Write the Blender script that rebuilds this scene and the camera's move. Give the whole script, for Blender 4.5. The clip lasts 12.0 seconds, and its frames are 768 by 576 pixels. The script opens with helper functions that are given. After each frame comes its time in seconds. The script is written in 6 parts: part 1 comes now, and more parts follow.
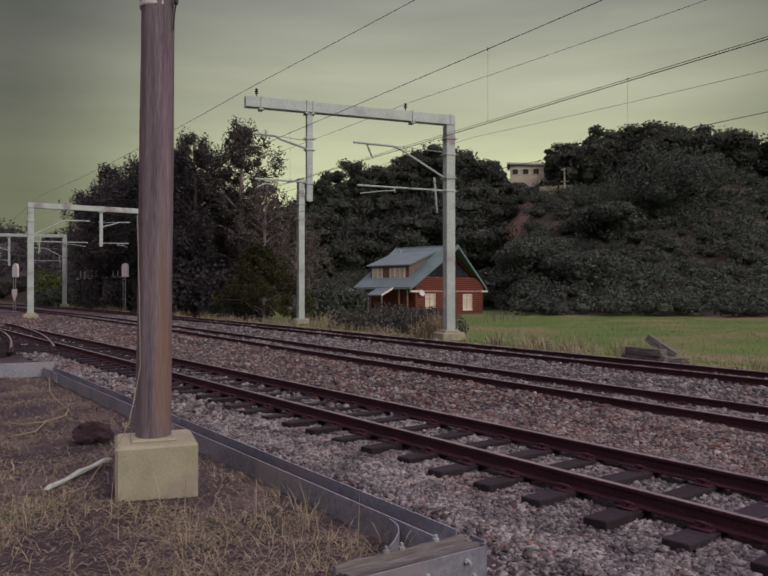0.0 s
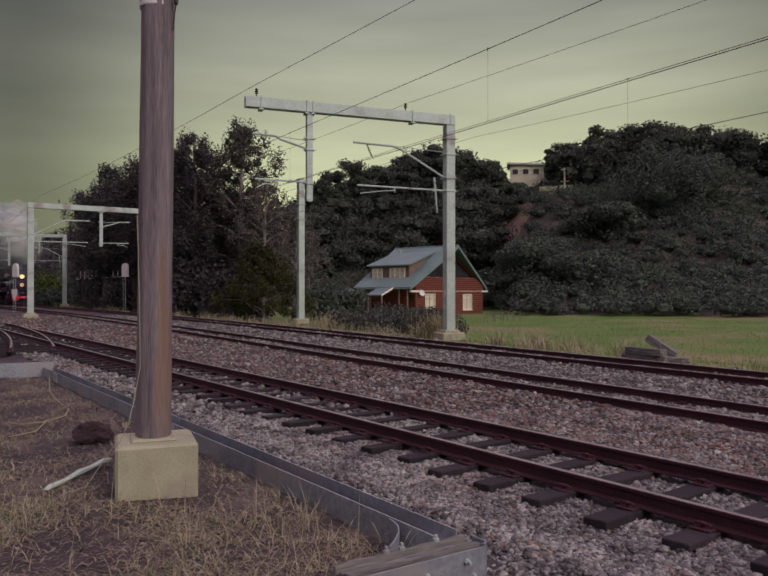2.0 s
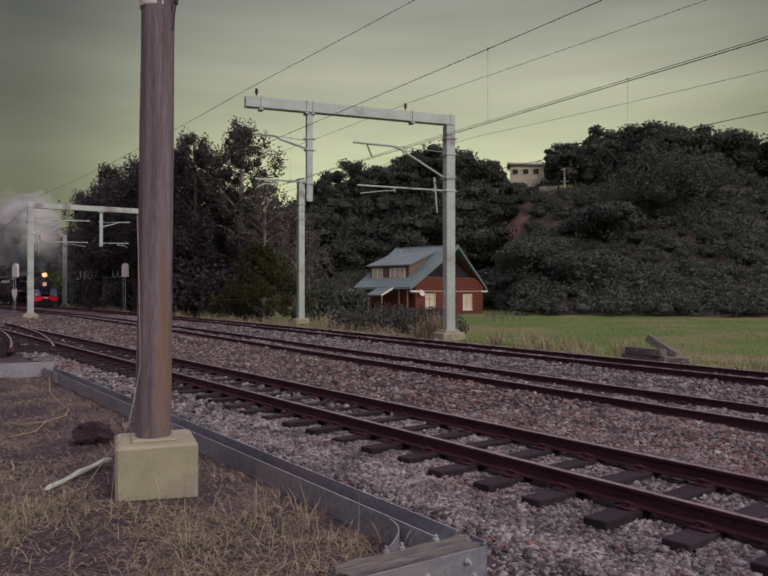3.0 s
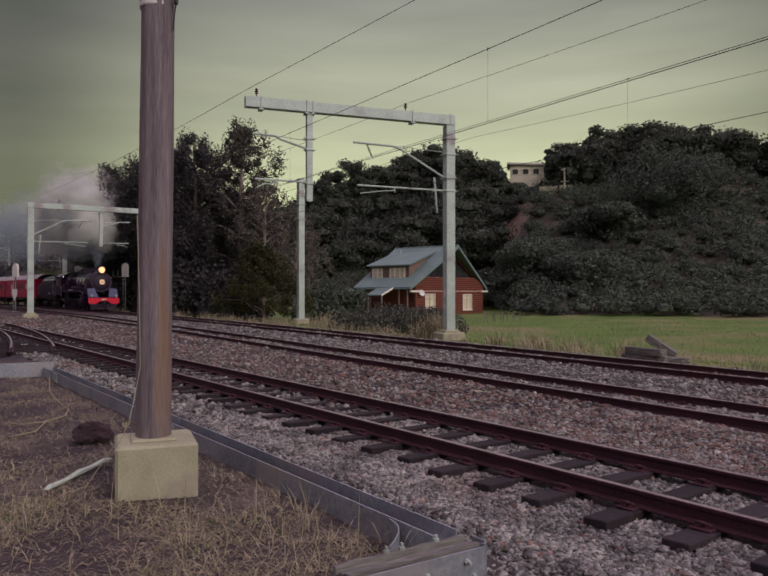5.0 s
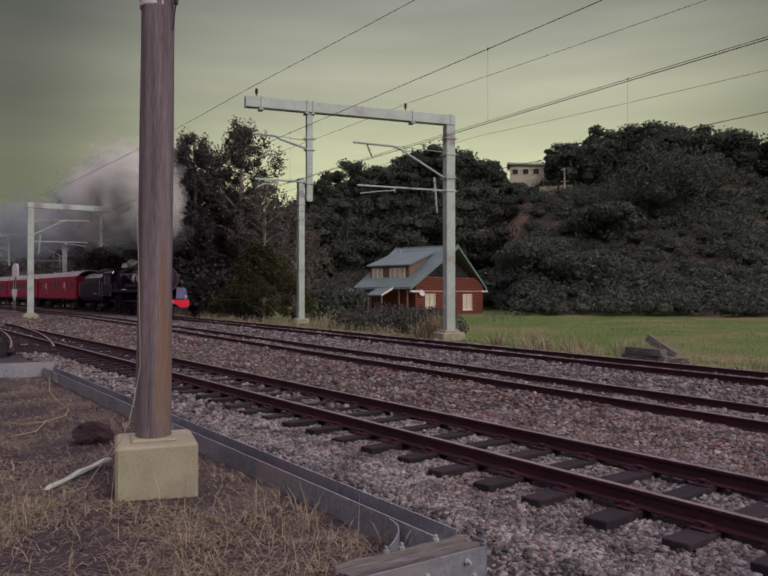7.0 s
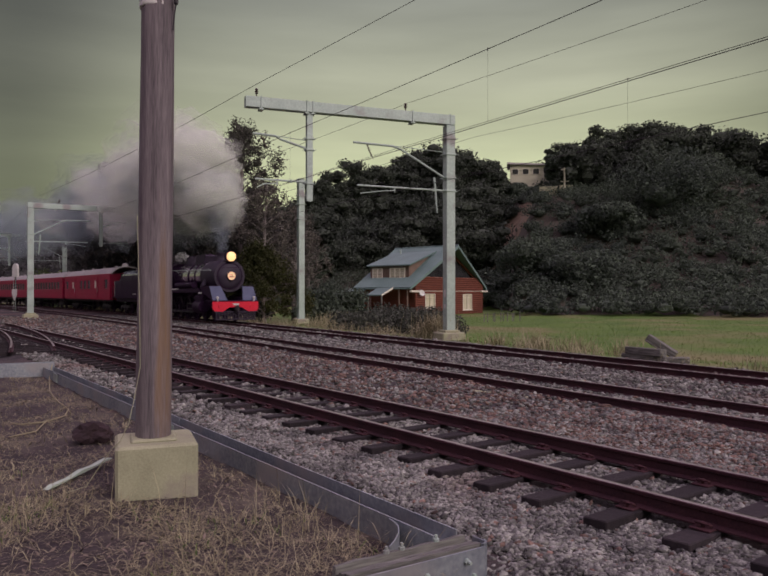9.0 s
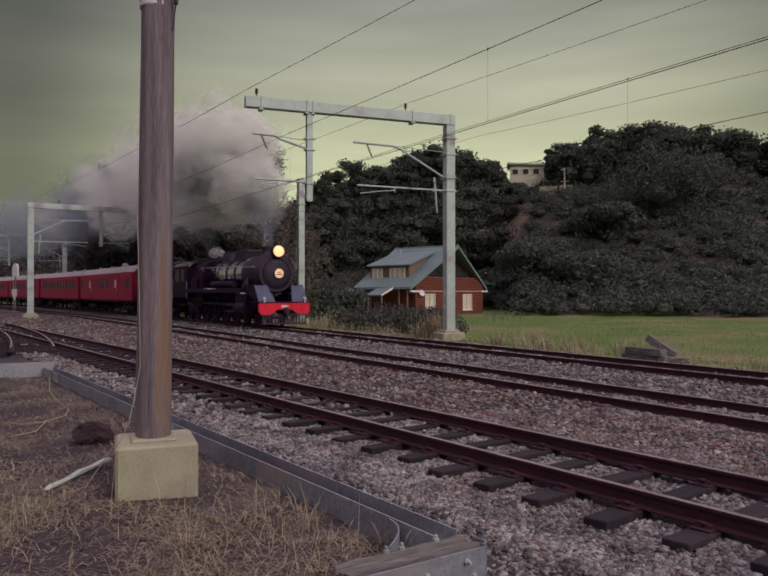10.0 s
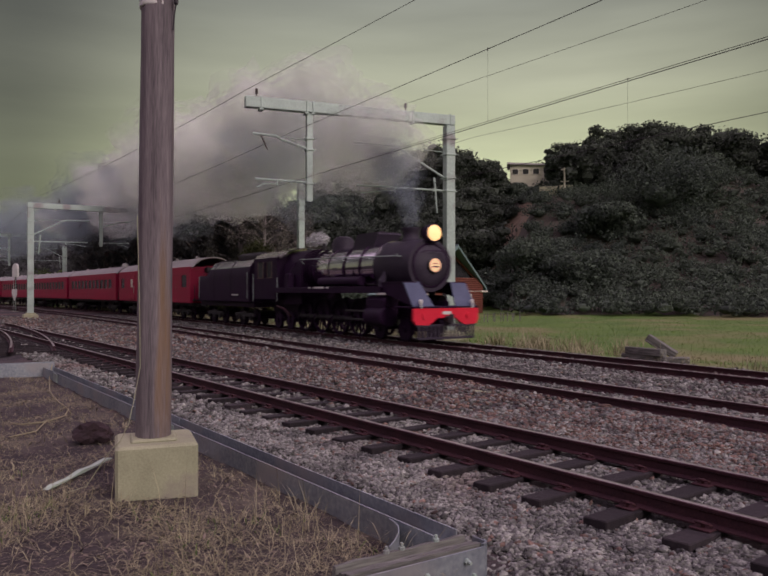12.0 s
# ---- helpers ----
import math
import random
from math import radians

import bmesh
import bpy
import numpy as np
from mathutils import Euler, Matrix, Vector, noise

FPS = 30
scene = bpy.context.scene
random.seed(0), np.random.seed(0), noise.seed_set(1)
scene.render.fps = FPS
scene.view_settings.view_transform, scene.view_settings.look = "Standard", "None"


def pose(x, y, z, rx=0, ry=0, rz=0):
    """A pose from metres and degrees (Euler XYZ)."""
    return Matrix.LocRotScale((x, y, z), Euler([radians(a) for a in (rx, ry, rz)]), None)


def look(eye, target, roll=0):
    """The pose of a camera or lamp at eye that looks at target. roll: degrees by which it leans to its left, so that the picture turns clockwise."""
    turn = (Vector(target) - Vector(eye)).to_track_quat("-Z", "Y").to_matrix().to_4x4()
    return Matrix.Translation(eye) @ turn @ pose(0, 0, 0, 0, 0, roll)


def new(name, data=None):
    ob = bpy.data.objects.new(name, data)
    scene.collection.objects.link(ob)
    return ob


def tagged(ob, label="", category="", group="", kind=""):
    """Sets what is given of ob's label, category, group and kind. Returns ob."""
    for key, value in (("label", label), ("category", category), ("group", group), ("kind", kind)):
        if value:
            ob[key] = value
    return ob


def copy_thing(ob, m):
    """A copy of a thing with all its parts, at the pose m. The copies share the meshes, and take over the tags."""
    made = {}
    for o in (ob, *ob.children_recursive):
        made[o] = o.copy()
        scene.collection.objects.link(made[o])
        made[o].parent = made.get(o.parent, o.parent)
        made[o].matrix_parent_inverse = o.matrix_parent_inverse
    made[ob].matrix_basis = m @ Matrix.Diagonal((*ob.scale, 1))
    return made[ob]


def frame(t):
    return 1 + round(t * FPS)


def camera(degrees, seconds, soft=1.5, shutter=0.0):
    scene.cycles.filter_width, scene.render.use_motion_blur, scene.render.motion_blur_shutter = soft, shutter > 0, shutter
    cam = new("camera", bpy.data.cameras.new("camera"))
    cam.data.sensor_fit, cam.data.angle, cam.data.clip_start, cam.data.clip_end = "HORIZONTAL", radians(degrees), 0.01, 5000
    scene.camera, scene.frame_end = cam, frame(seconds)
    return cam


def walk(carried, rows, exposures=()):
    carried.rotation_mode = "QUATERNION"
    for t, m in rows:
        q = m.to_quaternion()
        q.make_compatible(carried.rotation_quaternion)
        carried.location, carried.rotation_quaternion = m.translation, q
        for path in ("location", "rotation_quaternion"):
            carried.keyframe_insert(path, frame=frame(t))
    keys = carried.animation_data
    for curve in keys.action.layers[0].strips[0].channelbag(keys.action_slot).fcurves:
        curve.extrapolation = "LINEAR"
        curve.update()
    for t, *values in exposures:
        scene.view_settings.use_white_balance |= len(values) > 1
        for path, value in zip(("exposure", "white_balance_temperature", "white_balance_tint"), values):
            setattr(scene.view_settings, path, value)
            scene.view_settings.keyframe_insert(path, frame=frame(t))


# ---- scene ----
cam = camera(56.8, 12.0, soft=1.8, shutter=0.9)
walk(cam, [(0.0, pose(0, 0, 1.6, 90.316, 0, 0)), (12.0, pose(0, 0, 1.6, 90.316, 0, 0))],
     exposures=[(0.0, -0.35, 6500, 28), (12.0, -0.35, 6500, 28)])

# ---- sky and sun: a dull overcast evening, thinner cloud above the ridge ----
SUN_ELEVATION, SUN_AZIMUTH = 30.0, 138.0      # azimuth in degrees from +y towards +x


def make_world():
    world = bpy.data.worlds.new("overcast_sky")
    world.use_nodes = True
    scene.world = world
    nodes, links = world.node_tree.nodes, world.node_tree.links
    nodes.clear()
    out = nodes.new("ShaderNodeOutputWorld")
    back = nodes.new("ShaderNodeBackground")
    sky = nodes.new("ShaderNodeTexSky")
    sky.sky_type, sky.sun_disc = "NISHITA", False
    sky.sun_elevation, sky.sun_rotation = radians(SUN_ELEVATION), radians(SUN_AZIMUTH)
    sky.dust_density, sky.ozone_density = 3.0, 1.0
    dim = nodes.new("ShaderNodeMix")
    dim.data_type, dim.blend_type = "RGBA", "MULTIPLY"
    dim.inputs["Factor"].default_value = 1.0
    dim.inputs["B"].default_value = (0.06, 0.06, 0.06, 1)
    links.new(sky.outputs["Color"], dim.inputs["A"])
    # a cloud sheet with long flat streaks
    co = nodes.new("ShaderNodeTexCoord")
    mapping = nodes.new("ShaderNodeMapping")
    mapping.inputs["Scale"].default_value = (1.3, 1.3, 9.0)
    links.new(co.outputs["Generated"], mapping.inputs["Vector"])
    tex = nodes.new("ShaderNodeTexNoise")
    tex.inputs["Scale"].default_value, tex.inputs["Detail"].default_value = 1.6, 5.0
    tex.inputs["Roughness"].default_value = 0.5
    links.new(mapping.outputs["Vector"], tex.inputs["Vector"])
    split = nodes.new("ShaderNodeSeparateXYZ")
    links.new(co.outputs["Generated"], split.inputs[0])
    height = nodes.new("ShaderNodeMapRange")
    height.inputs["From Min"].default_value, height.inputs["From Max"].default_value = 0.0, 0.95
    links.new(split.outputs["Z"], height.inputs["Value"])
    # the cloud is thinnest over the ridge
    toward = nodes.new("ShaderNodeVectorMath")
    toward.operation = "DOT_PRODUCT"
    toward.inputs[1].default_value = Vector((0.09, 0.97, 0.20)).normalized()
    links.new(co.outputs["Generated"], toward.inputs[0])
    side = nodes.new("ShaderNodeMapRange")
    side.interpolation_type = "SMOOTHSTEP"
    side.inputs["From Min"].default_value, side.inputs["From Max"].default_value = 0.84, 1.0
    links.new(toward.outputs["Value"], side.inputs["Value"])
    ramp = nodes.new("ShaderNodeValToRGB")
    ramp.color_ramp.elements[0].color = (0.475, 0.565, 0.245, 1)
    ramp.color_ramp.elements[1].color = (0.86, 0.66, 0.90, 1)
    for at, colour in ((0.139, (0.50, 0.59, 0.31)), (0.292, (0.36, 0.41, 0.27)), (0.402, (0.24, 0.275, 0.21)), (0.448, (0.96, 0.87, 0.90)), (0.70, (0.80, 0.62, 0.82))):
        ramp.color_ramp.elements.new(at).color = (*colour, 1)
    links.new(height.outputs["Result"], ramp.inputs["Fac"])
    clouds = nodes.new("ShaderNodeMapRange")
    clouds.inputs["From Min"].default_value, clouds.inputs["From Max"].default_value = 0.3, 0.7
    clouds.inputs["To Min"].default_value, clouds.inputs["To Max"].default_value = 0.82, 1.12
    links.new(tex.outputs["Fac"], clouds.inputs["Value"])
    lean = nodes.new("ShaderNodeMapRange")
    lean.inputs["To Min"].default_value, lean.inputs["To Max"].default_value = 0.43, 1.62
    links.new(side.outputs["Result"], lean.inputs["Value"])
    both = nodes.new("ShaderNodeMath")
    both.operation = "MULTIPLY"
    links.new(clouds.outputs["Result"], both.inputs[0])
    # high up the sheet is even all round
    overhead = nodes.new("ShaderNodeMapRange")
    overhead.interpolation_type = "SMOOTHSTEP"
    overhead.inputs["From Min"].default_value, overhead.inputs["From Max"].default_value = 0.385, 0.43
    links.new(split.outputs["Z"], overhead.inputs["Value"])
    level = nodes.new("ShaderNodeMix")
    level.data_type = "FLOAT"
    links.new(overhead.outputs["Result"], level.inputs["Factor"])
    links.new(lean.outputs["Result"], level.inputs["A"])
    level.inputs["B"].default_value = 1.0
    links.new(level.outputs["Result"], both.inputs[1])
    sheet = nodes.new("ShaderNodeVectorMath")
    sheet.operation = "SCALE"
    links.new(ramp.outputs["Color"], sheet.inputs[0])
    links.new(both.outputs[0], sheet.inputs["Scale"])
    mixed = nodes.new("ShaderNodeMix")
    mixed.data_type = "RGBA"
    mixed.inputs["Factor"].default_value = 0.90
    links.new(dim.outputs["Result"], mixed.inputs["A"])
    links.new(sheet.outputs["Vector"], mixed.inputs["B"])
    links.new(mixed.outputs["Result"], back.inputs["Color"])
    back.inputs["Strength"].default_value = 1.0
    links.new(back.outputs["Background"], out.inputs["Surface"])


make_world()
scene.cycles.transparent_max_bounces = 48
scene.cycles.max_bounces, scene.cycles.diffuse_bounces = 12, 8
sun = new("sun", bpy.data.lights.new("sun", "SUN"))
sun.data.energy, sun.data.angle, sun.data.color = 1.7, radians(25), (1.0, 0.94, 0.86)
_e, _a = radians(SUN_ELEVATION), radians(SUN_AZIMUTH)
sun.matrix_basis = look((0, 0, 0), (-math.sin(_a) * math.cos(_e), -math.cos(_a) * math.cos(_e), -math.sin(_e)))


# ---- materials ----
def surface(name, c1, c2, scale=4.0, rough=0.8, metal=0.0, bump=0.2, fine=60.0, c3=None, c3_at=0.62, c3_scale=1.3,
            stretch=(1, 1, 1), vary=0.0, island=0.0, spec=0.4, coords="Object", distance=0.01):
    """Two colours mixed by a fine and a coarse noise, a third in patches (stains, rust, moss), grain as relief."""
    m = bpy.data.materials.new(name)
    m.use_nodes = True
    nodes, links = m.node_tree.nodes, m.node_tree.links
    bsdf = nodes["Principled BSDF"]
    bsdf.inputs["Metallic"].default_value = metal
    bsdf.inputs["Specular IOR Level"].default_value = spec
    co = nodes.new("ShaderNodeTexCoord")
    mp = nodes.new("ShaderNodeMapping")
    mp.inputs["Scale"].default_value = stretch
    links.new(co.outputs[coords], mp.inputs["Vector"])

    def noise_node(s, detail):
        n = nodes.new("ShaderNodeTexNoise")
        n.inputs["Scale"].default_value, n.inputs["Detail"].default_value = s, detail
        links.new(mp.outputs["Vector"], n.inputs["Vector"])
        return n
    coarse, grain = noise_node(scale, 6.0), noise_node(fine, 3.0)
    add = nodes.new("ShaderNodeMath")
    add.operation, add.inputs[1].default_value = "MULTIPLY_ADD", 0.55
    links.new(grain.outputs["Fac"], add.inputs[0])
    half = nodes.new("ShaderNodeMath")
    half.operation, half.inputs[1].default_value = "MULTIPLY", 0.6
    links.new(coarse.outputs["Fac"], half.inputs[0])
    links.new(half.outputs[0], add.inputs[2])
    ramp = nodes.new("ShaderNodeMapRange")
    ramp.inputs["From Min"].default_value, ramp.inputs["From Max"].default_value = 0.38, 0.78
    links.new(add.outputs[0], ramp.inputs["Value"])
    mix = nodes.new("ShaderNodeMix")
    mix.data_type = "RGBA"
    mix.inputs["A"].default_value, mix.inputs["B"].default_value = (*c1, 1), (*c2, 1)
    links.new(ramp.outputs["Result"], mix.inputs["Factor"])
    colour = mix.outputs["Result"]
    if c3:
        patch = noise_node(c3_scale, 7.0)
        lim = nodes.new("ShaderNodeMapRange")
        lim.inputs["From Min"].default_value, lim.inputs["From Max"].default_value = c3_at - 0.07, c3_at + 0.07
        links.new(patch.outputs["Fac"], lim.inputs["Value"])
        m3 = nodes.new("ShaderNodeMix")
        m3.data_type = "RGBA"
        links.new(lim.outputs["Result"], m3.inputs["Factor"])
        links.new(colour, m3.inputs["A"])
        m3.inputs["B"].default_value = (*c3, 1)
        colour = m3.outputs["Result"]
    if vary or island:
        if island:
            src = nodes.new("ShaderNodeNewGeometry").outputs["Random Per Island"]
        else:
            src = nodes.new("ShaderNodeObjectInfo").outputs["Random"]
        k = vary or island
        rng = nodes.new("ShaderNodeMapRange")
        rng.inputs["To Min"].default_value, rng.inputs["To Max"].default_value = 1 - k, 1 + k
        links.new(src, rng.inputs["Value"])
        sc = nodes.new("ShaderNodeVectorMath")
        sc.operation = "SCALE"
        links.new(colour, sc.inputs[0])
        links.new(rng.outputs["Result"], sc.inputs["Scale"])
        colour = sc.outputs["Vector"]
    links.new(colour, bsdf.inputs["Base Color"])
    rr = nodes.new("ShaderNodeMapRange")
    rr.inputs["To Min"].default_value, rr.inputs["To Max"].default_value = max(0.02, rough - 0.1), min(1, rough + 0.1)
    links.new(coarse.outputs["Fac"], rr.inputs["Value"])
    links.new(rr.outputs["Result"], bsdf.inputs["Roughness"])
    if bump:
        b = nodes.new("ShaderNodeBump")
        b.inputs["Strength"].default_value, b.inputs["Distance"].default_value = bump, distance
        links.new(add.outputs[0], b.inputs["Height"])
        links.new(b.outputs["Normal"], bsdf.inputs["Normal"])
    return m


def glowing(name, colour, strength):
    m = bpy.data.materials.new(name)
    m.use_nodes = True
    b = m.node_tree.nodes["Principled BSDF"]
    b.inputs["Base Color"].default_value = (*colour, 1)
    b.inputs["Emission Color"].default_value = (*colour, 1)
    b.inputs["Emission Strength"].default_value = strength
    return m


def leafy(name, c1, c2, through_light=0.25, scale=0.25):
    """Leaves: each its own shade, warm and cool drifts over the crown, a little light through the blade."""
    m = surface(name, c1, c2, scale=scale, fine=3.0, rough=0.8, bump=0.0, island=0.45, spec=0.06)
    nodes, links = m.node_tree.nodes, m.node_tree.links
    bsdf, out = nodes["Principled BSDF"], nodes["Material Output"]
    tr = nodes.new("ShaderNodeBsdfTranslucent")
    src = bsdf.inputs["Base Color"].links[0].from_socket
    links.new(src, tr.inputs["Color"])
    mx = nodes.new("ShaderNodeMixShader")
    mx.inputs[0].default_value = through_light
    links.new(bsdf.outputs[0], mx.inputs[1])
    links.new(tr.outputs[0], mx.inputs[2])
    links.new(mx.outputs[0], out.inputs["Surface"])
    return m


def smoky(name, c1, c2, density, scale):
    """Smoke: pale and dark grey, thin where the noise is low."""
    m = bpy.data.materials.new(name)
    m.use_nodes = True
    nodes, links = m.node_tree.nodes, m.node_tree.links
    nodes.remove(nodes["Principled BSDF"])
    out = nodes["Material Output"]
    co = nodes.new("ShaderNodeTexCoord")
    n = nodes.new("ShaderNodeTexNoise")
    n.inputs["Scale"].default_value, n.inputs["Detail"].default_value = scale, 5.0
    links.new(co.outputs["Object"], n.inputs["Vector"])
    mix = nodes.new("ShaderNodeMix")
    mix.data_type = "RGBA"
    mix.inputs["A"].default_value, mix.inputs["B"].default_value = (*c1, 1), (*c2, 1)
    links.new(n.outputs["Fac"], mix.inputs["Factor"])
    diff, tl, tp = nodes.new("ShaderNodeBsdfDiffuse"), nodes.new("ShaderNodeBsdfTranslucent"), nodes.new("ShaderNodeBsdfTransparent")
    links.new(mix.outputs["Result"], diff.inputs["Color"])
    links.new(mix.outputs["Result"], tl.inputs["Color"])
    body = nodes.new("ShaderNodeMixShader")
    body.inputs[0].default_value = 0.55
    links.new(diff.outputs[0], body.inputs[1])
    links.new(tl.outputs[0], body.inputs[2])
    r = nodes.new("ShaderNodeMapRange")
    r.inputs["From Min"].default_value, r.inputs["From Max"].default_value = 0.38, 0.68
    r.inputs["To Min"].default_value, r.inputs["To Max"].default_value = 0.0, density
    links.new(n.outputs["Fac"], r.inputs["Value"])
    fin = nodes.new("ShaderNodeMixShader")
    links.new(r.outputs["Result"], fin.inputs[0])
    links.new(tp.outputs[0], fin.inputs[1])
    links.new(body.outputs[0], fin.inputs[2])
    links.new(fin.outputs[0], out.inputs["Surface"])
    return m


BALLAST = surface("ballast", (0.018, 0.015, 0.017), (0.085, 0.075, 0.072), scale=5, fine=42, rough=0.9, bump=0.9,
                  c3=(0.125, 0.080, 0.072), c3_at=0.56, c3_scale=0.22, distance=0.04)
STONE = surface("ballast_stone", (0.026, 0.026, 0.028), (0.34, 0.345, 0.30), scale=3, fine=60, rough=0.85, bump=0.4, island=0.65,
                c3=(0.15, 0.10, 0.082), c3_at=0.64, c3_scale=0.21)
STONE_RUSTY = surface("rust_stained_stone", (0.045, 0.028, 0.028), (0.27, 0.18, 0.135), scale=3, fine=60, rough=0.85, bump=0.4, island=0.6)
DIRT = surface("earth", (0.026, 0.020, 0.022), (0.088, 0.072, 0.066), scale=2.2, fine=40, rough=0.95, bump=0.8,
               c3=(0.13, 0.112, 0.085), c3_at=0.60, c3_scale=1.2, distance=0.03)
STRAW = surface("dry_grass", (0.23, 0.205, 0.115), (0.43, 0.40, 0.24), scale=3, fine=30, rough=0.8, bump=0, island=0.35)
FIELD = surface("pasture", (0.060, 0.130, 0.016), (0.14, 0.23, 0.042), scale=0.25, fine=6, rough=0.9, bump=0.5,
                c3=(0.21, 0.20, 0.085), c3_at=0.57, c3_scale=0.12, distance=0.05)
BLADES = surface("grass_blades", (0.070, 0.160, 0.018), (0.165, 0.275, 0.048), scale=0.3, fine=5, rough=0.8, bump=0, island=0.35,
                 c3=(0.22, 0.205, 0.09), c3_at=0.58, c3_scale=0.12)
RUST = surface("rusty_steel", (0.032, 0.012, 0.018), (0.088, 0.033, 0.038), scale=3, fine=50, rough=0.75, metal=0.2, bump=0.25)
SCRAP = surface("scrap_iron", (0.028, 0.017, 0.020), (0.062, 0.038, 0.040), scale=6, fine=40, rough=0.85, bump=0.5)
RAILTOP = surface("worn_steel", (0.30, 0.25, 0.23), (0.50, 0.45, 0.42), scale=3, fine=30, rough=0.35, metal=0.9, bump=0.05)
SLEEPER = surface("old_sleeper_timber", (0.010, 0.008, 0.010), (0.044, 0.035, 0.036), scale=3, fine=25, rough=0.9, bump=0.6,
                  stretch=(1, 6, 1), vary=0.35)
GALV = surface("galvanised_steel", (0.33, 0.42, 0.365), (0.51, 0.625, 0.545), scale=1.5, fine=14, rough=0.55, metal=0.2, bump=0.1,
               c3=(0.29, 0.285, 0.27), c3_at=0.60, c3_scale=1.1)
BEAMSTEEL = surface("weathered_steel_beam", (0.185, 0.22, 0.25), (0.42, 0.465, 0.475), scale=1.6, fine=22, rough=0.5, metal=0.45, bump=0.15,
                    c3=(0.38, 0.38, 0.37), c3_at=0.60, c3_scale=1.4)
CONCRETE = surface("concrete", (0.30, 0.31, 0.195), (0.44, 0.45, 0.285), scale=3, fine=55, rough=0.9, bump=0.3,
                   c3=(0.30, 0.27, 0.22), c3_at=0.62, c3_scale=2.0)
POLEWOOD = surface("weathered_pole_timber", (0.085, 0.072, 0.078), (0.27, 0.238, 0.235), scale=2.5, fine=18, rough=0.85, bump=0.5,
                   stretch=(6, 6, 0.35), c3=(0.25, 0.15, 0.065), c3_at=0.62, c3_scale=0.8)
GREYWOOD = surface("grey_split_timber", (0.04, 0.038, 0.034), (0.30, 0.305, 0.265), scale=2, fine=9, rough=0.9, bump=0.7, stretch=(0.5, 8, 8))
DARKIRON = surface("dark_iron", (0.03, 0.028, 0.03), (0.075, 0.07, 0.072), scale=4, fine=40, rough=0.6, metal=0.4, bump=0.1)
WIRE = surface("copper_wire", (0.035, 0.035, 0.035), (0.07, 0.065, 0.06), scale=4, rough=0.6, metal=0.5, bump=0)
INSULATOR = surface("brown_insulator", (0.05, 0.03, 0.028), (0.10, 0.06, 0.05), scale=8, rough=0.3, bump=0)
WHITEPAINT = surface("white_paint", (0.60, 0.60, 0.54), (0.76, 0.76, 0.70), scale=2, fine=30, rough=0.6, bump=0.08)
PLASTIC = surface("white_plastic", (0.38, 0.50, 0.38), (0.52, 0.63, 0.50), scale=6, fine=30, rough=0.5, bump=0.1)
BLACK = surface("black_enamel", (0.022, 0.009, 0.026), (0.040, 0.018, 0.046), scale=1.2, fine=18, rough=0.5, bump=0.06, spec=0.1)
BOILER = surface("boiler_cladding", (0.64, 0.56, 0.66), (0.76, 0.68, 0.78), scale=0.8, fine=10, rough=0.06, metal=1.0, bump=0.02, spec=0.5)
SMOKEBOX = surface("smokebox_graphite", (0.024, 0.016, 0.030), (0.050, 0.038, 0.058), scale=2, fine=25, rough=0.6, bump=0.1)
APRON = surface("blue_grey_apron", (0.06, 0.075, 0.13), (0.11, 0.13, 0.20), scale=1.5, fine=20, rough=0.5, bump=0.05)
BUFFERRED = surface("buffer_red", (0.70, 0.012, 0.035), (0.82, 0.025, 0.055), scale=2, fine=20, rough=0.45, bump=0.05)
CARRED = surface("carriage_red", (0.34, 0.010, 0.045), (0.48, 0.017, 0.070), scale=0.6, fine=12, rough=0.5, bump=0.04)
CARROOF = surface("grey_roof_canvas", (0.42, 0.40, 0.37), (0.58, 0.56, 0.52), scale=0.7, fine=9, rough=0.7, bump=0.1)
GLASS = surface("dark_window_glass", (0.02, 0.02, 0.022), (0.05, 0.05, 0.052), scale=0.6, rough=0.12, bump=0, spec=0.8)
LAMP = glowing("headlamp_glow", (1.0, 0.66, 0.27), 1.25)
PLATE = glowing("number_lamp_glow", (1.0, 0.66, 0.36), 0.45)
# lit copy of BLACK: pale mirror metal puts the sky's highlight on tops
SKYLIT_BLACK = surface("skylit_black", (0.66, 0.60, 0.66), (0.80, 0.72, 0.78), scale=0.8, fine=10, rough=0.06, metal=1.0, bump=0.02, spec=0.5)
LOGS = surface("red_brown_logs", (0.115, 0.034, 0.022), (0.22, 0.070, 0.042), scale=1.2, fine=16, rough=0.75, bump=0.3, stretch=(1, 1, 5))
ROOFTIN = surface("grey_blue_roofing", (0.11, 0.185, 0.165), (0.185, 0.285, 0.255), scale=0.6, fine=8, rough=0.65, bump=0.1)
CREAM = surface("cream_frame", (0.70, 0.67, 0.53), (0.82, 0.79, 0.64), scale=3, rough=0.6, bump=0.05)
CURTAIN = surface("pale_curtain", (0.56, 0.53, 0.38), (0.72, 0.68, 0.51), scale=4, rough=0.85, bump=0.1)
BROWNWOOD = surface("brown_weatherboard", (0.15, 0.10, 0.075), (0.26, 0.185, 0.14), scale=1.2, fine=14, rough=0.8, bump=0.2)
PLASTER = surface("buff_plaster", (0.48, 0.48, 0.34), (0.63, 0.62, 0.45), scale=0.6, fine=10, rough=0.85, bump=0.1)
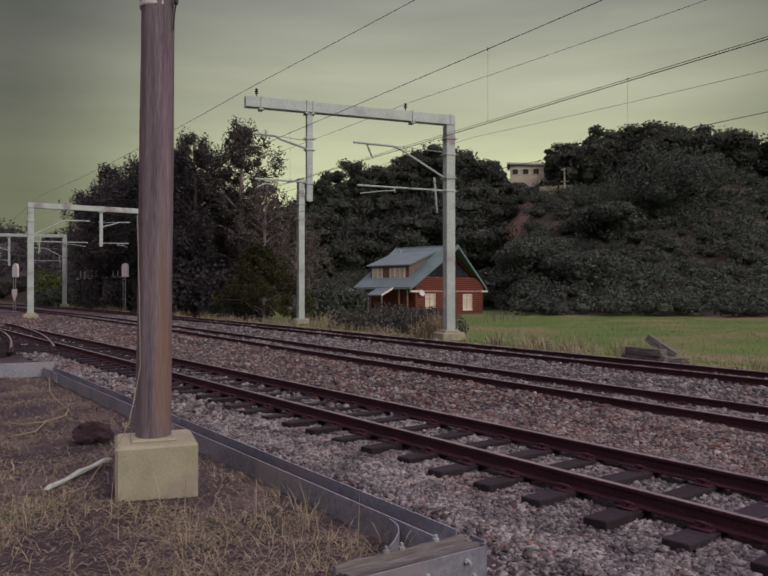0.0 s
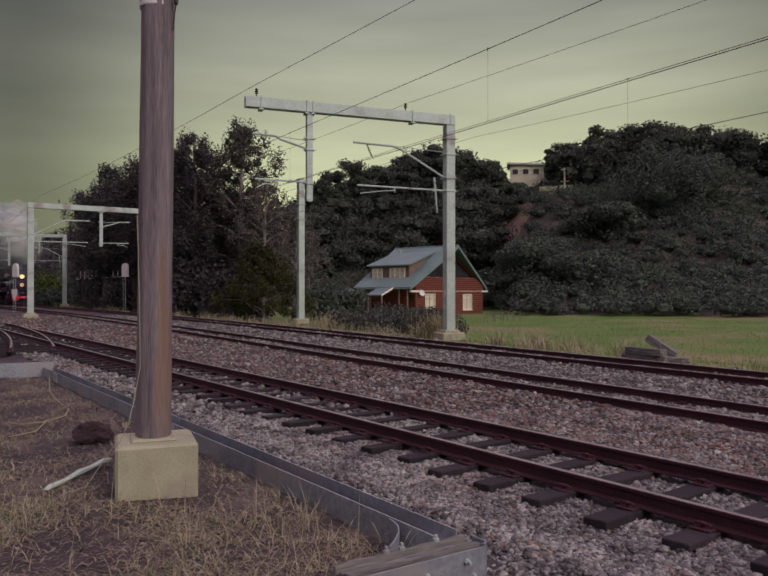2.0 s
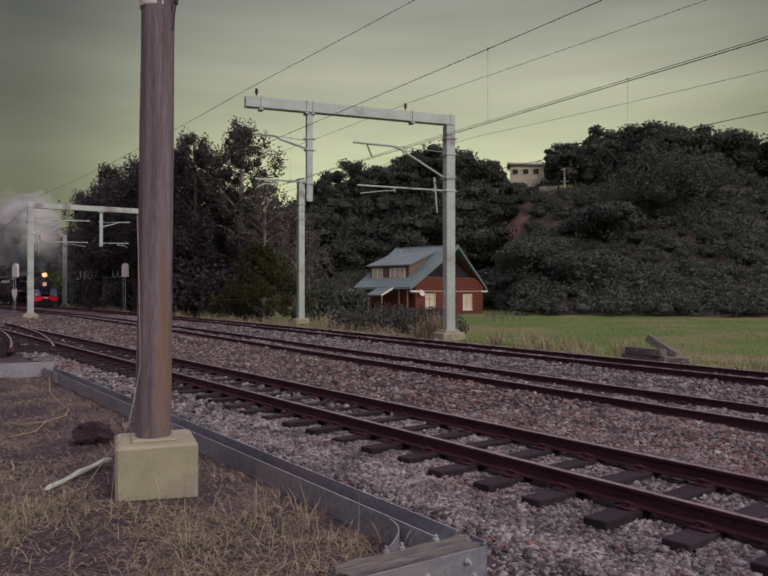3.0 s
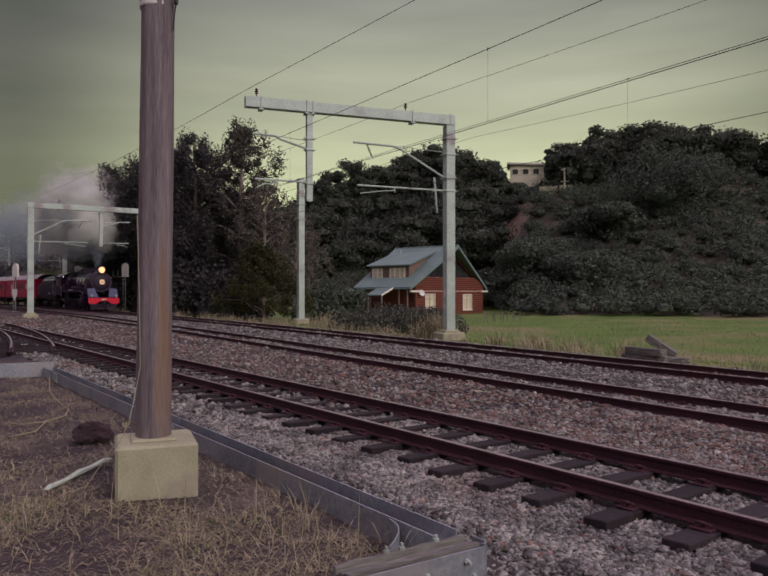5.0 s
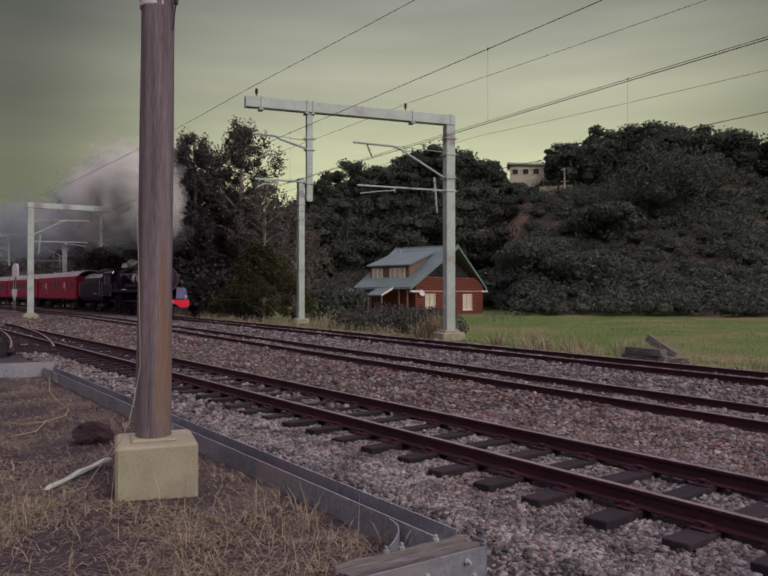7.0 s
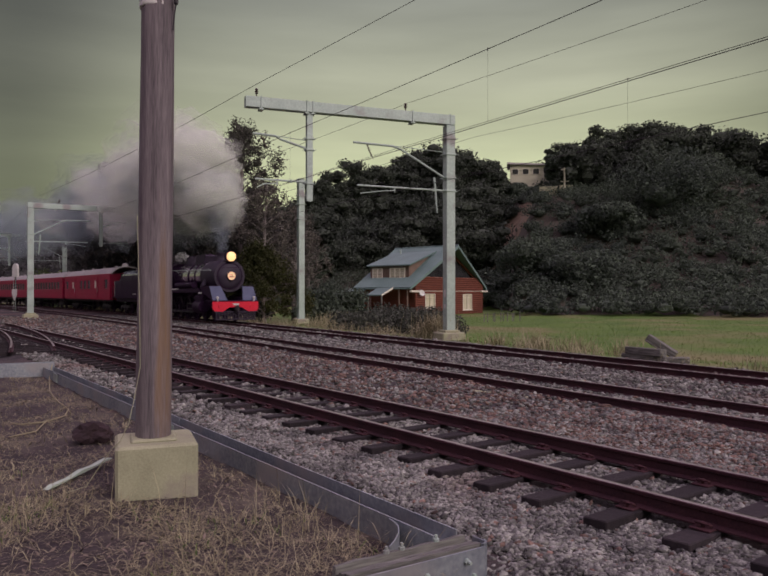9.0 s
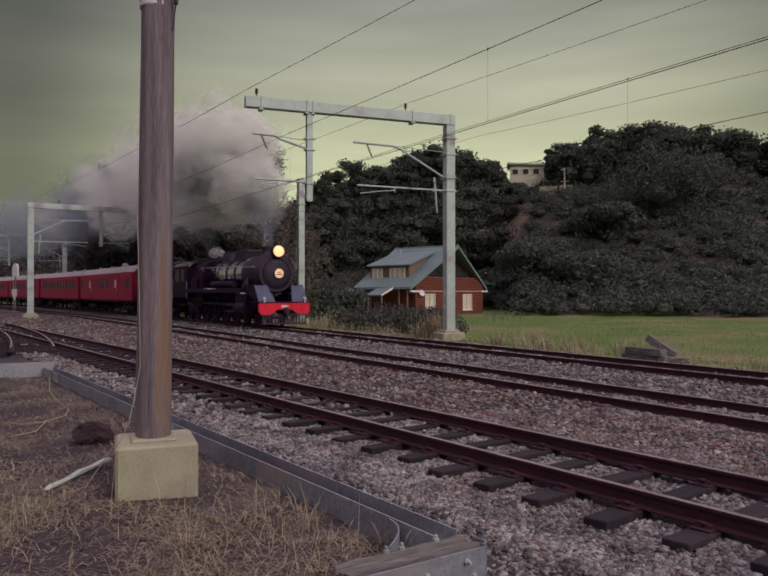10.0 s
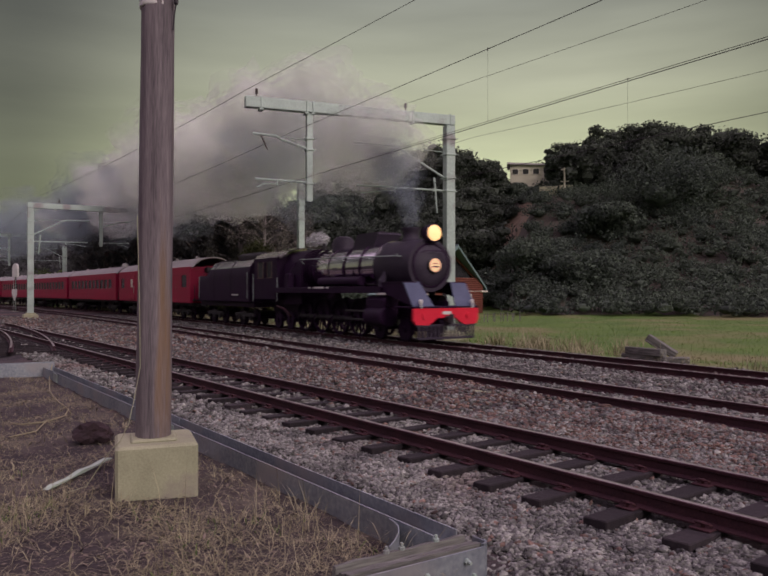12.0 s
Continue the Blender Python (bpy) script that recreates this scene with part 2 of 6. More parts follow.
BARK = surface("bark", (0.07, 0.055, 0.05), (0.19, 0.16, 0.14), scale=2, fine=20, rough=0.9, bump=0.6, stretch=(4, 4, 0.7))
PALEBARK = surface("pale_bark", (0.15, 0.13, 0.12), (0.33, 0.30, 0.27), scale=2, fine=20, rough=0.9, bump=0.5, stretch=(4, 4, 0.7))
BANKEARTH = surface("bare_clay_bank", (0.12, 0.092, 0.055), (0.27, 0.21, 0.13), scale=0.4, fine=4, rough=0.95, bump=0.4)
HILLEARTH = surface("hill_earth", (0.050, 0.046, 0.034), (0.105, 0.092, 0.065), scale=0.15, fine=2.5, rough=0.95, bump=0.4,
                    c3=(0.115, 0.090, 0.060), c3_at=0.66, c3_scale=0.05)
LEAF_DARK = leafy("dark_leaves", (0.044, 0.045, 0.050), (0.100, 0.102, 0.092))
LEAF_POPLAR = leafy("poplar_leaves", (0.056, 0.058, 0.053), (0.135, 0.135, 0.105), 0.35)
LEAF_PALE = leafy("pale_half_bare_leaves", (0.10, 0.095, 0.085), (0.23, 0.215, 0.175), 0.35)
LEAF_HILL = leafy("hill_leaves", (0.044, 0.052, 0.046), (0.105, 0.130, 0.092), 0.2, 0.06)
LEAF_SCRUB = leafy("scrub_leaves", (0.056, 0.072, 0.064), (0.13, 0.168, 0.115), 0.25, 0.09)
LEAF_CONIFER = leafy("conifer_leaves", (0.032, 0.040, 0.018), (0.085, 0.088, 0.034), 0.2)
LEAF_BRIGHT = leafy("bright_shrub_leaves", (0.08, 0.12, 0.035), (0.16, 0.22, 0.06), 0.25)
LEAF_HEDGE = leafy("hedge_leaves", (0.055, 0.062, 0.052), (0.125, 0.135, 0.105), 0.2)
SMOKE_PALE = smoky("pale_smoke", (0.93, 0.99, 0.86), (0.96, 0.995, 0.92), 0.24, 0.9)
STEAM_WHITE = smoky("white_steam", (0.93, 0.95, 0.92), (0.96, 0.97, 0.95), 0.75, 1.6)
SMOKE_THIN = smoky("thin_blue_smoke", (0.40, 0.50, 0.58), (0.66, 0.74, 0.80), 0.055, 0.9)
SMOKE_DARK = smoky("dark_smoke", (0.31, 0.39, 0.41), (0.60, 0.71, 0.70), 0.14, 0.9)


# ---- mesh helpers ----
class Geo:
    """Gathers verts and faces; each face carries a material slot."""

    def __init__(self):
        self.v, self.f, self.m, self.slot = [], [], [], 0

    def add(self, verts, faces, at=None):
        o = len(self.v)
        self.v += [tuple(at @ Vector(p)) for p in verts] if at is not None else [tuple(p) for p in verts]
        self.f += [tuple(i + o for i in f) for f in faces]
        self.m += [self.slot] * len(faces)
        return self

    def box(self, c, size, at=None, cut=0.0):
        """A box with its edges cut by `cut`."""
        x, y, z = (s / 2 for s in size)
        if cut <= 0:
            vs = [(c[0] + i * x, c[1] + j * y, c[2] + k * z) for k in (-1, 1) for i, j in ((-1, -1), (1, -1), (1, 1), (-1, 1))]
            return self.add(vs, [(3, 2, 1, 0), (4, 5, 6, 7), (0, 1, 5, 4), (1, 2, 6, 5), (2, 3, 7, 6), (3, 0, 4, 7)], at)
        d = min(cut, x * .9, y * .9, z * .9)
        ring = lambda a, b: [(-a, -b + d), (-a + d, -b), (a - d, -b), (a, -b + d), (a, b - d), (a - d, b), (-a + d, b), (-a, b - d)]
        vs = []
        for k, a, b in ((-z, x - d, y - d), (-z + d, x, y), (z - d, x, y), (z, x - d, y - d)):
            vs += [(c[0] + p, c[1] + q, c[2] + k) for p, q in ring(a, b)]
        fs = [tuple(range(7, -1, -1)), tuple(range(24, 32))]
        for r in range(3):
            fs += [(r * 8 + i, r * 8 + (i + 1) % 8, r * 8 + 8 + (i + 1) % 8, r * 8 + 8 + i) for i in range(8)]
        return self.add(vs, fs, at)

    def tube(self, pts, r, n=8, at=None, cap=True):
        """A round bar along points; r may be one radius or one for each point."""
        pts = [Vector(p) for p in pts]
        rs = r if isinstance(r, (list, tuple)) else [r] * len(pts)
        vs, fs = [], []
        for i, p in enumerate(pts):
            d = (pts[min(i + 1, len(pts) - 1)] - pts[max(i - 1, 0)]).normalized()
            a = Vector((0, 0, 1)) if abs(d.z) < 0.9 else Vector((1, 0, 0))
            u = d.cross(a).normalized()
            w = u.cross(d)
            vs += [p + (u * math.cos(2 * math.pi * k / n) + w * math.sin(2 * math.pi * k / n)) * rs[i] for k in range(n)]
        for i in range(len(pts) - 1):
            fs += [(i * n + k, i * n + (k + 1) % n, (i + 1) * n + (k + 1) % n, (i + 1) * n + k) for k in range(n)]
        if cap:
            fs += [tuple(range(n - 1, -1, -1)), tuple(range((len(pts) - 1) * n, len(pts) * n))]
        return self.add(vs, fs, at)

    def sweep(self, profile, stations, at=None, cap=True):
        """A closed profile (side, up) carried along stations (point, side vector)."""
        n, vs, fs = len(profile), [], []
        for p, side in stations:
            vs += [(p[0] + side[0] * a, p[1] + side[1] * a, p[2] + b) for a, b in profile]
        for i in range(len(stations) - 1):
            fs += [(i * n + k, i * n + (k + 1) % n, (i + 1) * n + (k + 1) % n, (i + 1) * n + k) for k in range(n)]
        if cap:
            fs += [tuple(range(n - 1, -1, -1)), tuple(range((len(stations) - 1) * n, len(stations) * n))]
        return self.add(vs, fs, at)

    def lathe(self, prof, n=24, at=None):
        """Turned about the local z axis: prof is (radius, height) from bottom to top."""
        vs, fs = [], []
        for r, z in prof:
            vs += [(r * math.cos(2 * math.pi * k / n), r * math.sin(2 * math.pi * k / n), z) for k in range(n)]
        for i in range(len(prof) - 1):
            fs += [(i * n + k, i * n + (k + 1) % n, (i + 1) * n + (k + 1) % n, (i + 1) * n + k) for k in range(n)]
        fs += [tuple(range(n - 1, -1, -1)), tuple(range((len(prof) - 1) * n, len(prof) * n))]
        return self.add(vs, fs, at)

    def prism(self, poly, thick, at=None):
        """A polygon in the local xz plane, given thickness along y."""
        n = len(poly)
        vs = [(a, -thick / 2, b) for a, b in poly] + [(a, thick / 2, b) for a, b in poly]
        fs = [tuple(range(n)), tuple(range(2 * n - 1, n - 1, -1))]
        fs += [(i, n + i, n + (i + 1) % n, (i + 1) % n) for i in range(n)]
        return self.add(vs, fs, at)

    def mesh(self, name, materials, smooth=False, tidy=True):
        me = bpy.data.meshes.new(name)
        me.from_pydata(self.v, [], self.f)
        for x in materials if isinstance(materials, (list, tuple)) else [materials]:
            me.materials.append(x)
        me.polygons.foreach_set("material_index", self.m)
        if tidy:
            bm = bmesh.new()
            bm.from_mesh(me)
            bmesh.ops.recalc_face_normals(bm, faces=bm.faces)
            if smooth:
                for e in bm.edges:
                    e.smooth = len(e.link_faces) == 2 and e.calc_face_angle(0) < 0.7
                for f in bm.faces:
                    f.smooth = True
            bm.to_mesh(me)
            bm.free()
        me.update()
        return me


def part(name, geo, material, parent=None, label="", smooth=False, at=None):
    """One mesh object, under a thing or part if one is given."""
    me = geo if isinstance(geo, bpy.types.Mesh) else geo.mesh(name, material, smooth)
    ob = new(name, me)
    ob.parent = parent
    if at is not None:
        ob.matrix_basis = at
    if label:
        tagged(ob, label)
    return ob


def thing(name, label, category, group="", kind="", at=None):
    ob = tagged(new(name), label, category, group, kind)
    ob.empty_display_size = 0.2
    if at is not None:
        ob.matrix_basis = at
    return ob


def quads_mesh(name, verts, material, smooth=False):
    """A mesh of loose quads, from an (n, 4, 3) array."""
    n = len(verts)
    me = bpy.data.meshes.new(name)
    me.vertices.add(n * 4)
    me.vertices.foreach_set("co", np.asarray(verts, np.float32).ravel())
    me.loops.add(n * 4)
    me.loops.foreach_set("vertex_index", np.arange(n * 4, dtype=np.int32))
    me.polygons.add(n)
    me.polygons.foreach_set("loop_start", np.arange(0, n * 4, 4, dtype=np.int32))
    me.materials.append(material)
    me.update(calc_edges=True)
    return me


def leaves(rng, centres, radii, count, size, shell=0.75, flat=1.0, most=1.15):
    """Leaf quads scattered through lumps: (n, 4, 3). Most sit near the skin of their lump."""
    centres, radii = np.asarray(centres, float), np.asarray(radii, float)
    k = rng.integers(0, len(centres), count) if np.ndim(count) == 0 else np.repeat(np.arange(len(centres)), count)
    n = len(k)
    d = rng.normal(size=(n, 3))
    d /= np.linalg.norm(d, axis=1)[:, None]
    r = 1 - np.abs(rng.normal(0, 1 - shell, n))
    pos = centres[k] + d * radii[k] * np.clip(r, 0.15, most)[:, None]
    nrm = d + rng.normal(0, 0.6, (n, 3)) + np.array([0, 0, 0.25])
    nrm /= np.linalg.norm(nrm, axis=1)[:, None]
    t = np.cross(nrm, rng.normal(size=(n, 3)))
    t /= np.linalg.norm(t, axis=1)[:, None]
    b = np.cross(nrm, t)
    s = size * rng.uniform(0.6, 1.4, n)[:, None]
    droop = nrm * s * 0.25
    return np.stack([pos - t * s, pos - b * s * 0.5 * flat - droop, pos + t * s, pos + b * s * 0.5 * flat + droop], 1)
# ---- the line: a straight that runs into a wide curve ----
X0, Y0, HEADING, RADIUS, GAUGE = -5.243, 25.524, radians(-57.546), 646.4, 1.137
OFF_FAR = 4.2                                  # the second running line, beyond the first


def on_line(s, off=0.0):
    """Place and heading at s metres along the running lines, off metres to the left of the first one."""
    if s >= 0:
        x, y, a = X0 + math.cos(HEADING) * s, Y0 + math.sin(HEADING) * s, HEADING
    else:
        a = HEADING - s / RADIUS
        x = X0 - RADIUS * (math.sin(a) - math.sin(HEADING))
        y = Y0 + RADIUS * (math.cos(a) - math.cos(HEADING))
    return x - math.sin(a) * off, y + math.cos(a) * off, a


NEAR0, NEARA = (0.0, 9.5), radians(-53.3)      # the loop line, almost straight


def on_loop(s, off=0.0):
    x, y = NEAR0[0] + math.cos(NEARA) * s, NEAR0[1] + math.sin(NEARA) * s
    return x - math.sin(NEARA) * off, y + math.cos(NEARA) * off, NEARA


SIDE_R = 95.0


def on_siding(s, off=0.0):
    """A siding that leaves the loop line to the near side, s from the points onwards."""
    x, y, a = on_loop(-32.0)
    b = a - s / SIDE_R
    px = x + SIDE_R * (-math.sin(b) + math.sin(a))
    py = y - SIDE_R * (-math.cos(b) + math.cos(a))
    return px - math.sin(b) * off, py + math.cos(b) * off, b


def across(x, y):
    """Metres to the left of the first running line (negative: towards the camera)."""
    x, y = np.asarray(x, float), np.asarray(y, float)
    dx, dy = x - X0, y - Y0
    s = dx * math.cos(HEADING) + dy * math.sin(HEADING)
    u = -dx * math.sin(HEADING) + dy * math.cos(HEADING)
    cx, cy = X0 + RADIUS * math.sin(HEADING), Y0 - RADIUS * math.cos(HEADING)
    return np.where(s > 0, u, np.hypot(x - cx, y - cy) - RADIUS)


def smooth(a, b, t):
    t = np.clip((t - a) / (b - a), 0, 1)
    return t * t * (3 - 2 * t)


def hill_height(x, y):
    """The wooded hill behind the pasture and the lower rise to the left of it."""
    az = x / np.maximum(y, 1)
    top = 22 + 1.4 * np.exp(-((az - 0.36) / 0.12) ** 2) + 7.5 * np.exp(-((az - 0.08) / 0.065) ** 2) - 7 * smooth(-0.06, -0.16, az) \
        + -1.5 * smooth(0.46, 0.56, az) - 3.0 * smooth(-0.25, -0.4, az)
    foot = 67 + 31 * smooth(0.215, 0.13, az) - 8 * smooth(0.3, 0.55, az) + 14 * smooth(-0.1, -0.3, az)
    rise = smooth(foot, foot + 68, y)
    saddle = 4.6 * np.exp(-((az - 0.193) / 0.030) ** 2) * np.exp(-((y - 122) / 11.0) ** 2)      # the hollow below the hilltop house
    return rise * top * (1 + 0.06 * np.sin(x * 0.21 + y * 0.13)) + 0.7 * np.sin(x * 0.37) * np.sin(y * 0.29) * rise - saddle


def ground_height(x, y):
    x, y = np.asarray(x, float), np.asarray(y, float)
    u = across(x, y)
    nx, ny = -math.sin(NEARA), math.cos(NEARA)
    un = (x - NEAR0[0]) * nx + (y - NEAR0[1]) * ny            # left of the loop line
    bed = np.maximum(smooth(7.0, 6.0, u) * smooth(-3.2, -1.8, u), smooth(-2.15, -1.8, un) * smooth(7.2, 6.2, u))
    z = -0.32 + 0.125 * bed + 0.06 * smooth(-2.2, -1.4, u) * smooth(6.4, 5.6, u)
    z = z - 0.028 * smooth(-0.50, -0.75, un) * smooth(-2.1, -1.6, un)
    z = z - 0.48 * smooth(7, 14, u)
    z = z + 0.02 * np.sin(x * 3.1) * np.sin(y * 2.7)
    return z + hill_height(x, y)


def make_ground():
    """One sheet from the camera's feet to the horizon, finer near by."""
    ys = np.concatenate([np.arange(-60, 0, 6.0), np.arange(0, 3, 1.0), np.arange(3, 22, 0.33), np.arange(22, 60, 1.0), np.arange(60, 190, 2.5), np.array([200, 260, 400, 800, 1600, 3000.])])
    xs = np.concatenate([-np.array([3000, 1600, 800, 400, 260, 200.]), np.arange(-170, -30, 3.0), np.arange(-30, -12, 0.8), np.arange(-12, 14, 0.33), np.arange(14, 40, 0.8), np.arange(40, 170, 3.0), np.array([200, 260, 400, 800, 1600, 3000.])])
    gx, gy = np.meshgrid(xs, ys)
    gz = ground_height(gx, gy)
    w = len(xs)
    verts = np.stack([gx, gy, gz], -1).reshape(-1, 3)
    i = (np.arange(len(ys) - 1)[:, None] * w + np.arange(w - 1)[None, :]).ravel()
    faces = np.stack([i, i + 1, i + w + 1, i + w], 1)
    me = bpy.data.meshes.new("ground")
    me.from_pydata(verts.tolist(), [], faces.tolist())
    cxy = verts[faces].mean(1)
    u = across(cxy[:, 0], cxy[:, 1])
    un = (cxy[:, 0] - NEAR0[0]) * -math.sin(NEARA) + (cxy[:, 1] - NEAR0[1]) * math.cos(NEARA)
    hill = hill_height(cxy[:, 0], cxy[:, 1])
    slot = np.where(u > 6.9, 1, 0)
    slot = np.where((hill > 0.25) & (u > 6.9), 2, slot)
    slot = np.where((un < -2.32) & (u < 0), 3, slot)
    az = cxy[:, 0] / np.maximum(cxy[:, 1], 1)
    slot = np.where((az > 0.146) & (az < 0.208) & (cxy[:, 1] > 111) & (cxy[:, 1] < 129), 4, slot)
    for m in (BALLAST, FIELD, HILLEARTH, DIRT, BANKEARTH):
        me.materials.append(m)
    me.polygons.foreach_set("material_index", slot.astype(np.int32))
    me.polygons.foreach_set("use_smooth", [True] * len(faces))
    tagged(new("ground", me), "railway ballast, bare earth, green pasture and a wooded hill", "ground", kind="structure")


make_ground()

RAIL_PROFILE = [(-0.065, -0.14), (0.065, -0.14), (0.065, -0.128), (0.012, -0.112), (0.010, -0.04), (0.034, -0.03), (0.036, -0.006),
                (0.028, 0.0), (-0.028, 0.0), (-0.036, -0.006), (-0.034, -0.03), (-0.010, -0.04), (-0.012, -0.112), (-0.065, -0.128)]


def make_rail(line, s0, s1, off, step, parent):
    g = Geo()
    n = max(2, int((s1 - s0) / step) + 1)
    st = []
    for i in range(n):
        x, y, a = line(s0 + (s1 - s0) * i / (n - 1), off)
        st.append(((x, y, 0.0), (-math.sin(a), math.cos(a))))
    g.sweep(RAIL_PROFILE, st)
    me = g.mesh("rail", [RUST, RAILTOP], smooth=True)
    for p in me.polygons:
        if p.normal.z > 0.9 and p.center.z > -0.003:
            p.material_index = 1
    return part("rail", me, None, parent)


def sleeper_mesh():
    g = Geo()
    g.box((0, 0, 0), (0.22, 2.13, 0.13), cut=0.009)
    for v in range(len(g.v)):
        x, y, z = g.v[v]
        g.v[v] = (x + 0.012 * math.sin(y * 9), y, z + 0.006 * math.sin(y * 6 + x * 20))
    return g.mesh("sleeper", SLEEPER)


def fastening_mesh():
    """A sole plate with its two spring clips and screws."""
    g = Geo()
    g.box((0, 0, 0.008), (0.16, 0.32, 0.016), cut=0.004)
    for y in (-0.105, 0.105):
        g.tube([(-0.05, y * 0.72, 0.03), (-0.05, y * 1.1, 0.05), (0.0, y * 1.25, 0.055), (0.05, y * 1.1, 0.05), (0.05, y * 0.72, 0.03)], 0.012, 6)
        g.tube([(0, y, 0.0), (0, y, 0.06)], 0.016, 6)
    return g.mesh("rail_fastening", RUST)


SLEEPER_MESH, FASTENING_MESH = sleeper_mesh(), fastening_mesh()


LOOP_SLEEPERS = []


def make_track(line, s0, s1, off, label, sleepers, spacing, step=2.5, clips=None):
    t = thing("railway_track", label, "railway track", group="tracks", kind="structure")
    for d in (-GAUGE / 2, GAUGE / 2):
        make_rail(line, s0, s1, off + d, step, t)
    rnd = random.Random(int(off * 10) + len(label))
    s = sleepers[0]
    while s < sleepers[1]:
        x, y, a = line(s, off + rnd.uniform(-0.05, 0.05))
        m = pose(x, y, -0.205 + rnd.uniform(-0.012, 0.006), 0, 0, math.degrees(a) + rnd.uniform(-1.2, 1.2))
        part("sleeper", SLEEPER_MESH, None, t, at=m)
        if line is on_loop:
            LOOP_SLEEPERS.append(s)
        if clips and clips[0] < s < clips[1]:
            for d in (-GAUGE / 2, GAUGE / 2):
                x, y, a = line(s, off + d)
                part("rail_fastening", FASTENING_MESH, None, t, at=pose(x, y, -0.145, 0, 0, math.degrees(a)))
        s += spacing + rnd.uniform(-0.02, 0.02)
    return t


make_track(on_loop, -33.5, 14, 0.0, "rust-brown loop track on dark timber sleepers in grey ballast", (-33, 9), 0.62, clips=(-14, 7))
make_track(on_line, -150, 40, 0.0, "rust-brown running track bedded in reddish ballast", (-75, 20), 0.70, clips=(-20, 18))
make_track(on_line, -150, 40, OFF_FAR, "rust-brown running track on which the steam train comes", (-75, 20), 0.70, clips=(-14, 15))
make_track(on_siding, 0, 17, 0.0, "rusty siding curving off the loop track", (4, 17), 0.7, step=1.0)
# ---- overhead line: masts, portals, arms, wires ----
def h_section(g, x0, y0, z0, z1, w, t=0.03, rot=0.0):
    """An upright H section."""
    m = pose(x0, y0, 0, 0, 0, rot)
    for y in (-w / 2 + t / 2, w / 2 - t / 2):
        g.box((0, y, (z0 + z1) / 2), (w, t, z1 - z0), m)
    g.box((0, 0, (z0 + z1) / 2), (t, w - 2 * t, z1 - z0), m)


def make_arm(parent, d, reach, z_low, z_top, z_reg, root=0.16, start=0.0):
    """Bracket arm: a cranked tube with its stay, the insulator, and a level steady tube below it.
    d is the way it points, in the parent's space."""
    P = lambda t, z: (d[0] * (t + start), d[1] * (t + start), z)
    g = Geo()
    bend = reach * 0.6
    g.tube([P(root, z_low), P(bend * 0.86, z_top - 0.14), P(bend, z_top - 0.04), P(reach, z_top)], 0.042, 8)
    arm = part("bracket_arm", g, GALV, parent)
    g = Geo()
    g.tube([P(root, z_top - 0.12), P(bend, z_top - 0.03)], 0.014, 6)
    part("stay_rod", g, GALV, arm)
    g = Geo()
    for i in range(5):
        a = 0.08 + i * 0.085
        g.tube([P(reach * 0.87 - a * 0.45, z_top - a), P(reach * 0.87 - a * 0.45 - 0.012, z_top - a - 0.03)], [0.055, 0.03], 10)
    g.tube([P(reach * 0.87, z_top), P(reach * 0.87 - 0.26, z_top - 0.56)], 0.014, 6)
    part("insulator", g, INSULATOR, arm)
    g = Geo()
    g.tube([P(root, z_reg), P(reach * 0.96, z_reg + 0.03)], 0.034, 8)
    g.tube([P(0.66, z_reg - 0.05), P(0.66, z_reg + 0.06)], 0.05, 8)
    part("steady_tube", g, GALV, parent)
    g = Geo()
    q = reach * 0.58
    g.tube([P(q, z_reg), P(q, z_reg - 0.16)], 0.03, 6)
    g.tube([P(q, z_reg - 0.1), P(q + 0.45, z_reg - 0.13), P(reach * 0.93, z_reg - 0.26)], 0.02, 6)
    part("steady_arm", g, GALV, parent)


def collar(g, z, w, t=0.03, h=0.07, at=None):
    """A clamp band with bolt ends."""
    g.box((0, 0, z), (w + 2 * t, w + 2 * t, h), at, cut=0.008)
    for sx in (-1, 1):
        g.tube([(sx * (w / 2 + 0.09), -w / 2 - 0.05, z), (sx * (w / 2 + 0.09), w / 2 + 0.05, z)], 0.014, 6, at)


